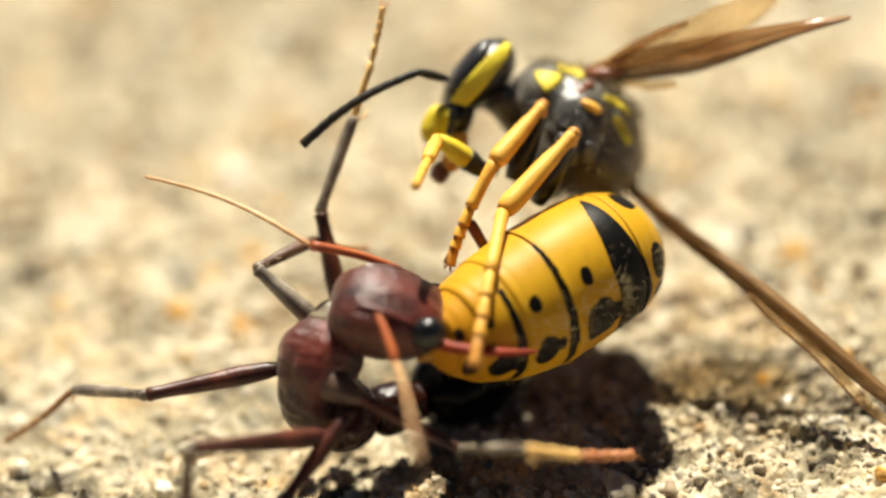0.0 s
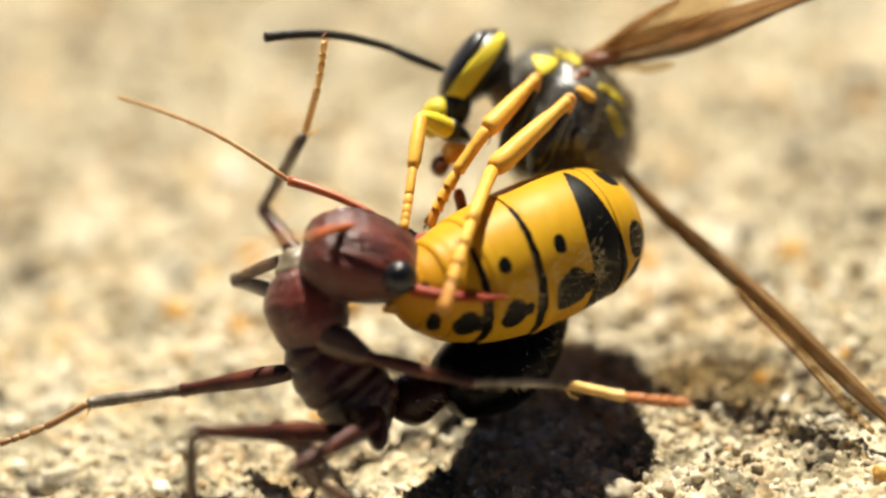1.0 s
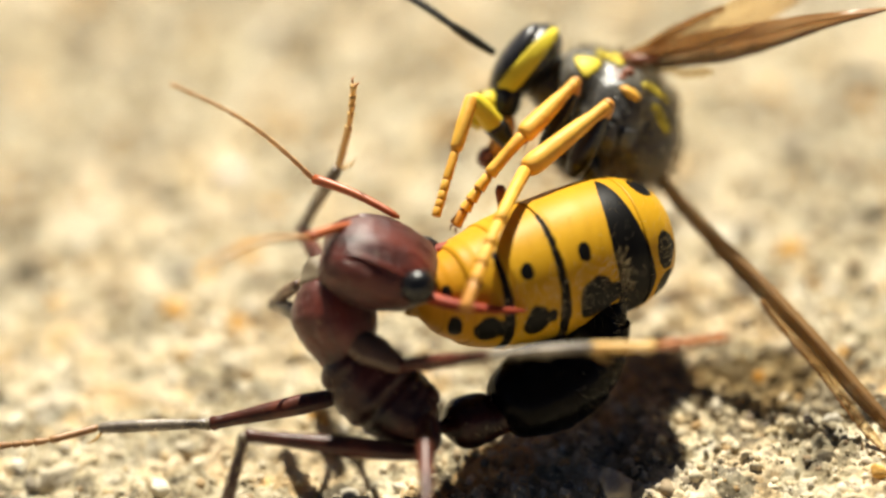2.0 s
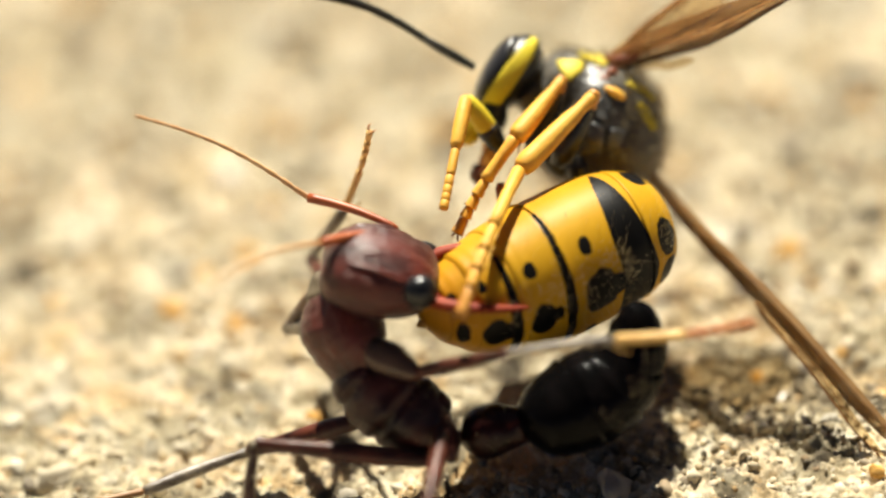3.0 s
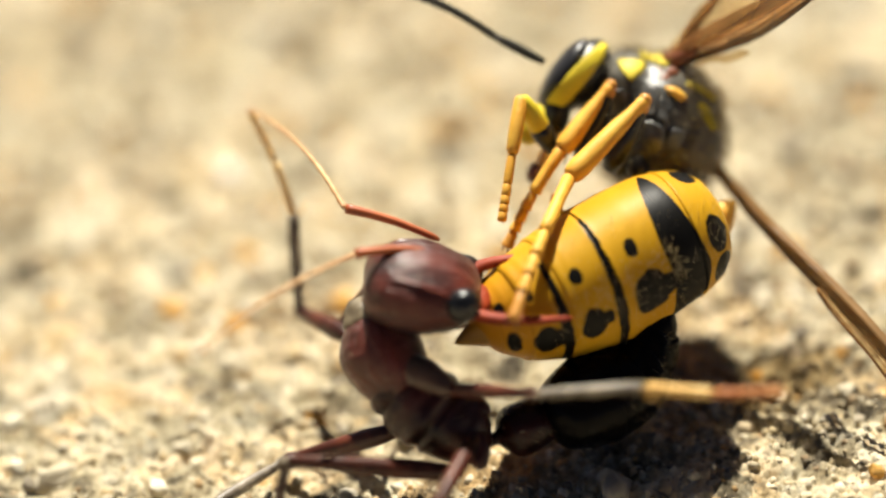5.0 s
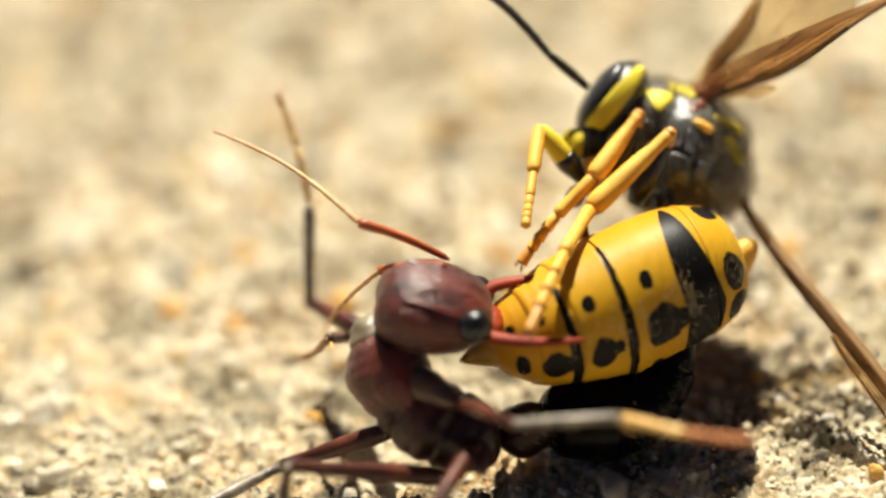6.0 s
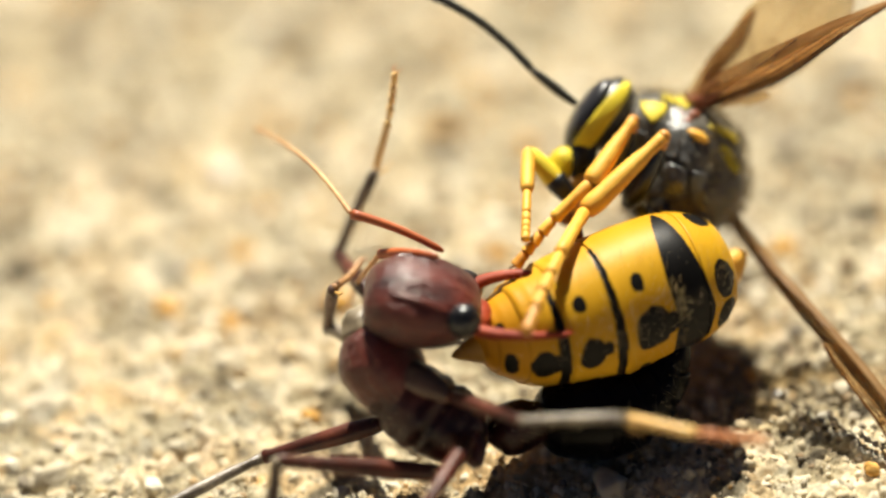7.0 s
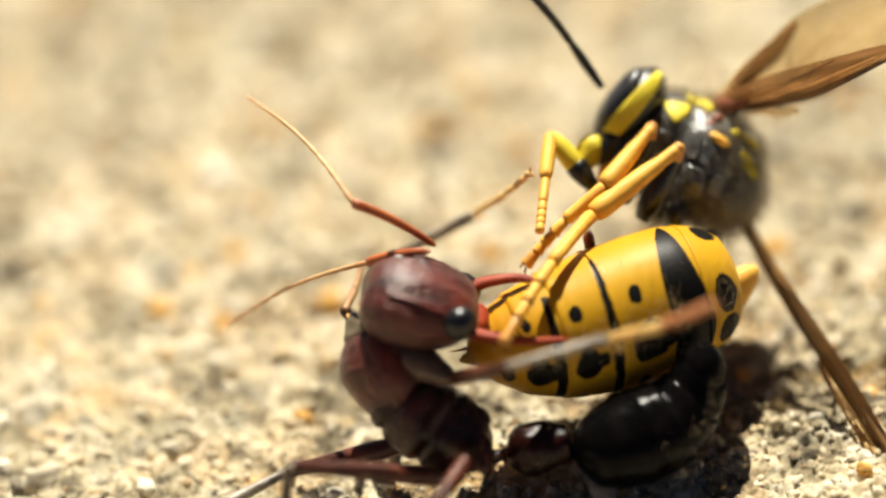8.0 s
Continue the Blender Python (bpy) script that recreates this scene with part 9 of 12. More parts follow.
    walk(PART["f_tarsus"], [
        (0, pose(-0.001859, 0.004487, 0.004948, -13.8, 32.5, 44.3)),
        (0.25, pose(-0.001856, 0.003329, 0.005677, -12.1, 21.7, 47.7)),
        (0.5, pose(-0.001951, 0.003777, 0.005273, -12.7, 12.9, 46.6)),
        (0.75, pose(-0.002361, 0.003214, 0.005417, -10.3, 14.3, 56.3)),
        (1, pose(-0.002709, 0.002750, 0.005434, -7.6, 16.4, 66.8)),
        (1.25, pose(-0.002661, 0.002867, 0.005145, -7.3, 19.0, 67.8)),
        (1.5, pose(-0.002548, 0.002924, 0.004862, -6.4, 21.5, 70.5)),
        (1.7, pose(-0.002370, 0.002681, 0.004637, -6.3, 17.5, 70.9)),
        (1.9, pose(-0.002245, 0.002646, 0.004605, -6.4, 15.8, 70.7)),
        (2.1, pose(-0.002137, 0.002617, 0.004598, -6.6, 14.1, 70.0)),
        (2.35, pose(-0.002018, 0.002594, 0.004599, -6.7, 12.1, 69.4)),
        (2.6, pose(-0.001907, 0.002589, 0.004574, -6.7, 10.3, 69.7)),
        (2.8, pose(-0.001818, 0.002605, 0.004509, -6.4, 9.0, 71.2)),
        (3, pose(-0.001735, 0.002670, 0.004261, -6.2, 18.0, 72.7)),
        (3.25, pose(-0.001416, 0.002717, 0.004329, -6.2, 18.0, 72.7)),
        (3.5, pose(-0.001098, 0.002764, 0.004396, -6.2, 18.0, 72.7)),
        (3.75, pose(-0.001098, 0.002762, 0.004392, -6.2, 18.0, 72.7)),
        (4, pose(-0.001098, 0.002759, 0.004389, -6.2, 18.0, 72.7)),
        (4.25, pose(-0.000927, 0.002759, 0.004389, -6.2, 18.0, 72.7)),
        (4.5, pose(-0.000596, 0.002759, 0.004389, -6.2, 18.0, 72.7)),
        (4.7, pose(-0.000268, 0.002759, 0.004389, -6.2, 18.0, 72.7)),
        (4.9, pose(-0.000206, 0.002727, 0.004342, -6.2, 18.0, 72.7)),
        (5.1, pose(-0.000158, 0.002647, 0.004228, -6.2, 18.0, 72.7)),
        (5.35, pose(-0.000116, 0.002522, 0.004049, -6.2, 18.0, 72.7)),
        (5.6, pose(-0.001290, 0.001844, 0.003075, 8.9, 40.3, 122.0)),
        (5.8, pose(-0.001142, 0.001765, 0.002986, 6.8, 39.2, 118.8)),
        (6, pose(-0.001301, 0.001906, 0.003187, 5.1, 45.9, 116.0)),
        (6.25, pose(-0.001395, 0.001991, 0.003307, -7.9, 28.8, 98.5)),
        (6.5, pose(-0.001415, 0.002046, 0.003462, -16.1, 2.2, 83.5)),
        (6.75, pose(-0.001216, 0.002255, 0.004055, -16.4, 5.5, 74.7)),
        (7, pose(-0.001008, 0.002507, 0.004513, -16.9, 13.3, 70.6)),
        (7.25, pose(-0.000876, 0.002549, 0.004564, -16.5, 15.3, 72.5)),
        (7.5, pose(-0.000774, 0.002625, 0.004544, -15.9, 16.2, 74.5)),
        (7.75, pose(-0.000658, 0.002470, 0.004321, -15.5, 10.9, 76.4)),
        (8, pose(-0.000467, 0.002290, 0.003888, -15.2, 1.5, 79.0)),
    ])
    walk(PART["d_coxa"], [
        (0, pose(-0.002070, -0.000233, 0.003727, -16.8, 10.0, -29.0)),
        (0.25, pose(-0.001896, -0.000052, 0.003985, -16.8, 10.0, -29.0)),
        (0.5, pose(-0.001785, 0.000123, 0.004235, -16.8, 10.1, -29.0)),
        (0.75, pose(-0.001812, 0.000318, 0.004512, -16.8, 10.1, -29.1)),
        (1, pose(-0.001842, 0.000428, 0.004669, -16.8, 10.1, -29.1)),
        (1.25, pose(-0.001548, 0.000334, 0.004535, -16.8, 10.1, -29.1)),
        (1.5, pose(-0.001183, 0.000240, 0.004400, -16.8, 10.1, -29.1)),
        (1.7, pose(-0.001091, 0.000242, 0.004402, -16.8, 10.1, -29.2)),
        (1.9, pose(-0.000945, 0.000256, 0.004422, -16.8, 10.1, -29.2)),
        (2.1, pose(-0.000748, 0.000288, 0.004467, -16.8, 10.1, -29.2)),
        (2.35, pose(-0.000491, 0.000337, 0.004536, -16.8, 10.1, -29.2)),
        (2.6, pose(-0.000292, 0.000377, 0.004593, -16.8, 10.1, -29.3)),
        (2.8, pose(-0.000227, 0.000390, 0.004610, -16.8, 10.1, -29.3)),
        (3, pose(-0.000380, 0.000160, 0.004281, -16.8, 10.1, -29.2)),
        (3.25, pose(-0.000187, -0.000028, 0.004013, -16.8, 10.1, -29.2)),
        (3.5, pose(0.000006, -0.000117, 0.003886, -16.8, 10.1, -29.2)),
        (3.75, pose(-0.000034, -0.000028, 0.004014, -16.8, 10.1, -29.2)),
        (4, pose(-0.000074, 0.000062, 0.004143, -16.8, 10.1, -29.2)),
        (4.25, pose(0.000118, -0.000021, 0.004024, -16.8, 10.1, -29.2)),
        (4.5, pose(0.000419, -0.000103, 0.003906, -16.8, 10.1, -29.3)),
        (4.7, pose(0.000581, -0.000076, 0.003945, -16.8, 10.1, -29.3)),
        (4.9, pose(0.000638, -0.000096, 0.003917, -16.8, 10.1, -29.3)),
        (5.1, pose(0.000684, -0.000145, 0.003846, -16.8, 10.1, -29.3)),
        (5.35, pose(0.000727, -0.000222, 0.003736, -16.8, 10.0, -29.3)),
        (5.6, pose(0.000754, -0.000286, 0.003645, -16.8, 10.0, -29.3)),
        (5.8, pose(0.000764, -0.000306, 0.003616, -16.8, 10.0, -29.3)),
        (6, pose(0.000769, -0.000306, 0.003616, -16.8, 10.0, -29.3)),
        (6.25, pose(0.000707, -0.000219, 0.003741, -16.8, 10.0, -29.3)),
        (6.5, pose(0.000656, -0.000135, 0.003860, -16.8, 10.1, -29.3)),
        (6.75, pose(0.000684, -0.000190, 0.003782, -16.8, 10.0, -29.3)),
        (7, pose(0.000726, -0.000241, 0.003709, -16.8, 10.0, -29.3)),
        (7.25, pose(0.000733, -0.000206, 0.003756, -16.8, 10.0, -29.4)),
        (7.5, pose(0.000714, -0.000139, 0.003848, -16.8, 10.0, -29.5)),
        (7.75, pose(0.000829, -0.000053, 0.003972, -16.8, 10.1, -29.5)),
        (8, pose(0.001020, 0.000048, 0.004117, -16.8, 10.1, -29.5)),
    ])
    walk(PART["c_coxa"], [
        (0, pose(-0.000867, -0.000526, 0.003043, -68.1, 25.1, -75.3)),
        (0.25, pose(-0.000629, -0.000612, 0.002920, -68.1, 25.1, -75.3)),
        (0.5, pose(-0.000420, -0.000678, 0.002826, -68.2, 25.1, -75.4)),
        (0.75, pose(-0.000298, -0.000709, 0.002781, -68.2, 25.1, -75.4)),
        (1, pose(-0.000155, -0.000723, 0.002760, -68.2, 25.1, -75.5)),
        (1.25, pose(0.000356, -0.000642, 0.002876, -68.3, 25.1, -75.6)),
        (1.5, pose(0.000907, -0.000562, 0.002992, -68.3, 25.1, -75.8)),
        (1.7, pose(0.001079, -0.000744, 0.002731, -68.4, 25.1, -75.8)),
        (1.9, pose(0.001264, -0.000771, 0.002692, -68.4, 25.1, -75.9)),
        (2.1, pose(0.001469, -0.000783, 0.002674, -68.4, 25.1, -75.9)),
        (2.35, pose(0.001711, -0.000790, 0.002663, -68.5, 25.1, -76.0)),
        (2.6, pose(0.001887, -0.000803, 0.002644, -68.5, 25.1, -76.0)),
        (2.8, pose(0.001943, -0.000828, 0.002609, -68.5, 25.1, -76.1)),
        (3, pose(0.001951, -0.000920, 0.002477, -68.5, 25.1, -76.1)),
        (3.25, pose(0.002049, -0.000973, 0.002403, -68.5, 25.1, -76.1)),
        (3.5, pose(0.002177, -0.001013, 0.002345, -68.5, 25.1, -76.1)),
        (3.75, pose(0.002216, -0.001073, 0.002260, -68.5, 25.1, -76.1)),
        (4, pose(0.002258, -0.001110, 0.002207, -68.5, 25.0, -76.1)),
        (4.25, pose(0.002394, -0.001110, 0.002207, -68.6, 25.1, -76.2)),
        (4.5, pose(0.002591, -0.001110, 0.002207, -68.6, 25.1, -76.2)),
        (4.7, pose(0.002753, -0.001018, 0.002339, -68.6, 25.1, -76.3)),
        (4.9, pose(0.002785, -0.001026, 0.002327, -68.6, 25.1, -76.3)),
        (5.1, pose(0.002810, -0.001046, 0.002299, -68.6, 25.1, -76.3)),
        (5.35, pose(0.002834, -0.001077, 0.002255, -68.6, 25.1, -76.3)),
        (5.6, pose(0.002849, -0.001102, 0.002219, -68.6, 25.1, -76.3)),
        (5.8, pose(0.002855, -0.001110, 0.002207, -68.6, 25.1, -76.3)),
        (6, pose(0.002860, -0.001110, 0.002207, -68.6, 25.1, -76.3)),
        (6.25, pose(0.002798, -0.001070, 0.002266, -68.6, 25.1, -76.3)),
        (6.5, pose(0.002746, -0.001033, 0.002320, -68.6, 25.1, -76.3)),
        (6.75, pose(0.002775, -0.001043, 0.002308, -68.6, 25.1, -76.3)),
        (7, pose(0.002816, -0.001048, 0.002301, -68.6, 25.1, -76.3)),
        (7.25, pose(0.002862, -0.001047, 0.002303, -68.6, 25.1, -76.4)),
        (7.5, pose(0.002881, -0.001045, 0.002307, -68.6, 25.1, -76.4)),
        (7.75, pose(0.003026, -0.001078, 0.002261, -68.6, 25.1, -76.5)),
        (8, pose(0.003268, -0.001134, 0.002182, -68.6, 25.0, -76.5)),
    ])
    walk(PART["abdomen"], [
        (0, pose(0.002727, 0.000966, 0.004707, -94.4, 2.1, -142.0)),
        (0.25, pose(0.002720, 0.001017, 0.004878, -94.5, 0.5, -144.6)),
        (0.5, pose(0.002710, 0.001030, 0.005056, -94.3, -0.5, -147.2)),
        (0.75, pose(0.002503, 0.001089, 0.005166, -93.5, -1.3, -148.1)),
        (1, pose(0.002307, 0.001164, 0.005192, -93.1, -2.0, -147.7)),
        (1.25, pose(0.002525, 0.001046, 0.005216, -92.6, -1.1, -149.3)),
        (1.5, pose(0.002923, 0.000826, 0.005253, -91.5, 0.4, -152.3)),
        (1.7, pose(0.003165, 0.000698, 0.005053, -92.1, -1.3, -153.3)),
        (1.9, pose(0.003298, 0.000705, 0.005059, -91.8, -1.1, -153.0)),
        (2.1, pose(0.003415, 0.000719, 0.005070, -91.4, -0.9, -152.7)),
        (2.35, pose(0.003537, 0.000740, 0.005098, -90.9, -0.3, -152.3)),
        (2.6, pose(0.003632, 0.000755, 0.005151, -90.2, 0.5, -152.0)),
        (2.8, pose(0.003690, 0.000752, 0.005218, -89.4, 1.5, -152.1)),
        (3, pose(0.003391, 0.000886, 0.005347, -87.4, 3.0, -150.1)),
        (3.25, pose(0.003517, 0.000714, 0.005263, -90.7, 3.8, -151.2)),
        (3.5, pose(0.003674, 0.000504, 0.005170, -93.7, 4.7, -152.9)),
        (3.75, pose(0.003720, 0.000441, 0.005106, -92.0, 4.3, -153.5)),
        (4, pose(0.003774, 0.000380, 0.005064, -89.9, 4.0, -154.2)),
        (4.25, pose(0.004063, 0.000377, 0.005222, -86.9, 5.7, -154.5)),
        (4.5, pose(0.004485, 0.000490, 0.005504, -84.2, 7.9, -153.8)),
        (4.7, pose(0.004809, 0.000648, 0.005736, -83.5, 8.7, -153.4)),
        (4.9, pose(0.004957, 0.000607, 0.005709, -83.8, 8.9, -153.5)),
        (5.1, pose(0.005056, 0.000522, 0.005618, -84.5, 9.3, -153.6)),
        (5.35, pose(0.005146, 0.000374, 0.005435, -85.5, 9.4, -153.7)),
        (5.6, pose(0.005246, 0.000206, 0.005200, -86.2, 9.0, -154.0)),
        (5.8, pose(0.005363, 0.000071, 0.004992, -86.0, 7.9, -154.7)),
        (6, pose(0.005589, -0.000145, 0.004805, -84.9, 6.6, -157.1)),
        (6.25, pose(0.005359, -0.000015, 0.004887, -83.3, 6.1, -156.3)),
        (6.5, pose(0.005140, 0.000111, 0.004967, -81.9, 5.7, -155.6)),
        (6.75, pose(0.005288, -0.000050, 0.004778, -83.0, 5.2, -156.5)),
        (7, pose(0.005420, -0.000226, 0.004481, -84.5, 3.6, -157.2)),
        (7.25, pose(0.005439, -0.000366, 0.004353, -84.8, 2.7, -158.7)),
        (7.5, pose(0.005457, -0.000511, 0.004297, -84.5, 2.6, -160.3)),
        (7.75, pose(0.005606, -0.000616, 0.004282, -83.9, 3.5, -161.2)),
        (8, pose(0.005854, -0.000766, 0.004320, -83.2, 5.1, -162.7)),
    ])
    walk(PART["thorax"], [
        (0, pose(0.000875, 0.003931, 0.006395, 55.0, 0.9, -0.5)),
        (0.25, pose(0.001072, 0.004113, 0.006656, 55.0, 2.6, -1.7)),
        (0.5, pose(0.001196, 0.004222, 0.006813, 54.9, 3.6, -2.5)),
        (0.75, pose(0.000962, 0.004181, 0.006755, 54.9, 4.1, -2.8)),
        (1, pose(0.000726, 0.004140, 0.006697, 54.9, 4.5, -3.1)),
        (1.25, pose(0.001033, 0.004201, 0.006783, 54.9, 4.8, -3.4)),
        (1.5, pose(0.001554, 0.004262, 0.006869, 54.8, 5.1, -3.5)),
        (1.7, pose(0.001964, 0.004123, 0.006672, 54.9, 2.8, -1.9)),
        (1.9, pose(0.002079, 0.004124, 0.006674, 55.0, 2.4, -1.7)),
        (2.1, pose(0.002173, 0.004126, 0.006679, 55.0, 2.1, -1.4)),
        (2.35, pose(0.002260, 0.004130, 0.006686, 55.0, 1.7, -1.2)),
        (2.6, pose(0.002315, 0.004134, 0.006692, 55.0, 1.5, -1.0)),
        (2.8, pose(0.002335, 0.004134, 0.006693, 55.0, 1.4, -1.0)),
        (3, pose(0.001774, 0.004118, 0.006670, 55.0, -0.7, 0.5)),
        (3.25, pose(0.002027, 0.004160, 0.006729, 55.0, 0.7, -0.5)),
        (3.5, pose(0.002324, 0.004202, 0.006790, 55.0, 2.1, -1.5)),
        (3.75, pose(0.002370, 0.004130, 0.006686, 55.0, 2.4, -1.7)),
        (4, pose(0.002420, 0.004054, 0.006578, 55.0, 2.5, -1.7)),
        (4.25, pose(0.002686, 0.004073, 0.006605, 55.0, 1.0, -0.7)),
        (4.5, pose(0.003071, 0.004106, 0.006652, 55.0, -0.8, 0.5)),
        (4.7, pose(0.003344, 0.004145, 0.006708, 55.0, -0.5, 0.3)),
        (4.9, pose(0.003504, 0.004129, 0.006687, 55.0, -0.5, 0.3)),
        (5.1, pose(0.003615, 0.004086, 0.006626, 55.0, -0.4, 0.3)),
        (5.35, pose(0.003732, 0.003999, 0.006502, 55.0, -0.3, 0.2)),
        (5.6, pose(0.003873, 0.003883, 0.006337, 55.0, 0.0, -0.0)),
        (5.8, pose(0.004040, 0.003774, 0.006181, 55.0, 0.3, -0.2)),
        (6, pose(0.004363, 0.003562, 0.005879, 55.0, 1.3, -0.9)),
        (6.25, pose(0.004057, 0.003553, 0.005868, 55.0, 0.6, -0.4)),
        (6.5, pose(0.003758, 0.003543, 0.005856, 55.0, -0.0, -0.1)),
        (6.75, pose(0.004052, 0.003462, 0.005744, 55.0, -0.6, 0.3)),
        (7, pose(0.004364, 0.003352, 0.005592, 55.0, -0.3, 0.1)),
        (7.25, pose(0.004500, 0.003253, 0.005466, 55.0, 1.0, -0.9)),
        (7.5, pose(0.004610, 0.003196, 0.005397, 55.0, 2.0, -1.7)),
        (7.75, pose(0.004825, 0.003234, 0.005452, 54.9, 2.8, -2.2)),
        (8, pose(0.005161, 0.003295, 0.005540, 54.9, 3.5, -2.7)),
    ])
    walk(PART["wasp_head"], [
        (0, pose(-0.002250, 0.004335, 0.008201, 47.7, 31.6, -25.4)),
        (0.25, pose(-0.001937, 0.004527, 0.008475, 47.8, 31.5, -25.3)),
        (0.5, pose(-0.001743, 0.004642, 0.008639, 47.8, 31.4, -25.2)),
        (0.75, pose(-0.002023, 0.004550, 0.008508, 48.2, 30.6, -24.4)),
        (1, pose(-0.002306, 0.004458, 0.008376, 48.7, 29.7, -23.5)),
        (1.25, pose(-0.001845, 0.004598, 0.008575, 48.5, 30.1, -23.9)),
        (1.5, pose(-0.001156, 0.004740, 0.008775, 47.9, 31.2, -25.1)),
        (1.7, pose(-0.000821, 0.004590, 0.008561, 46.8, 33.1, -27.1)),
        (1.9, pose(-0.000763, 0.004558, 0.008517, 47.4, 32.0, -25.9)),
        (2.1, pose(-0.000715, 0.004543, 0.008495, 47.9, 31.2, -25.1)),
        (2.35, pose(-0.000668, 0.004532, 0.008480, 48.3, 30.4, -24.2)),
        (2.6, pose(-0.000637, 0.004513, 0.008454, 48.6, 29.8, -23.6)),
        (2.8, pose(-0.000623, 0.004482, 0.008409, 48.8, 29.4, -23.3)),
        (3, pose(-0.001205, 0.004335, 0.008201, 49.8, 27.2, -21.1)),
        (3.25, pose(-0.000889, 0.004506, 0.008444, 49.8, 27.2, -21.1)),
        (3.5, pose(-0.000511, 0.004676, 0.008687, 49.7, 27.4, -21.3)),
        (3.75, pose(-0.000434, 0.004580, 0.008550, 49.6, 27.8, -21.7)),
        (4, pose(-0.000358, 0.004438, 0.008346, 49.4, 28.2, -22.1)),
        (4.25, pose(-0.000098, 0.004342, 0.008210, 49.8, 27.2, -21.1)),
        (4.5, pose(0.000252, 0.004282, 0.008125, 50.0, 26.9, -20.8)),
        (4.7, pose(0.000515, 0.004320, 0.008178, 48.0, 30.9, -24.8)),
        (4.9, pose(0.000692, 0.004302, 0.008153, 47.7, 31.6, -25.5)),
        (5.1, pose(0.000830, 0.004276, 0.008116, 47.8, 31.4, -25.3)),
        (5.35, pose(0.000993, 0.004229, 0.008050, 48.3, 30.4, -24.3)),
        (5.6, pose(0.001198, 0.004162, 0.007955, 48.8, 29.4, -23.2)),
        (5.8, pose(0.001429, 0.004091, 0.007854, 49.0, 29.0, -22.9)),
        (6, pose(0.001899, 0.003901, 0.007582, 48.1, 30.8, -24.7)),
        (6.25, pose(0.001482, 0.003707, 0.007306, 48.6, 29.9, -23.8)),
        (6.5, pose(0.001075, 0.003596, 0.007147, 49.1, 28.8, -22.7)),
        (6.75, pose(0.001340, 0.003581, 0.007128, 49.1, 28.8, -22.7)),
        (7, pose(0.001655, 0.003573, 0.007120, 48.9, 29.2, -23.2)),
        (7.25, pose(0.001838, 0.003534, 0.007074, 48.3, 30.4, -24.4)),
        (7.5, pose(0.001993, 0.003501, 0.007035, 47.6, 31.6, -25.8)),
        (7.75, pose(0.002310, 0.003601, 0.007180, 47.6, 31.7, -25.9)),
        (8, pose(0.002788, 0.003766, 0.007418, 47.8, 31.4, -25.5)),
    ])
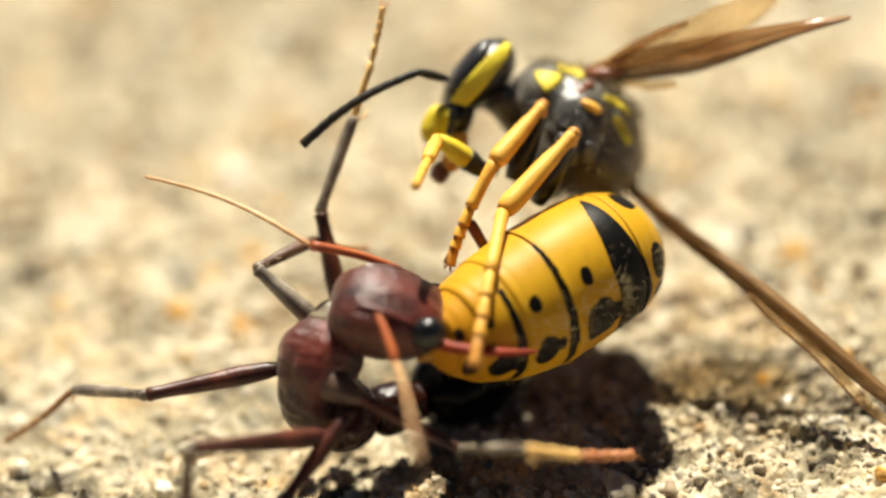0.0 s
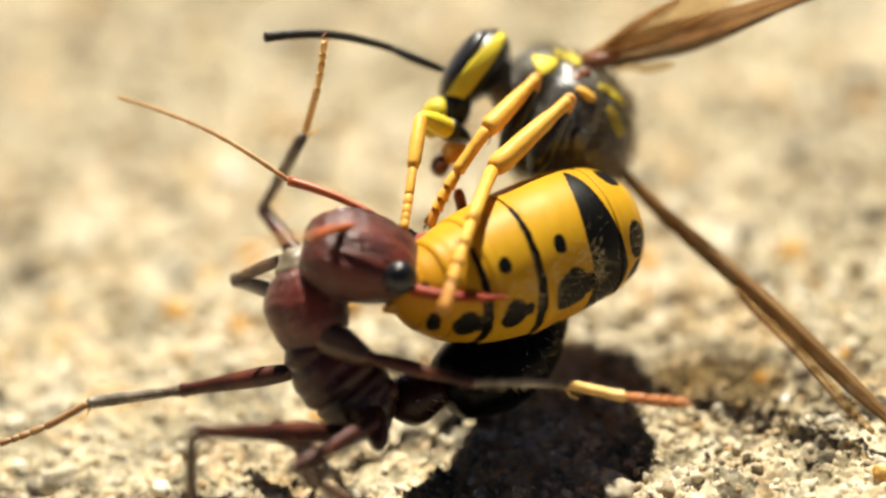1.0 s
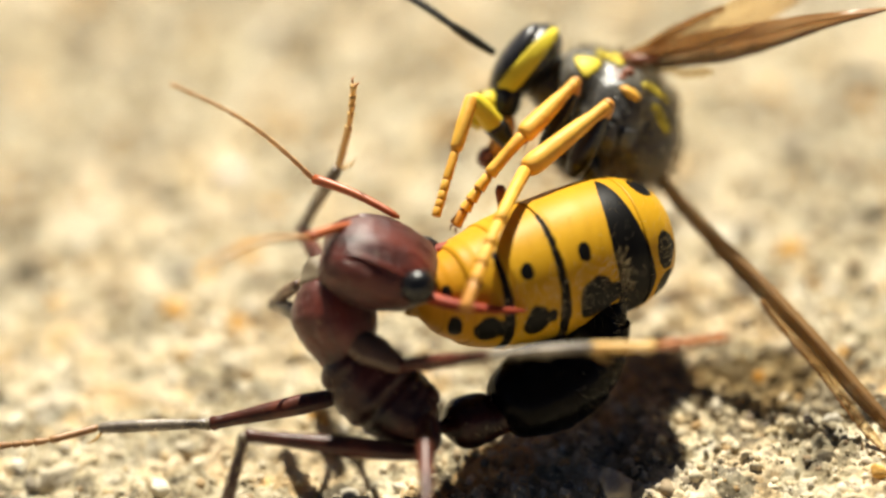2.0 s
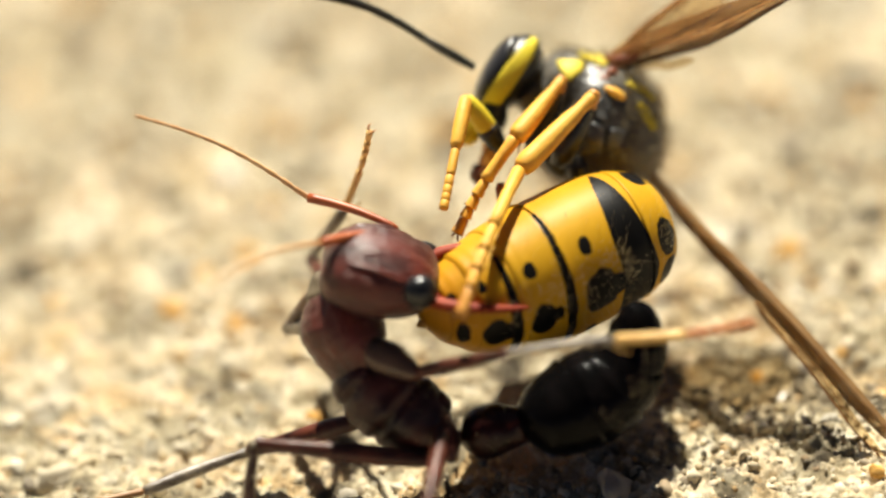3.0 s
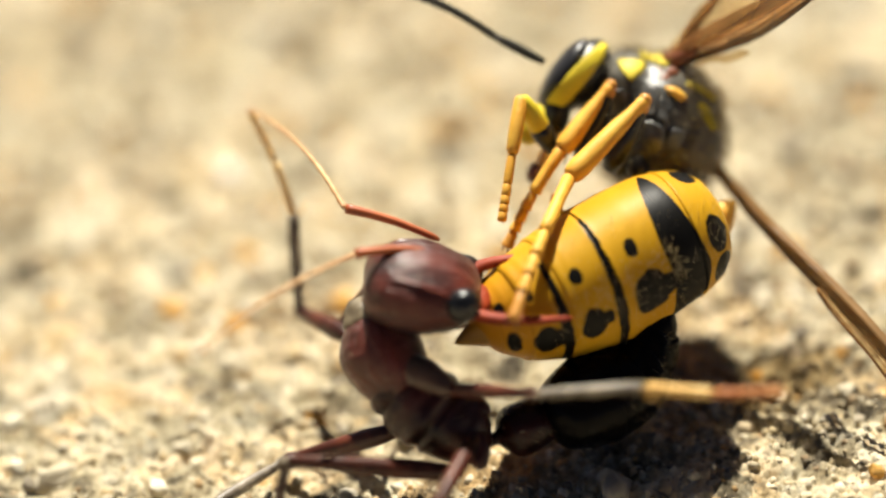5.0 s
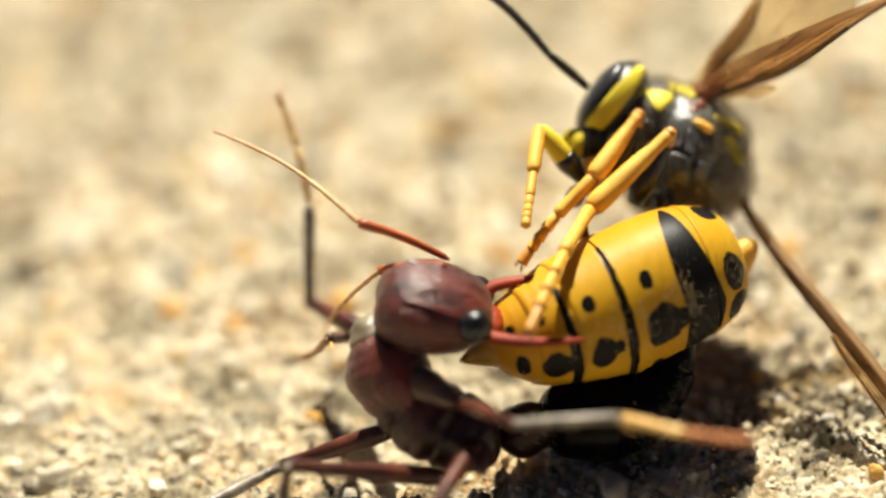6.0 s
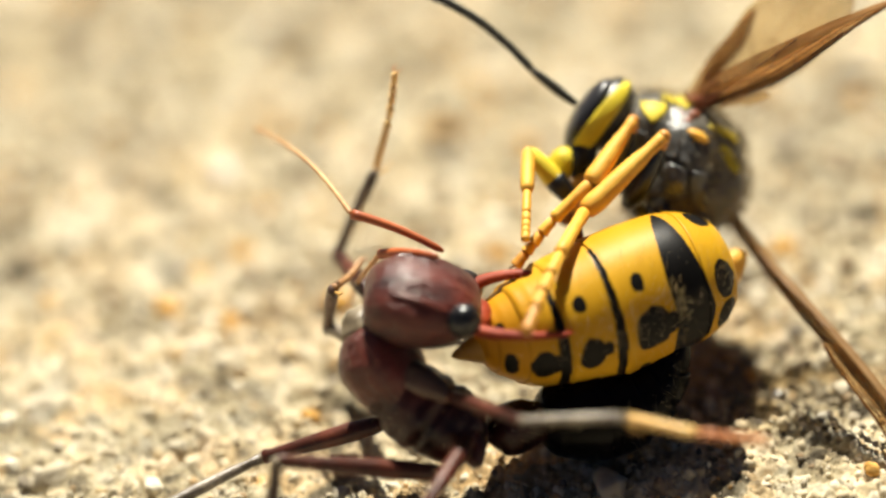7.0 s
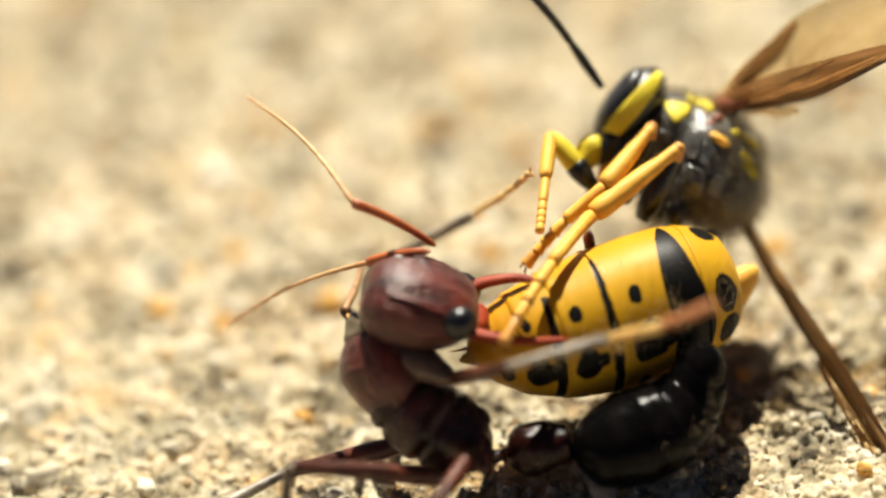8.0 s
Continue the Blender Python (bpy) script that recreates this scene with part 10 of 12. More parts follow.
    walk(PART["wasp_scape"], [
        (0, pose(-0.003060, 0.003856, 0.008391, 11.5, -34.2, -127.0)),
        (0.25, pose(-0.002774, 0.004116, 0.008761, 24.5, -27.5, -152.0)),
        (0.5, pose(-0.002596, 0.004272, 0.008984, 35.3, -9.9, 174.5)),
        (0.75, pose(-0.002831, 0.004129, 0.008779, 35.9, -14.4, 171.7)),
        (1, pose(-0.003069, 0.003985, 0.008574, 37.0, -19.6, 168.1)),
        (1.25, pose(-0.002635, 0.004237, 0.008932, 37.3, -20.6, 167.2)),
        (1.5, pose(-0.001970, 0.004489, 0.009289, 37.9, -22.5, 165.6)),
        (1.7, pose(-0.001625, 0.004252, 0.008951, 35.7, -35.3, 171.6)),
        (1.9, pose(-0.001552, 0.004254, 0.008954, 33.9, -35.9, 174.7)),
        (2.1, pose(-0.001494, 0.004255, 0.008957, 33.2, -36.0, 175.8)),
        (2.35, pose(-0.001441, 0.004257, 0.008960, 32.9, -36.0, 176.3)),
        (2.6, pose(-0.001407, 0.004258, 0.008962, 32.3, -36.0, 177.4)),
        (2.8, pose(-0.001393, 0.004258, 0.008962, 30.9, -36.1, 179.6)),
        (3, pose(-0.002050, 0.004020, 0.008621, 39.5, -25.3, 163.3)),
        (3.25, pose(-0.001718, 0.004258, 0.008962, 39.8, -26.2, 162.5)),
        (3.5, pose(-0.001318, 0.004497, 0.009304, 40.4, -27.5, 161.3)),
        (3.75, pose(-0.001234, 0.004408, 0.009176, 37.8, -31.7, 166.5)),
        (4, pose(-0.001151, 0.004254, 0.008955, 35.1, -35.1, 171.4)),
        (4.25, pose(-0.000860, 0.004078, 0.008704, 41.0, -28.2, 160.2)),
        (4.5, pose(-0.000473, 0.003967, 0.008546, 40.5, -26.7, 161.2)),
        (4.7, pose(-0.000222, 0.004110, 0.008751, 39.0, -22.0, 164.8)),
        (4.9, pose(-0.000055, 0.004105, 0.008743, 39.2, -22.4, 164.4)),
        (5.1, pose(0.000064, 0.004087, 0.008717, 39.7, -23.9, 163.1)),
        (5.35, pose(0.000202, 0.004046, 0.008660, 40.9, -27.3, 160.3)),
        (5.6, pose(0.000394, 0.003984, 0.008572, 43.1, -32.0, 155.9)),
        (5.8, pose(0.000635, 0.003918, 0.008478, 44.4, -38.0, 154.0)),
        (6, pose(0.001306, 0.003679, 0.008137, 27.7, -44.2, 177.8)),
        (6.25, pose(0.000869, 0.003422, 0.007770, 41.9, -32.3, 154.9)),
        (6.5, pose(0.000441, 0.003282, 0.007570, 41.6, -32.0, 155.5)),
        (6.75, pose(0.000746, 0.003320, 0.007625, 41.2, -30.9, 156.3)),
        (7, pose(0.001101, 0.003360, 0.007686, 41.1, -30.6, 156.5)),
        (7.25, pose(0.001281, 0.003332, 0.007654, 42.1, -32.5, 154.6)),
        (7.5, pose(0.001432, 0.003306, 0.007625, 43.4, -34.6, 152.3)),
        (7.75, pose(0.001695, 0.003433, 0.007807, 45.9, -38.4, 148.0)),
        (8, pose(0.002083, 0.003643, 0.008109, 42.4, -51.3, 154.0)),
    ])
    walk(PART["wasp_flagellum"], [
        (0, pose(-0.003882, 0.002765, 0.009317, 19.9, 25.3, -159.1)),
        (0.25, pose(-0.004066, 0.003430, 0.009525, 17.5, 18.3, -165.0)),
        (0.5, pose(-0.004214, 0.004428, 0.009267, 21.4, -1.9, -154.0)),
        (0.75, pose(-0.004412, 0.004360, 0.009189, 21.7, -9.5, -158.2)),
        (1, pose(-0.004590, 0.004306, 0.009128, 22.7, -15.6, -163.3)),
        (1.25, pose(-0.004141, 0.004579, 0.009514, 22.9, -22.1, -163.7)),
        (1.5, pose(-0.003447, 0.004869, 0.009920, 21.7, -27.8, -160.4)),
        (1.7, pose(-0.002957, 0.004449, 0.009904, 24.8, -31.8, -167.0)),
        (1.9, pose(-0.002883, 0.004378, 0.009921, 39.2, -9.5, 151.3)),
        (2.1, pose(-0.002825, 0.004353, 0.009927, 38.8, -12.8, 153.8)),
        (2.35, pose(-0.002773, 0.004343, 0.009930, 38.0, -16.3, 156.9)),
        (2.6, pose(-0.002740, 0.004319, 0.009932, 37.1, -19.4, 159.9)),
        (2.8, pose(-0.002726, 0.004268, 0.009934, 36.4, -21.6, 162.1)),
        (3, pose(-0.003478, 0.004449, 0.009327, 27.0, -26.1, -177.5)),
        (3.25, pose(-0.003130, 0.004704, 0.009690, 30.4, -23.8, 174.3)),
        (3.5, pose(-0.002704, 0.004967, 0.010065, 30.2, -26.6, 174.9)),
        (3.75, pose(-0.002599, 0.004735, 0.010043, 23.6, -36.2, -171.8)),
        (4, pose(-0.002485, 0.004456, 0.009905, 23.5, -39.3, -171.4)),
        (4.25, pose(-0.002228, 0.004572, 0.009484, 27.8, -30.7, -178.2)),
        (4.5, pose(-0.001869, 0.004442, 0.009287, 33.4, -17.9, 170.2)),
        (4.7, pose(-0.001698, 0.004511, 0.009369, 33.1, -16.6, 170.9)),
        (4.9, pose(-0.001524, 0.004515, 0.009372, 33.5, -18.2, 169.8)),
        (5.1, pose(-0.001379, 0.004524, 0.009387, 31.4, -27.3, 176.3)),
        (5.35, pose(-0.001179, 0.004541, 0.009416, 29.3, -37.7, -178.9)),
        (5.6, pose(-0.000883, 0.004555, 0.009446, 30.0, -43.9, -179.8)),
        (5.8, pose(-0.000533, 0.004489, 0.009494, 31.6, -44.8, 177.9)),
        (6, pose(0.000124, 0.003725, 0.009287, 44.8, -33.2, 156.8)),
        (6.25, pose(-0.000394, 0.004014, 0.008653, 38.0, -36.8, 168.1)),
        (6.5, pose(-0.000832, 0.003863, 0.008444, 34.6, -37.3, 173.7)),
        (6.75, pose(-0.000550, 0.003888, 0.008474, 42.1, -29.9, 159.9)),
        (7, pose(-0.000201, 0.003927, 0.008526, 42.3, -30.2, 159.5)),
        (7.25, pose(0.000024, 0.003929, 0.008540, 42.7, -30.9, 158.8)),
        (7.5, pose(0.000230, 0.003937, 0.008563, 43.1, -31.7, 157.9)),
        (7.75, pose(0.000597, 0.004118, 0.008832, 39.1, -38.2, 165.0)),
        (8, pose(0.001156, 0.004096, 0.009397, 33.6, -44.3, 173.5)),
    ])
    walk(PART["l_tibia"], [
        (0, pose(-0.000216, 0.002674, 0.008265, 13.8, 20.5, -129.1)),
        (0.25, pose(-0.000036, 0.002866, 0.008538, 13.3, 16.6, -130.7)),
        (0.5, pose(0.000078, 0.003010, 0.008745, 13.0, 14.7, -131.9)),
        (0.75, pose(-0.000130, 0.003065, 0.008824, 13.5, 14.4, -130.0)),
        (1, pose(-0.000342, 0.003104, 0.008880, 13.9, 14.0, -128.1)),
        (1.25, pose(-0.000145, 0.003141, 0.008932, 13.9, 14.1, -128.2)),
        (1.5, pose(0.000253, 0.003157, 0.008954, 13.6, 14.6, -129.4)),
        (1.7, pose(0.000711, 0.003045, 0.008794, 12.4, 17.4, -133.9)),
        (1.9, pose(0.000828, 0.003026, 0.008767, 12.5, 18.4, -133.6)),
        (2.1, pose(0.000921, 0.003011, 0.008748, 12.7, 19.2, -133.2)),
        (2.35, pose(0.001004, 0.003000, 0.008733, 12.8, 20.0, -132.7)),
        (2.6, pose(0.001055, 0.002994, 0.008726, 13.0, 20.4, -132.3)),
        (2.8, pose(0.001073, 0.002993, 0.008724, 13.0, 20.5, -132.2)),
        (3, pose(0.000503, 0.003049, 0.008805, 14.7, 19.7, -127.1)),
        (3.25, pose(0.000733, 0.002974, 0.008697, 14.1, 21.2, -129.0)),
        (3.5, pose(0.001015, 0.002879, 0.008562, 13.2, 23.0, -131.3)),
        (3.75, pose(0.001084, 0.002844, 0.008511, 13.0, 23.3, -131.9)),
        (4, pose(0.001147, 0.002828, 0.008487, 12.9, 23.4, -132.1)),
        (4.25, pose(0.001285, 0.002871, 0.008549, 14.8, 22.8, -127.2)),
        (4.5, pose(0.001490, 0.002950, 0.008663, 15.8, 24.8, -124.7)),
        (4.7, pose(0.001739, 0.003016, 0.008758, 12.5, 30.6, -132.4)),
        (4.9, pose(0.001893, 0.002996, 0.008729, 10.8, 33.1, -135.7)),
        (5.1, pose(0.002007, 0.002941, 0.008650, 10.2, 34.6, -136.9)),
        (5.35, pose(0.002131, 0.002837, 0.008502, 11.0, 34.4, -135.4)),
        (5.6, pose(0.002282, 0.002711, 0.008324, 12.5, 32.9, -132.7)),
        (5.8, pose(0.002457, 0.002607, 0.008176, 13.5, 31.1, -131.0)),
        (6, pose(0.002793, 0.002474, 0.007986, 14.3, 27.1, -129.4)),
        (6.25, pose(0.002466, 0.002525, 0.008060, 15.3, 26.6, -127.3)),
        (6.5, pose(0.002149, 0.002572, 0.008128, 16.1, 26.2, -125.3)),
        (6.75, pose(0.002445, 0.002474, 0.007989, 15.9, 25.7, -125.7)),
        (7, pose(0.002754, 0.002345, 0.007809, 15.8, 25.2, -126.2)),
        (7.25, pose(0.002891, 0.002280, 0.007729, 15.0, 26.4, -127.9)),
        (7.5, pose(0.002999, 0.002240, 0.007681, 14.3, 26.9, -129.5)),
        (7.75, pose(0.003197, 0.002225, 0.007662, 14.4, 24.3, -129.3)),
        (8, pose(0.003527, 0.002215, 0.007648, 14.3, 21.6, -129.5)),
    ])
    walk(PART["l_tarsus"], [
        (0, pose(-0.001664, 0.000894, 0.007405, 23.2, 48.3, -127.4)),
        (0.25, pose(-0.001569, 0.001086, 0.007839, 20.8, 47.3, -130.5)),
        (0.5, pose(-0.001505, 0.001247, 0.008124, 18.5, 46.1, -133.6)),
        (0.75, pose(-0.001655, 0.001246, 0.008216, 16.8, 44.9, -136.0)),
        (1, pose(-0.001808, 0.001232, 0.008289, 16.2, 44.5, -136.9)),
        (1.25, pose(-0.001614, 0.001273, 0.008335, 15.8, 44.2, -137.4)),
        (1.5, pose(-0.001251, 0.001325, 0.008336, 15.0, 43.7, -138.6)),
        (1.7, pose(-0.000909, 0.001359, 0.008063, 12.6, 41.7, -142.0)),
        (1.9, pose(-0.000774, 0.001341, 0.007993, 12.0, 41.2, -142.9)),
        (2.1, pose(-0.000662, 0.001325, 0.007941, 11.7, 40.9, -143.3)),
        (2.35, pose(-0.000557, 0.001307, 0.007896, 11.7, 40.9, -143.4)),
        (2.6, pose(-0.000490, 0.001295, 0.007873, 12.0, 41.2, -143.0)),
        (2.8, pose(-0.000467, 0.001291, 0.007868, 12.4, 41.5, -142.4)),
        (3, pose(-0.000888, 0.001209, 0.007980, 15.9, 44.5, -137.0)),
        (3.25, pose(-0.000704, 0.001197, 0.007812, 15.5, 44.2, -137.6)),
        (3.5, pose(-0.000474, 0.001187, 0.007603, 14.0, 42.9, -139.8)),
        (3.75, pose(-0.000418, 0.001169, 0.007541, 12.8, 41.9, -141.6)),
        (4, pose(-0.000359, 0.001158, 0.007513, 11.8, 40.9, -143.1)),
        (4.25, pose(-0.000081, 0.001072, 0.007601, 11.8, 40.9, -143.1)),
        (4.5, pose(0.000224, 0.001121, 0.007636, 13.3, 42.5, -140.7)),
        (4.7, pose(0.000318, 0.001458, 0.007512, 16.1, 45.0, -136.7)),
        (4.9, pose(0.000423, 0.001563, 0.007392, 17.0, 45.7, -135.3)),
        (5.1, pose(0.000535, 0.001561, 0.007260, 17.5, 46.0, -134.7)),
        (5.35, pose(0.000693, 0.001417, 0.007117, 17.1, 45.7, -135.3)),
        (5.6, pose(0.000888, 0.001198, 0.006995, 15.4, 44.4, -137.7)),
        (5.8, pose(0.001081, 0.001023, 0.006912, 13.1, 42.6, -140.9)),
        (6, pose(0.001408, 0.000788, 0.006871, 9.5, 39.1, -146.2)),
        (6.25, pose(0.001139, 0.000782, 0.006963, 10.1, 39.8, -145.2)),
        (6.5, pose(0.000880, 0.000778, 0.007045, 10.8, 40.5, -144.1)),
        (6.75, pose(0.001156, 0.000682, 0.006925, 9.7, 39.4, -145.8)),
        (7, pose(0.001446, 0.000555, 0.006768, 8.3, 37.9, -148.0)),
        (7.25, pose(0.001542, 0.000550, 0.006639, 4.0, 41.3, -155.0)),
        (7.5, pose(0.001609, 0.000554, 0.006573, 0.5, 43.8, -160.3)),
        (7.75, pose(0.001783, 0.000497, 0.006653, 1.6, 42.3, -158.7)),
        (8, pose(0.002077, 0.000458, 0.006746, 4.8, 38.2, -153.9)),
    ])
    walk(PART["r_tibia"], [
        (0, pose(0.000677, 0.001784, 0.007862, -19.3, 23.1, -133.8)),
        (0.25, pose(0.000835, 0.002013, 0.008191, -21.2, 23.6, -138.7)),
        (0.5, pose(0.000937, 0.002193, 0.008448, -22.7, 24.1, -142.6)),
        (0.75, pose(0.000787, 0.002290, 0.008587, -21.7, 21.4, -140.0)),
        (1, pose(0.000633, 0.002333, 0.008650, -20.5, 18.4, -136.8)),
        (1.25, pose(0.000837, 0.002322, 0.008633, -20.9, 17.7, -138.2)),
        (1.5, pose(0.001226, 0.002311, 0.008616, -21.8, 18.8, -141.2)),
        (1.7, pose(0.001616, 0.002218, 0.008484, -21.7, 15.6, -140.6)),
        (1.9, pose(0.001750, 0.002220, 0.008488, -21.8, 16.7, -141.0)),
        (2.1, pose(0.001858, 0.002225, 0.008496, -21.9, 17.8, -141.5)),
        (2.35, pose(0.001959, 0.002236, 0.008513, -22.1, 19.4, -142.1)),
        (2.6, pose(0.002021, 0.002252, 0.008537, -22.4, 21.0, -142.8)),
        (2.8, pose(0.002042, 0.002269, 0.008562, -22.6, 22.4, -143.5)),
        (3, pose(0.001426, 0.002382, 0.008724, -19.3, 20.5, -135.2)),
        (3.25, pose(0.001695, 0.002208, 0.008475, -20.5, 20.9, -138.6)),
        (3.5, pose(0.002001, 0.002033, 0.008225, -21.7, 21.4, -142.0)),
        (3.75, pose(0.002043, 0.002031, 0.008222, -21.4, 20.8, -141.2)),
        (4, pose(0.002083, 0.002029, 0.008218, -21.0, 20.2, -140.1)),
        (4.25, pose(0.002248, 0.002091, 0.008307, -20.1, 19.3, -137.5)),
        (4.5, pose(0.002506, 0.002217, 0.008488, -19.5, 19.8, -135.7)),
        (4.7, pose(0.002755, 0.002358, 0.008690, -20.3, 23.5, -138.0)),
        (4.9, pose(0.002886, 0.002334, 0.008655, -20.7, 24.8, -138.9)),
        (5.1, pose(0.002976, 0.002269, 0.008562, -21.4, 27.7, -140.4)),
        (5.35, pose(0.003068, 0.002147, 0.008389, -23.1, 32.8, -143.9)),
        (5.6, pose(0.003187, 0.002002, 0.008183, -26.3, 38.5, -149.7)),
        (5.8, pose(0.003338, 0.001885, 0.008016, -23.6, 33.3, -145.1)),
        (6, pose(0.003688, 0.001743, 0.007814, -23.1, 27.2, -144.0)),
        (6.25, pose(0.003371, 0.001845, 0.007961, -22.4, 28.2, -142.5)),
        (6.5, pose(0.003064, 0.001944, 0.008103, -21.7, 29.3, -141.1)),
        (6.75, pose(0.003342, 0.001818, 0.007927, -22.4, 28.6, -142.5)),
        (7, pose(0.003633, 0.001660, 0.007706, -22.7, 26.5, -143.1)),
        (7.25, pose(0.003695, 0.001601, 0.007635, -22.5, 25.2, -142.7)),
        (7.5, pose(0.003728, 0.001554, 0.007578, -22.2, 23.3, -142.0)),
        (7.75, pose(0.003937, 0.001500, 0.007503, -22.8, 21.6, -143.4)),
        (8, pose(0.004287, 0.001444, 0.007423, -24.2, 21.4, -147.2)),
    ])
    walk(PART["r_tarsus"], [
        (0, pose(-0.001425, -0.000407, 0.006570, -4.6, 18.6, -99.5)),
        (0.25, pose(-0.001434, 0.000016, 0.006868, -5.5, 15.2, -102.1)),
        (0.5, pose(-0.001457, 0.000365, 0.007100, -6.0, 13.5, -104.2)),
        (0.75, pose(-0.001566, 0.000314, 0.007383, -6.2, 13.3, -105.1)),
        (1, pose(-0.001650, 0.000189, 0.007610, -6.3, 13.6, -105.3)),
        (1.25, pose(-0.001506, 0.000225, 0.007631, -6.6, 14.9, -106.7)),
        (1.5, pose(-0.001207, 0.000353, 0.007550, -7.3, 16.1, -109.5)),
        (1.7, pose(-0.000840, 0.000200, 0.007597, -7.4, 14.0, -109.7)),
        (1.9, pose(-0.000708, 0.000231, 0.007542, -7.3, 13.8, -109.4)),
        (2.1, pose(-0.000599, 0.000267, 0.007487, -7.2, 14.1, -109.1)),
        (2.35, pose(-0.000498, 0.000323, 0.007418, -7.2, 14.9, -108.9)),
        (2.6, pose(-0.000434, 0.000390, 0.007353, -7.1, 15.6, -108.7)),
        (2.8, pose(-0.000410, 0.000454, 0.007304, -7.1, 15.9, -108.7)),
        (3, pose(-0.000768, 0.000203, 0.007570, -7.3, 17.2, -109.2)),
        (3.25, pose(-0.000619, 0.000170, 0.007299, -7.6, 19.7, -110.4)),
        (3.5, pose(-0.000421, 0.000141, 0.007023, -8.3, 22.6, -112.3)),
        (3.75, pose(-0.000359, 0.000097, 0.007048, -8.5, 21.1, -112.8)),
        (4, pose(-0.000293, 0.000042, 0.007080, -8.6, 18.5, -113.2)),
        (4.25, pose(-0.000047, -0.000016, 0.007219, -8.8, 18.2, -113.6)),
        (4.5, pose(0.000285, 0.000047, 0.007371, -8.4, 18.2, -112.4)),
        (4.7, pose(0.000506, 0.000333, 0.007376, -7.1, 15.7, -108.2)),
        (4.9, pose(0.000630, 0.000364, 0.007270, -7.1, 15.7, -108.5)),
        (5.1, pose(0.000724, 0.000407, 0.007028, -7.2, 15.5, -108.9)),
        (5.35, pose(0.000828, 0.000513, 0.006600, -7.4, 15.0, -109.4)),
        (5.6, pose(0.000957, 0.000697, 0.006131, -7.6, 14.0, -110.1)),
        (5.8, pose(0.001074, 0.000306, 0.006207, -7.6, 12.4, -110.4)),
        (6, pose(0.001314, 0.000018, 0.006305, -7.6, 7.5, -110.2)),
        (6.25, pose(0.001063, 0.000074, 0.006404, -7.4, 4.4, -108.1)),
        (6.5, pose(0.000823, 0.000137, 0.006490, -7.2, 3.2, -106.0)),
        (6.75, pose(0.001042, 0.000055, 0.006348, -7.3, 4.8, -107.7)),
        (7, pose(0.001272, -0.000112, 0.006231, -7.4, 6.0, -109.3)),
        (7.25, pose(0.001321, -0.000209, 0.006228, -7.5, 5.2, -109.8)),
        (7.5, pose(0.001340, -0.000313, 0.006273, -7.6, 5.2, -111.1)),
        (7.75, pose(0.001474, -0.000330, 0.006290, -7.9, 7.9, -114.6)),
        (8, pose(0.001704, -0.000220, 0.006219, -8.6, 12.9, -119.6)),
    ])
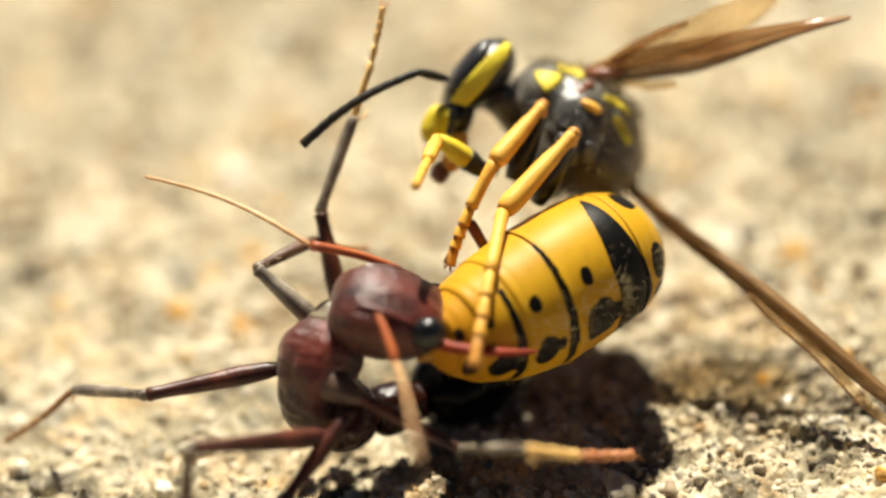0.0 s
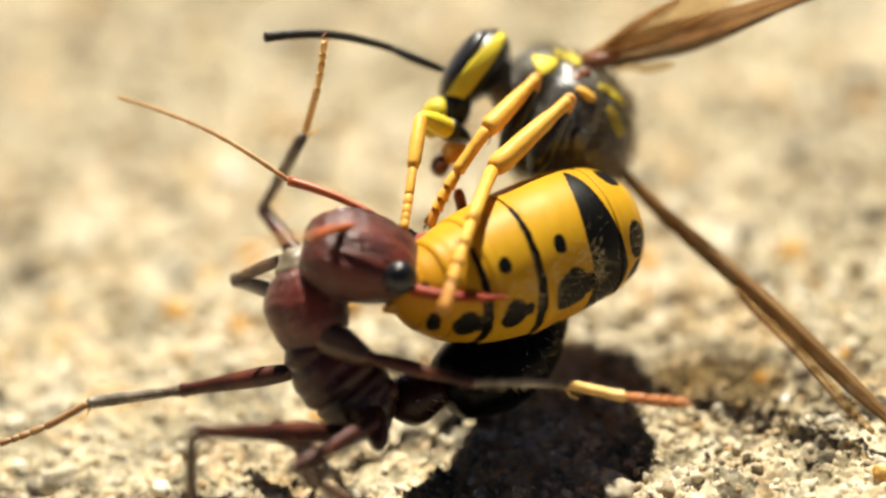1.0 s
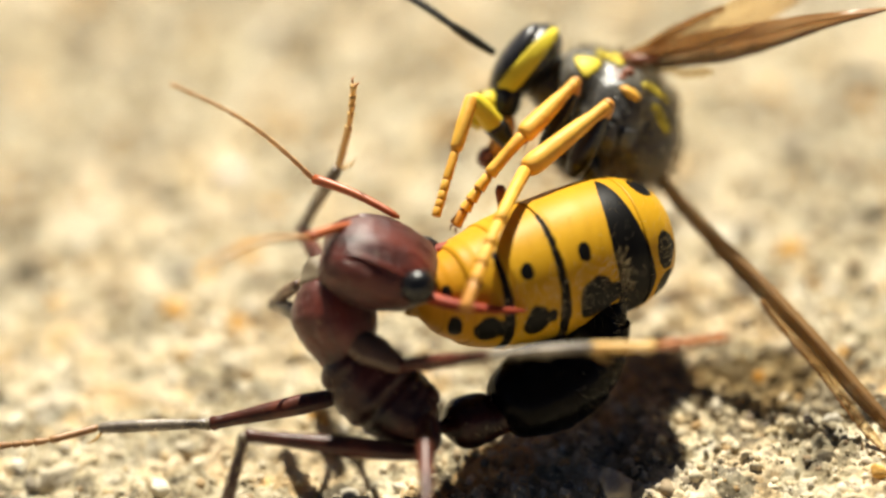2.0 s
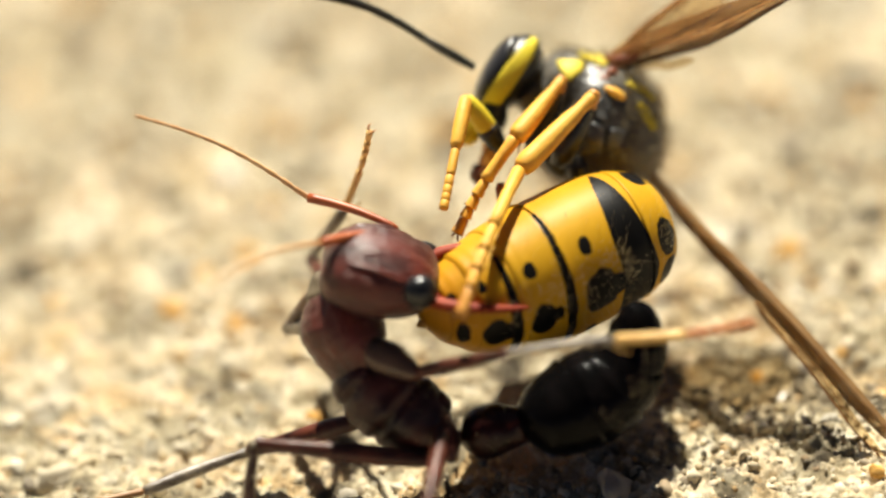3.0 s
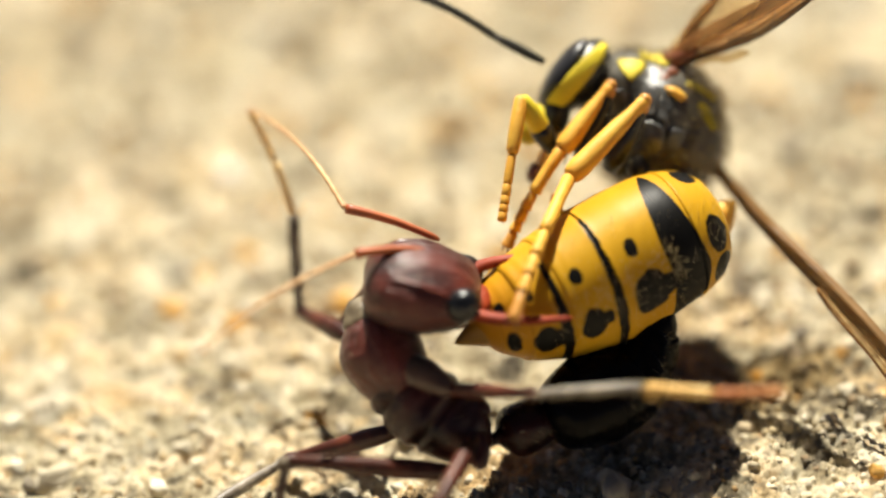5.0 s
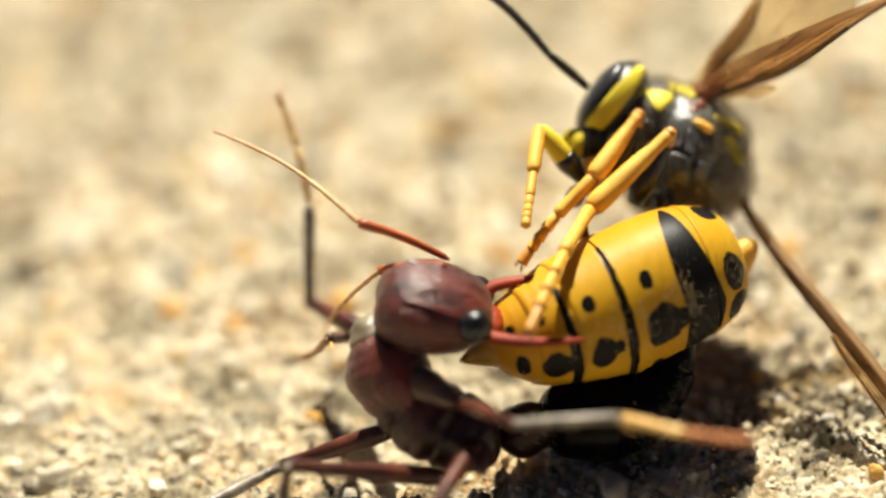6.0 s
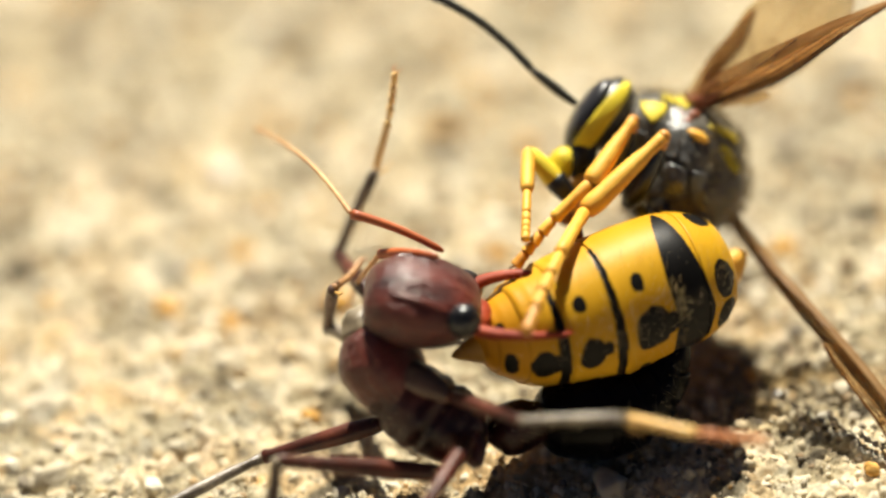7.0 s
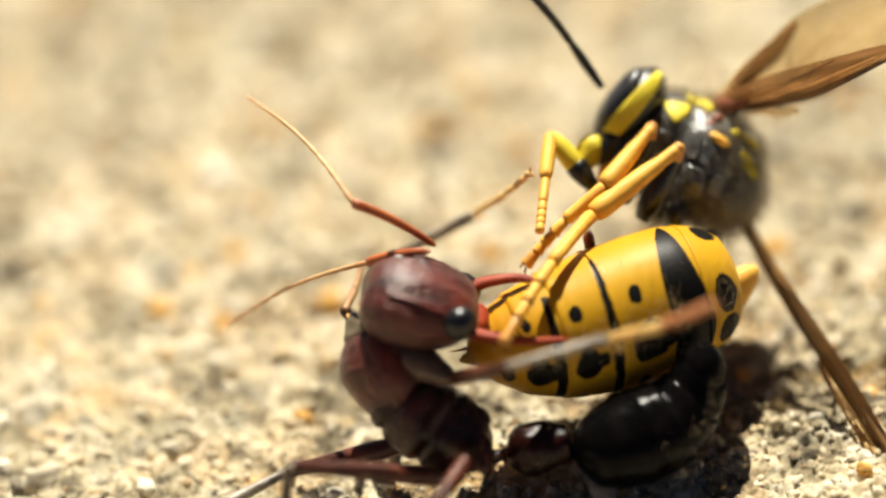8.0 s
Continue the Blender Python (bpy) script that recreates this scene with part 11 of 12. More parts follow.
    walk(PART["l_femur"], [
        (0, pose(-0.000216, 0.002674, 0.008265, 24.8, 50.5, -127.3)),
        (0.25, pose(-0.000036, 0.002866, 0.008538, 24.8, 50.5, -127.3)),
        (0.5, pose(0.000078, 0.003010, 0.008745, 24.8, 50.5, -127.4)),
        (0.75, pose(-0.000130, 0.003065, 0.008824, 24.8, 50.5, -127.4)),
        (1, pose(-0.000342, 0.003104, 0.008880, 24.8, 50.5, -127.4)),
        (1.25, pose(-0.000145, 0.003141, 0.008932, 24.8, 50.5, -127.4)),
        (1.5, pose(0.000253, 0.003157, 0.008954, 24.8, 50.4, -127.4)),
        (1.7, pose(0.000711, 0.003045, 0.008794, 24.8, 50.4, -127.4)),
        (1.9, pose(0.000828, 0.003026, 0.008767, 24.8, 50.5, -127.4)),
        (2.1, pose(0.000921, 0.003011, 0.008748, 24.8, 50.5, -127.4)),
        (2.35, pose(0.001004, 0.003000, 0.008733, 24.8, 50.5, -127.4)),
        (2.6, pose(0.001055, 0.002994, 0.008726, 24.8, 50.5, -127.4)),
        (2.8, pose(0.001073, 0.002993, 0.008724, 24.8, 50.5, -127.4)),
        (3, pose(0.000503, 0.003049, 0.008805, 24.7, 50.5, -127.4)),
        (3.25, pose(0.000733, 0.002974, 0.008697, 24.7, 50.5, -127.4)),
        (3.5, pose(0.001015, 0.002879, 0.008562, 24.8, 50.5, -127.4)),
        (3.75, pose(0.001084, 0.002844, 0.008511, 24.8, 50.5, -127.4)),
        (4, pose(0.001147, 0.002828, 0.008487, 24.8, 50.5, -127.4)),
        (4.25, pose(0.001285, 0.002871, 0.008549, 24.8, 50.5, -127.4)),
        (4.5, pose(0.001490, 0.002950, 0.008663, 24.8, 50.5, -127.4)),
        (4.7, pose(0.001739, 0.003016, 0.008758, 24.8, 50.5, -127.4)),
        (4.9, pose(0.001893, 0.002996, 0.008729, 24.8, 50.5, -127.4)),
        (5.1, pose(0.002007, 0.002941, 0.008650, 24.8, 50.5, -127.4)),
        (5.35, pose(0.002131, 0.002837, 0.008502, 24.8, 50.5, -127.4)),
        (5.6, pose(0.002282, 0.002711, 0.008324, 24.8, 50.5, -127.4)),
        (5.8, pose(0.002457, 0.002607, 0.008176, 24.8, 50.5, -127.4)),
        (6, pose(0.002793, 0.002474, 0.007986, 24.8, 50.5, -127.4)),
        (6.25, pose(0.002466, 0.002525, 0.008060, 24.8, 50.5, -127.4)),
        (6.5, pose(0.002149, 0.002572, 0.008128, 24.7, 50.5, -127.4)),
        (6.75, pose(0.002445, 0.002474, 0.007989, 24.7, 50.4, -127.4)),
        (7, pose(0.002754, 0.002345, 0.007809, 24.7, 50.4, -127.4)),
        (7.25, pose(0.002891, 0.002280, 0.007729, 24.7, 50.4, -127.5)),
        (7.5, pose(0.002999, 0.002240, 0.007681, 24.6, 50.5, -127.6)),
        (7.75, pose(0.003197, 0.002225, 0.007662, 24.6, 50.5, -127.6)),
        (8, pose(0.003527, 0.002215, 0.007648, 24.6, 50.5, -127.6)),
    ])
    walk(PART["r_femur"], [
        (0, pose(0.000677, 0.001784, 0.007862, 36.5, 58.2, -149.0)),
        (0.25, pose(0.000835, 0.002013, 0.008191, 36.4, 58.2, -149.0)),
        (0.5, pose(0.000937, 0.002193, 0.008448, 36.4, 58.2, -149.1)),
        (0.75, pose(0.000787, 0.002290, 0.008587, 36.3, 58.1, -149.1)),
        (1, pose(0.000633, 0.002333, 0.008650, 36.3, 58.1, -149.1)),
        (1.25, pose(0.000837, 0.002322, 0.008633, 36.3, 58.1, -149.1)),
        (1.5, pose(0.001226, 0.002311, 0.008616, 36.4, 58.2, -149.1)),
        (1.7, pose(0.001616, 0.002218, 0.008484, 36.4, 58.2, -149.0)),
        (1.9, pose(0.001750, 0.002220, 0.008488, 36.4, 58.2, -149.0)),
        (2.1, pose(0.001858, 0.002225, 0.008496, 36.5, 58.2, -149.0)),
        (2.35, pose(0.001959, 0.002236, 0.008513, 36.4, 58.2, -149.0)),
        (2.6, pose(0.002021, 0.002252, 0.008537, 36.4, 58.2, -149.0)),
        (2.8, pose(0.002042, 0.002269, 0.008562, 36.4, 58.2, -149.0)),
        (3, pose(0.001426, 0.002382, 0.008724, 36.3, 58.2, -149.1)),
        (3.25, pose(0.001695, 0.002208, 0.008475, 36.4, 58.2, -149.0)),
        (3.5, pose(0.002001, 0.002033, 0.008225, 36.5, 58.2, -149.0)),
        (3.75, pose(0.002043, 0.002031, 0.008222, 36.5, 58.3, -148.9)),
        (4, pose(0.002083, 0.002029, 0.008218, 36.5, 58.3, -148.9)),
        (4.25, pose(0.002248, 0.002091, 0.008307, 36.5, 58.3, -148.9)),
        (4.5, pose(0.002506, 0.002217, 0.008488, 36.5, 58.3, -148.9)),
        (4.7, pose(0.002755, 0.002358, 0.008690, 36.5, 58.3, -148.9)),
        (4.9, pose(0.002886, 0.002334, 0.008655, 36.5, 58.3, -148.9)),
        (5.1, pose(0.002976, 0.002269, 0.008562, 36.5, 58.3, -148.9)),
        (5.35, pose(0.003068, 0.002147, 0.008389, 36.6, 58.3, -148.9)),
        (5.6, pose(0.003187, 0.002002, 0.008183, 36.6, 58.4, -148.8)),
        (5.8, pose(0.003338, 0.001885, 0.008016, 36.6, 58.4, -148.8)),
        (6, pose(0.003688, 0.001743, 0.007814, 36.7, 58.4, -148.7)),
        (6.25, pose(0.003371, 0.001845, 0.007961, 36.6, 58.4, -148.8)),
        (6.5, pose(0.003064, 0.001944, 0.008103, 36.6, 58.3, -148.8)),
        (6.75, pose(0.003342, 0.001818, 0.007927, 36.6, 58.4, -148.8)),
        (7, pose(0.003633, 0.001660, 0.007706, 36.7, 58.4, -148.7)),
        (7.25, pose(0.003695, 0.001601, 0.007635, 36.6, 58.4, -148.8)),
        (7.5, pose(0.003728, 0.001554, 0.007578, 36.5, 58.4, -148.9)),
        (7.75, pose(0.003937, 0.001500, 0.007503, 36.6, 58.4, -148.9)),
        (8, pose(0.004287, 0.001444, 0.007423, 36.6, 58.4, -148.8)),
    ])
    walk(PART["f2_femur"], [
        (0, pose(-0.002064, 0.001748, 0.006597, 23.4, -44.1, -170.9)),
        (0.25, pose(-0.002113, 0.002095, 0.007092, 13.6, -41.9, -157.1)),
        (0.5, pose(-0.002183, 0.002303, 0.007390, 8.6, -40.1, -149.7)),
        (0.75, pose(-0.002405, 0.002303, 0.007390, 8.1, -40.5, -149.0)),
        (1, pose(-0.002571, 0.002302, 0.007390, 8.4, -40.2, -149.5)),
        (1.25, pose(-0.002253, 0.002291, 0.007372, 19.5, -46.2, -166.7)),
        (1.5, pose(-0.001727, 0.002280, 0.007355, 38.7, -46.7, 164.9)),
        (1.7, pose(-0.001384, 0.002235, 0.007290, 29.9, -55.2, 176.6)),
        (1.9, pose(-0.001262, 0.002223, 0.007274, 31.7, -55.9, 174.4)),
        (2.1, pose(-0.001162, 0.002217, 0.007266, 34.0, -56.2, 171.6)),
        (2.35, pose(-0.001068, 0.002214, 0.007261, 37.6, -56.0, 167.2)),
        (2.6, pose(-0.001010, 0.002206, 0.007252, 41.8, -55.2, 162.1)),
        (2.8, pose(-0.000989, 0.002193, 0.007233, 45.7, -54.1, 157.4)),
        (3, pose(-0.001394, 0.002146, 0.007166, 39.6, -57.2, 164.6)),
        (3.25, pose(-0.001162, 0.002217, 0.007267, 42.5, -55.8, 161.2)),
        (3.5, pose(-0.000914, 0.002288, 0.007369, 43.7, -56.1, 159.7)),
        (3.75, pose(-0.000898, 0.002251, 0.007315, 46.8, -56.9, 156.0)),
        (4, pose(-0.000881, 0.002189, 0.007226, 51.5, -56.8, 150.4)),
        (4.25, pose(-0.000668, 0.002129, 0.007142, 33.2, -58.2, 171.3)),
        (4.5, pose(-0.000323, 0.002094, 0.007091, 22.0, -54.8, -175.6)),
        (4.7, pose(-0.000073, 0.002189, 0.007226, 35.7, -63.7, 168.2)),
        (4.9, pose(0.000076, 0.002170, 0.007201, 35.6, -61.9, 168.3)),
        (5.1, pose(0.000184, 0.002121, 0.007130, 33.1, -60.1, 171.1)),
        (5.35, pose(0.000300, 0.002026, 0.006996, 30.2, -57.5, 174.6)),
        (5.6, pose(0.000444, 0.001909, 0.006828, 30.3, -54.2, 174.5)),
        (5.8, pose(0.000612, 0.001808, 0.006684, 34.0, -50.8, 170.0)),
        (6, pose(0.000948, 0.001665, 0.006481, 42.3, -48.3, 158.8)),
        (6.25, pose(0.000596, 0.001556, 0.006325, 39.3, -49.5, 162.7)),
        (6.5, pose(0.000254, 0.001460, 0.006189, 37.0, -50.2, 165.7)),
        (6.75, pose(0.000533, 0.001331, 0.006007, 50.4, -38.7, 146.6)),
        (7, pose(0.000825, 0.001252, 0.005897, 50.0, -38.1, 147.1)),
        (7.25, pose(0.000919, 0.001249, 0.005900, 50.4, -38.5, 146.6)),
        (7.5, pose(0.000985, 0.001248, 0.005904, 50.7, -38.9, 146.0)),
        (7.75, pose(0.001227, 0.001338, 0.006035, 51.1, -39.4, 145.4)),
        (8, pose(0.001631, 0.001488, 0.006250, 51.8, -40.1, 144.3)),
    ])
    walk(PART["f2_tibia"], [
        (0, pose(-0.003304, 0.001549, 0.007815, 3.1, -11.7, -99.8)),
        (0.25, pose(-0.003312, 0.001589, 0.008262, 4.0, 11.0, -102.5)),
        (0.5, pose(-0.003338, 0.001629, 0.008518, 3.5, 31.4, -106.0)),
        (0.75, pose(-0.003546, 0.001616, 0.008526, 5.8, 29.4, -101.7)),
        (1, pose(-0.003723, 0.001625, 0.008520, 7.5, 26.8, -98.1)),
        (1.25, pose(-0.003433, 0.002013, 0.008635, 7.8, 27.8, -97.4)),
        (1.5, pose(-0.002886, 0.002593, 0.008628, 6.5, 30.9, -100.2)),
        (1.7, pose(-0.002382, 0.002294, 0.008727, 2.0, 36.5, -109.0)),
        (1.9, pose(-0.002239, 0.002319, 0.008723, 0.8, 39.2, -110.9)),
        (2.1, pose(-0.002125, 0.002360, 0.008721, -0.1, 42.2, -112.5)),
        (2.35, pose(-0.002021, 0.002430, 0.008713, -1.5, 47.0, -114.4)),
        (2.6, pose(-0.001959, 0.002513, 0.008689, -3.4, 52.3, -117.0)),
        (2.8, pose(-0.001937, 0.002589, 0.008650, -3.2, 52.4, -116.8)),
        (3, pose(-0.002308, 0.002397, 0.008637, 9.9, 27.1, -101.4)),
        (3.25, pose(-0.002093, 0.002533, 0.008715, 6.4, 38.5, -109.2)),
        (3.5, pose(-0.001830, 0.002627, 0.008821, -1.4, 51.1, -121.5)),
        (3.75, pose(-0.001771, 0.002640, 0.008780, 0.4, 51.7, -119.1)),
        (4, pose(-0.001714, 0.002663, 0.008691, 4.1, 52.8, -114.4)),
        (4.25, pose(-0.001579, 0.002269, 0.008629, 11.7, 42.5, -105.2)),
        (4.5, pose(-0.001329, 0.002016, 0.008521, 16.4, 27.3, -98.8)),
        (4.7, pose(-0.000833, 0.002348, 0.008795, 12.3, 54.0, -109.5)),
        (4.9, pose(-0.000732, 0.002338, 0.008744, 16.3, 47.3, -104.6)),
        (5.1, pose(-0.000677, 0.002255, 0.008648, 19.7, 39.2, -100.2)),
        (5.35, pose(-0.000635, 0.002115, 0.008472, 22.4, 31.0, -96.2)),
        (5.6, pose(-0.000574, 0.002007, 0.008248, 23.7, 24.2, -93.8)),
        (5.8, pose(-0.000477, 0.002001, 0.008040, 23.9, 19.7, -93.4)),
        (6, pose(-0.000137, 0.002087, 0.007787, 22.6, 16.1, -97.4)),
        (6.25, pose(-0.000490, 0.001894, 0.007655, 23.3, 12.3, -94.7)),
        (6.5, pose(-0.000832, 0.001737, 0.007533, 23.9, 10.6, -92.1)),
        (6.75, pose(-0.000607, 0.002084, 0.007101, 23.9, 10.7, -91.8)),
        (7, pose(-0.000331, 0.001999, 0.006977, 23.8, 9.8, -92.3)),
        (7.25, pose(-0.000223, 0.002003, 0.006990, 23.7, 10.1, -92.9)),
        (7.5, pose(-0.000143, 0.002009, 0.007004, 23.6, 10.4, -93.6)),
        (7.75, pose(0.000115, 0.002107, 0.007146, 23.4, 12.1, -94.5)),
        (8, pose(0.000545, 0.002268, 0.007379, 23.1, 15.2, -96.2)),
    ])
    walk(PART["upper_wing"], [
        (0, pose(0.001209, 0.004369, 0.008068, -11.7, -17.2, -1.8)),
        (0.25, pose(0.001444, 0.004510, 0.008269, -11.7, -15.8, -3.4)),
        (0.5, pose(0.001592, 0.004594, 0.008390, -11.7, -14.8, -4.3)),
        (0.75, pose(0.001397, 0.004593, 0.008390, -11.9, -17.9, -3.0)),
        (1, pose(0.001199, 0.004593, 0.008390, -12.1, -21.3, -1.4)),
        (1.25, pose(0.001484, 0.004653, 0.008475, -12.0, -19.3, -2.6)),
        (1.5, pose(0.001970, 0.004714, 0.008560, -11.9, -16.6, -4.1)),
        (1.7, pose(0.002317, 0.004571, 0.008357, -11.9, -16.6, -4.1)),
        (1.9, pose(0.002390, 0.004572, 0.008360, -11.4, -17.8, -5.7)),
        (2.1, pose(0.002448, 0.004573, 0.008363, -10.9, -19.1, -7.2)),
        (2.35, pose(0.002502, 0.004575, 0.008366, -10.1, -21.3, -8.9)),
        (2.6, pose(0.002535, 0.004575, 0.008368, -9.2, -23.6, -10.7)),
        (2.8, pose(0.002550, 0.004575, 0.008369, -8.3, -25.8, -11.9)),
        (3, pose(0.001973, 0.004546, 0.008328, -7.2, -32.0, -12.1)),
        (3.25, pose(0.002258, 0.004608, 0.008417, -7.7, -25.4, -15.5)),
        (3.5, pose(0.002592, 0.004671, 0.008506, -8.3, -20.1, -18.5)),
        (3.75, pose(0.002651, 0.004597, 0.008400, -7.8, -22.0, -18.6)),
        (4, pose(0.002709, 0.004523, 0.008293, -6.9, -24.4, -18.4)),
        (4.25, pose(0.002955, 0.004537, 0.008314, -5.8, -29.2, -17.2)),
        (4.5, pose(0.003307, 0.004570, 0.008362, -4.3, -36.2, -17.1)),
        (4.7, pose(0.003560, 0.004618, 0.008430, -3.6, -39.4, -18.9)),
        (4.9, pose(0.003711, 0.004603, 0.008409, -2.3, -40.3, -20.6)),
        (5.1, pose(0.003820, 0.004559, 0.008347, -1.3, -40.2, -21.5)),
        (5.35, pose(0.003937, 0.004470, 0.008221, -0.2, -39.6, -22.0)),
        (5.6, pose(0.004083, 0.004349, 0.008048, 1.1, -39.7, -22.6)),
        (5.8, pose(0.004254, 0.004232, 0.007882, 2.4, -40.5, -23.2)),
        (6, pose(0.004593, 0.003991, 0.007539, 2.4, -40.6, -23.1)),
        (6.25, pose(0.004279, 0.003999, 0.007552, 3.8, -43.3, -22.3)),
        (6.5, pose(0.003975, 0.004003, 0.007559, 5.3, -46.0, -21.6)),
        (6.75, pose(0.004240, 0.003925, 0.007450, 3.8, -43.3, -21.4)),
        (7, pose(0.004555, 0.003810, 0.007291, 2.5, -40.7, -21.3)),
        (7.25, pose(0.004735, 0.003709, 0.007163, 2.6, -41.0, -21.0)),
        (7.5, pose(0.004887, 0.003651, 0.007093, 2.5, -40.9, -21.0)),
        (7.75, pose(0.005182, 0.003688, 0.007148, 1.1, -38.1, -22.7)),
        (8, pose(0.005623, 0.003750, 0.007237, -0.9, -33.6, -25.3)),
    ])
    walk(PART["upper_hindwing"], [
        (0, pose(0.001209, 0.004673, 0.007978, 31.9, -18.9, 12.1)),
        (0.25, pose(0.001444, 0.004813, 0.008179, 32.0, -17.6, 10.9)),
        (0.5, pose(0.001592, 0.004897, 0.008300, 32.1, -16.7, 10.2)),
        (0.75, pose(0.001397, 0.004896, 0.008300, 31.9, -19.9, 12.5)),
        (1, pose(0.001199, 0.004896, 0.008300, 31.7, -23.2, 15.2)),
        (1.25, pose(0.001484, 0.004956, 0.008385, 31.8, -21.3, 13.6)),
        (1.5, pose(0.001970, 0.005017, 0.008470, 32.0, -18.6, 11.5)),
        (1.7, pose(0.002317, 0.004874, 0.008267, 32.0, -18.6, 11.5)),
        (1.9, pose(0.002390, 0.004875, 0.008270, 32.0, -18.9, 11.7)),
        (2.1, pose(0.002448, 0.004877, 0.008273, 31.9, -19.4, 12.1)),
        (2.35, pose(0.002501, 0.004878, 0.008276, 31.9, -20.4, 12.8)),
        (2.6, pose(0.002535, 0.004878, 0.008278, 31.8, -21.7, 13.8)),
        (2.8, pose(0.002550, 0.004878, 0.008279, 31.7, -23.1, 14.9)),
        (3, pose(0.001973, 0.004849, 0.008238, 31.2, -29.1, 19.9)),
        (3.25, pose(0.002258, 0.004912, 0.008327, 31.8, -22.2, 14.0)),
        (3.5, pose(0.002592, 0.004974, 0.008416, 32.1, -16.0, 9.3)),
        (3.75, pose(0.002651, 0.004900, 0.008309, 32.0, -17.3, 10.3)),
        (4, pose(0.002709, 0.004826, 0.008203, 31.9, -19.3, 11.9)),
        (4.25, pose(0.002955, 0.004841, 0.008224, 31.6, -24.5, 16.0)),
        (4.5, pose(0.003307, 0.004873, 0.008272, 30.8, -31.8, 22.4)),
        (4.7, pose(0.003560, 0.004921, 0.008340, 28.1, -35.7, 25.8)),
        (4.9, pose(0.003711, 0.004906, 0.008319, 22.1, -36.3, 25.7)),
        (5.1, pose(0.003820, 0.004862, 0.008257, 12.1, -35.7, 24.3)),
        (5.35, pose(0.003938, 0.004774, 0.008131, -4.0, -34.3, 22.2)),
        (5.6, pose(0.004083, 0.004652, 0.007958, -17.0, -33.3, 20.9)),
        (5.8, pose(0.004254, 0.004535, 0.007792, -20.7, -33.3, 21.1)),
        (6, pose(0.004594, 0.004294, 0.007449, -20.7, -33.3, 21.1)),
        (6.25, pose(0.004279, 0.004302, 0.007461, -21.1, -36.0, 23.9)),
        (6.5, pose(0.003976, 0.004306, 0.007469, -21.5, -38.6, 26.8)),
        (6.75, pose(0.004241, 0.004228, 0.007360, -21.1, -35.6, 23.8)),
        (7, pose(0.004555, 0.004113, 0.007201, -20.6, -32.7, 21.0)),
        (7.25, pose(0.004736, 0.004012, 0.007073, -20.6, -33.0, 21.2)),
        (7.5, pose(0.004888, 0.003954, 0.007003, -20.6, -32.8, 21.1)),
        (7.75, pose(0.005183, 0.003991, 0.007057, -20.3, -30.1, 18.3)),
        (8, pose(0.005625, 0.004053, 0.007147, -19.8, -25.9, 14.2)),
    ])
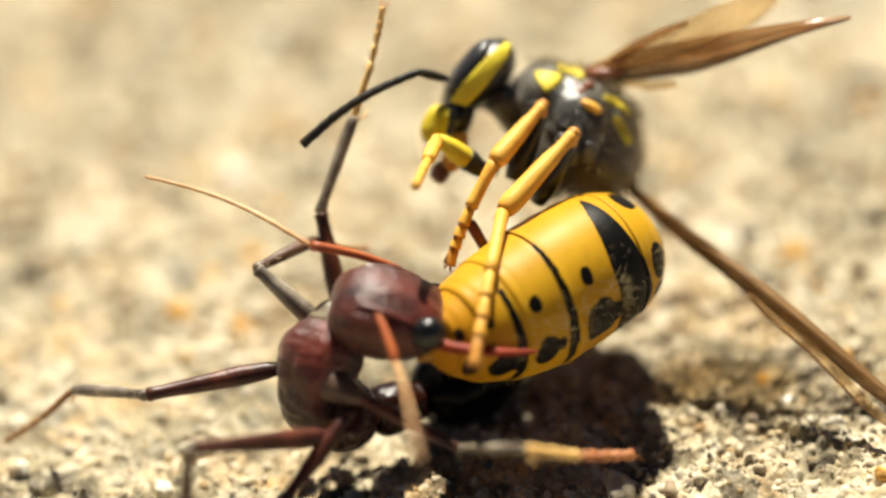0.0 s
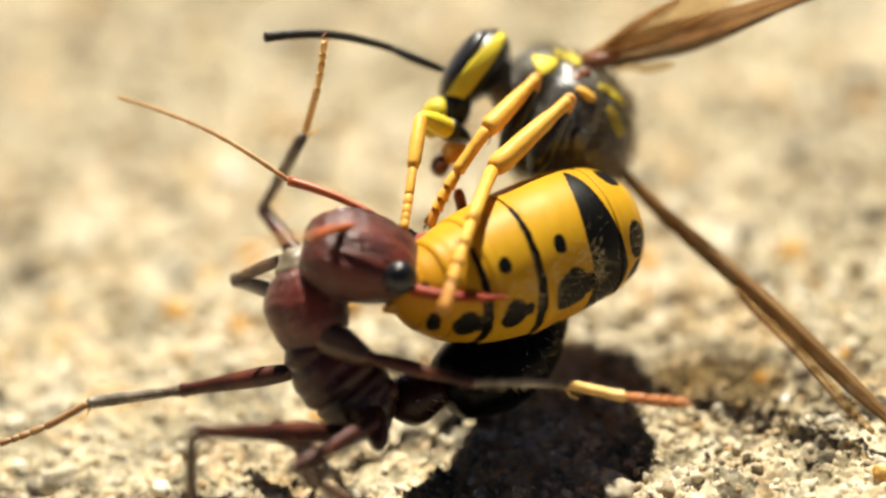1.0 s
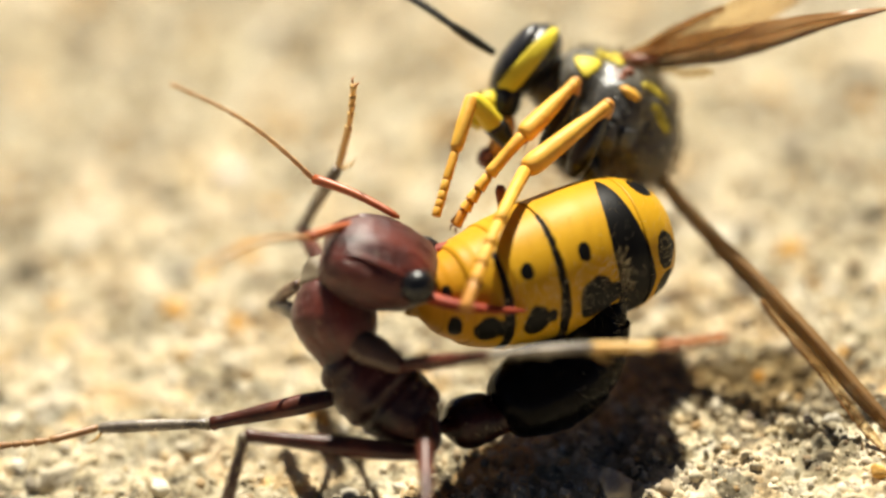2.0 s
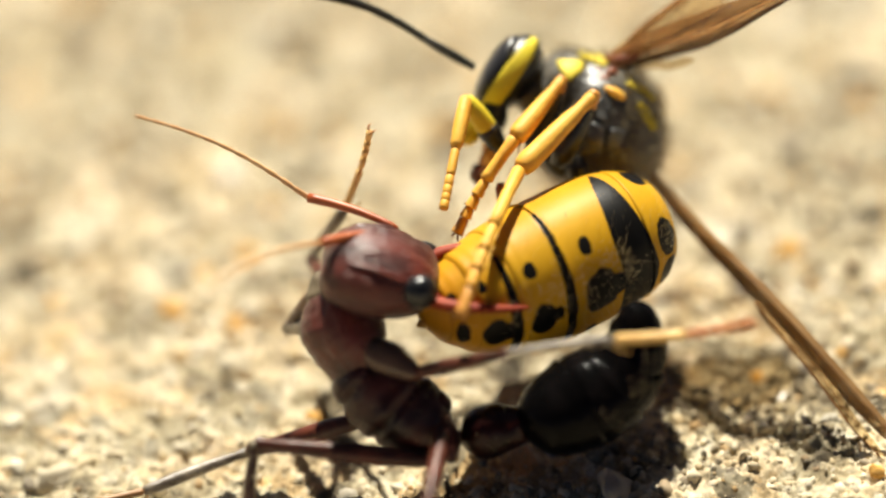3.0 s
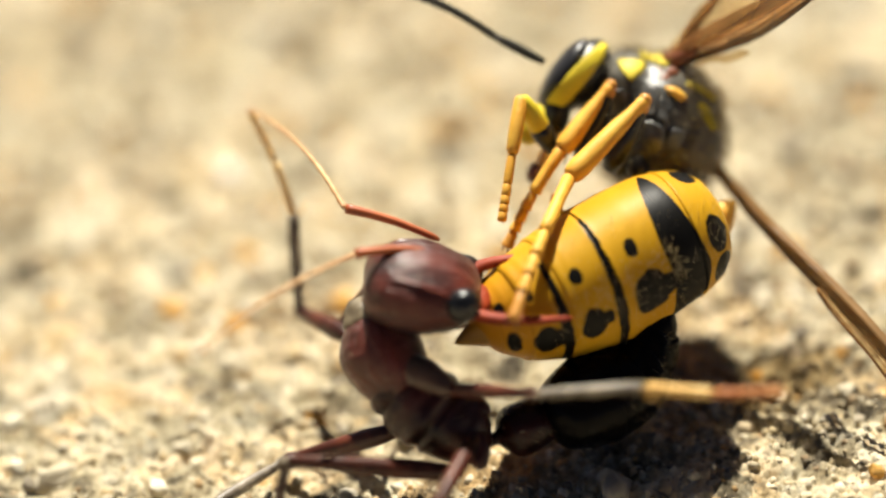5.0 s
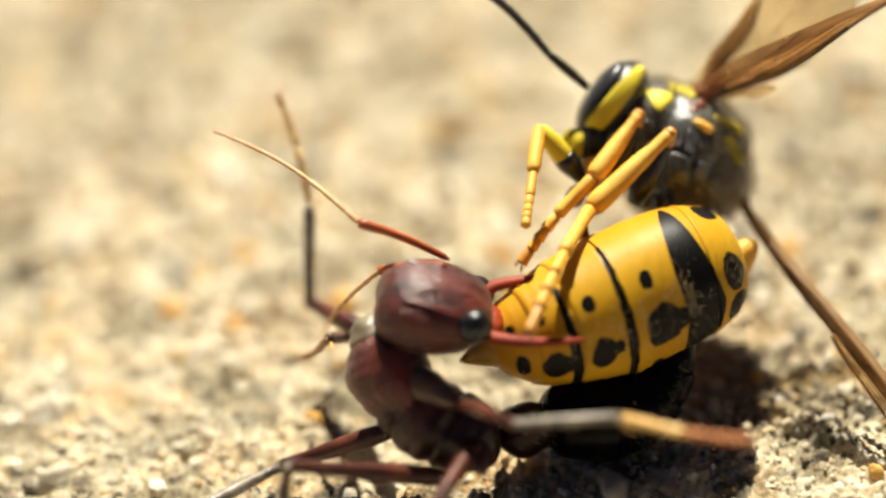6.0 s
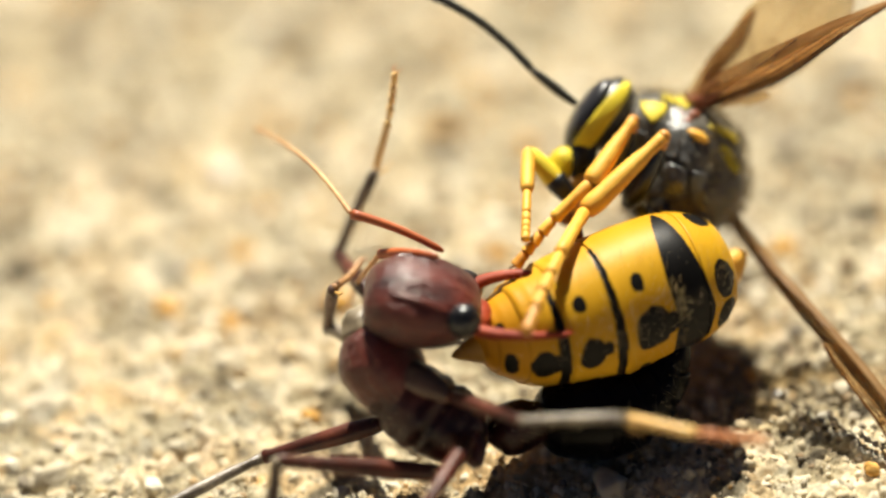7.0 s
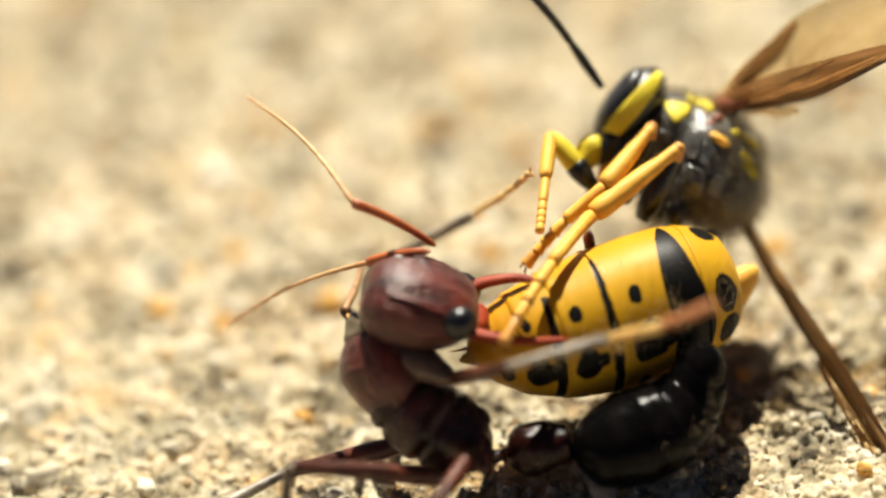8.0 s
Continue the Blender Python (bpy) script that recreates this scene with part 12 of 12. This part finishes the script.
    walk(PART["lower_wing"], [
        (0, pose(0.001849, 0.003823, 0.005192, -29.1, 15.8, -42.8)),
        (0.25, pose(0.001875, 0.003966, 0.005397, -29.4, 17.3, -43.8)),
        (0.5, pose(0.001897, 0.004055, 0.005526, -29.6, 18.3, -44.5)),
        (0.75, pose(0.001824, 0.004061, 0.005536, -29.6, 18.6, -44.6)),
        (1, pose(0.001749, 0.004067, 0.005545, -29.7, 18.9, -44.7)),
        (1.25, pose(0.001943, 0.004174, 0.005697, -30.1, 20.0, -45.8)),
        (1.5, pose(0.002325, 0.004278, 0.005845, -30.7, 21.1, -47.6)),
        (1.7, pose(0.002723, 0.003947, 0.005374, -30.8, 19.8, -47.9)),
        (1.9, pose(0.002864, 0.003972, 0.005411, -31.0, 20.3, -48.6)),
        (2.1, pose(0.002978, 0.004032, 0.005498, -31.4, 21.1, -49.6)),
        (2.35, pose(0.003085, 0.004126, 0.005632, -31.8, 22.4, -50.7)),
        (2.6, pose(0.003151, 0.004203, 0.005744, -32.1, 23.4, -51.6)),
        (2.8, pose(0.003174, 0.004226, 0.005779, -32.2, 23.7, -51.8)),
        (3, pose(0.002804, 0.003978, 0.005424, -31.1, 21.0, -48.9)),
        (3.25, pose(0.003081, 0.004185, 0.005719, -31.7, 21.9, -50.4)),
        (3.5, pose(0.003358, 0.004401, 0.006027, -32.3, 23.1, -52.1)),
        (3.75, pose(0.003358, 0.004298, 0.005880, -32.2, 23.0, -52.0)),
        (4, pose(0.003358, 0.004195, 0.005733, -32.2, 22.8, -51.9)),
        (4.25, pose(0.003588, 0.004158, 0.005680, -32.0, 20.9, -51.5)),
        (4.5, pose(0.004045, 0.004107, 0.005608, -31.9, 17.3, -51.1)),
        (4.7, pose(0.004529, 0.004108, 0.005610, -32.2, 15.2, -52.1)),
        (4.9, pose(0.004732, 0.004094, 0.005590, -32.5, 15.4, -53.1)),
        (5.1, pose(0.004863, 0.004053, 0.005532, -32.7, 15.6, -53.9)),
        (5.35, pose(0.004986, 0.003967, 0.005410, -32.9, 15.8, -54.6)),
        (5.6, pose(0.005135, 0.003845, 0.005237, -33.1, 16.0, -55.4)),
        (5.8, pose(0.005325, 0.003724, 0.005065, -33.4, 16.3, -56.5)),
        (6, pose(0.005715, 0.003433, 0.004649, -34.0, 16.6, -58.8)),
        (6.25, pose(0.005253, 0.003461, 0.004691, -33.2, 15.3, -55.5)),
        (6.5, pose(0.004802, 0.003484, 0.004728, -32.3, 13.9, -52.4)),
        (6.75, pose(0.005123, 0.003369, 0.004567, -32.9, 15.0, -54.4)),
        (7, pose(0.005457, 0.003212, 0.004350, -33.6, 16.9, -56.9)),
        (7.25, pose(0.005499, 0.003125, 0.004241, -33.9, 19.5, -57.9)),
        (7.5, pose(0.005511, 0.003084, 0.004196, -34.0, 21.1, -58.3)),
        (7.75, pose(0.005722, 0.003127, 0.004259, -34.4, 21.6, -59.6)),
        (8, pose(0.006073, 0.003198, 0.004361, -35.1, 22.4, -61.9)),
    ])
    walk(PART["mid_foot"], [
        (0, pose(-0.002400, -0.000095, 0.006056, -23.4, 54.6, -35.4)),
        (0.25, pose(-0.002411, 0.000219, 0.006505, -29.5, 57.7, -41.9)),
        (0.5, pose(-0.002436, 0.000407, 0.006774, -33.9, 60.5, -46.8)),
        (0.75, pose(-0.002560, 0.000407, 0.006774, -39.3, 64.3, -52.9)),
        (1, pose(-0.002657, 0.000407, 0.006774, -43.3, 66.9, -57.3)),
        (1.25, pose(-0.002414, 0.000466, 0.006858, -46.5, 66.7, -60.7)),
        (1.5, pose(-0.001985, 0.000525, 0.006942, -51.8, 67.0, -66.4)),
        (1.7, pose(-0.001646, 0.000433, 0.006810, -48.0, 72.4, -62.7)),
        (1.9, pose(-0.001464, 0.000439, 0.006818, -50.3, 72.5, -65.0)),
        (2.1, pose(-0.001304, 0.000451, 0.006835, -51.8, 72.2, -66.6)),
        (2.35, pose(-0.001146, 0.000468, 0.006861, -52.7, 71.5, -67.6)),
        (2.6, pose(-0.001043, 0.000482, 0.006882, -53.0, 70.9, -67.9)),
        (2.8, pose(-0.001010, 0.000487, 0.006888, -53.1, 70.7, -67.9)),
        (3, pose(-0.001329, 0.000487, 0.006888, -50.8, 68.4, -65.4)),
        (3.25, pose(-0.001146, 0.000440, 0.006821, -50.5, 67.0, -65.0)),
        (3.5, pose(-0.000904, 0.000393, 0.006754, -51.6, 67.0, -66.1)),
        (3.75, pose(-0.000823, 0.000391, 0.006750, -57.7, 67.8, -72.7)),
        (4, pose(-0.000740, 0.000388, 0.006747, -64.6, 68.5, -80.1)),
        (4.25, pose(-0.000506, 0.000365, 0.006714, -62.2, 70.1, -77.6)),
        (4.5, pose(-0.000188, 0.000341, 0.006680, -47.4, 72.3, -62.0)),
        (4.7, pose(0.000060, 0.000388, 0.006747, -47.3, 72.3, -61.9)),
        (4.9, pose(0.000207, 0.000351, 0.006695, -47.8, 72.2, -62.4)),
        (5.1, pose(0.000314, 0.000259, 0.006564, -49.0, 71.8, -63.7)),
        (5.35, pose(0.000429, 0.000105, 0.006344, -50.8, 71.2, -65.5)),
        (5.6, pose(0.000571, -0.000046, 0.006129, -52.1, 70.8, -66.9)),
        (5.8, pose(0.000738, -0.000130, 0.006009, -52.5, 70.6, -67.3)),
        (6, pose(0.001070, -0.000177, 0.005942, -52.4, 70.6, -67.2)),
        (6.25, pose(0.000762, -0.000159, 0.005968, -52.5, 70.6, -67.3)),
        (6.5, pose(0.000464, -0.000146, 0.005989, -52.6, 70.6, -67.5)),
        (6.75, pose(0.000740, -0.000191, 0.005926, -52.6, 70.6, -67.4)),
        (7, pose(0.001030, -0.000257, 0.005835, -52.5, 70.5, -67.4)),
        (7.25, pose(0.001081, -0.000320, 0.005753, -52.5, 70.5, -67.5)),
        (7.5, pose(0.001104, -0.000356, 0.005708, -52.6, 70.6, -67.6)),
        (7.75, pose(0.001282, -0.000354, 0.005711, -52.5, 70.5, -67.5)),
        (8, pose(0.001579, -0.000353, 0.005714, -52.4, 70.5, -67.4)),
    ])


motions()
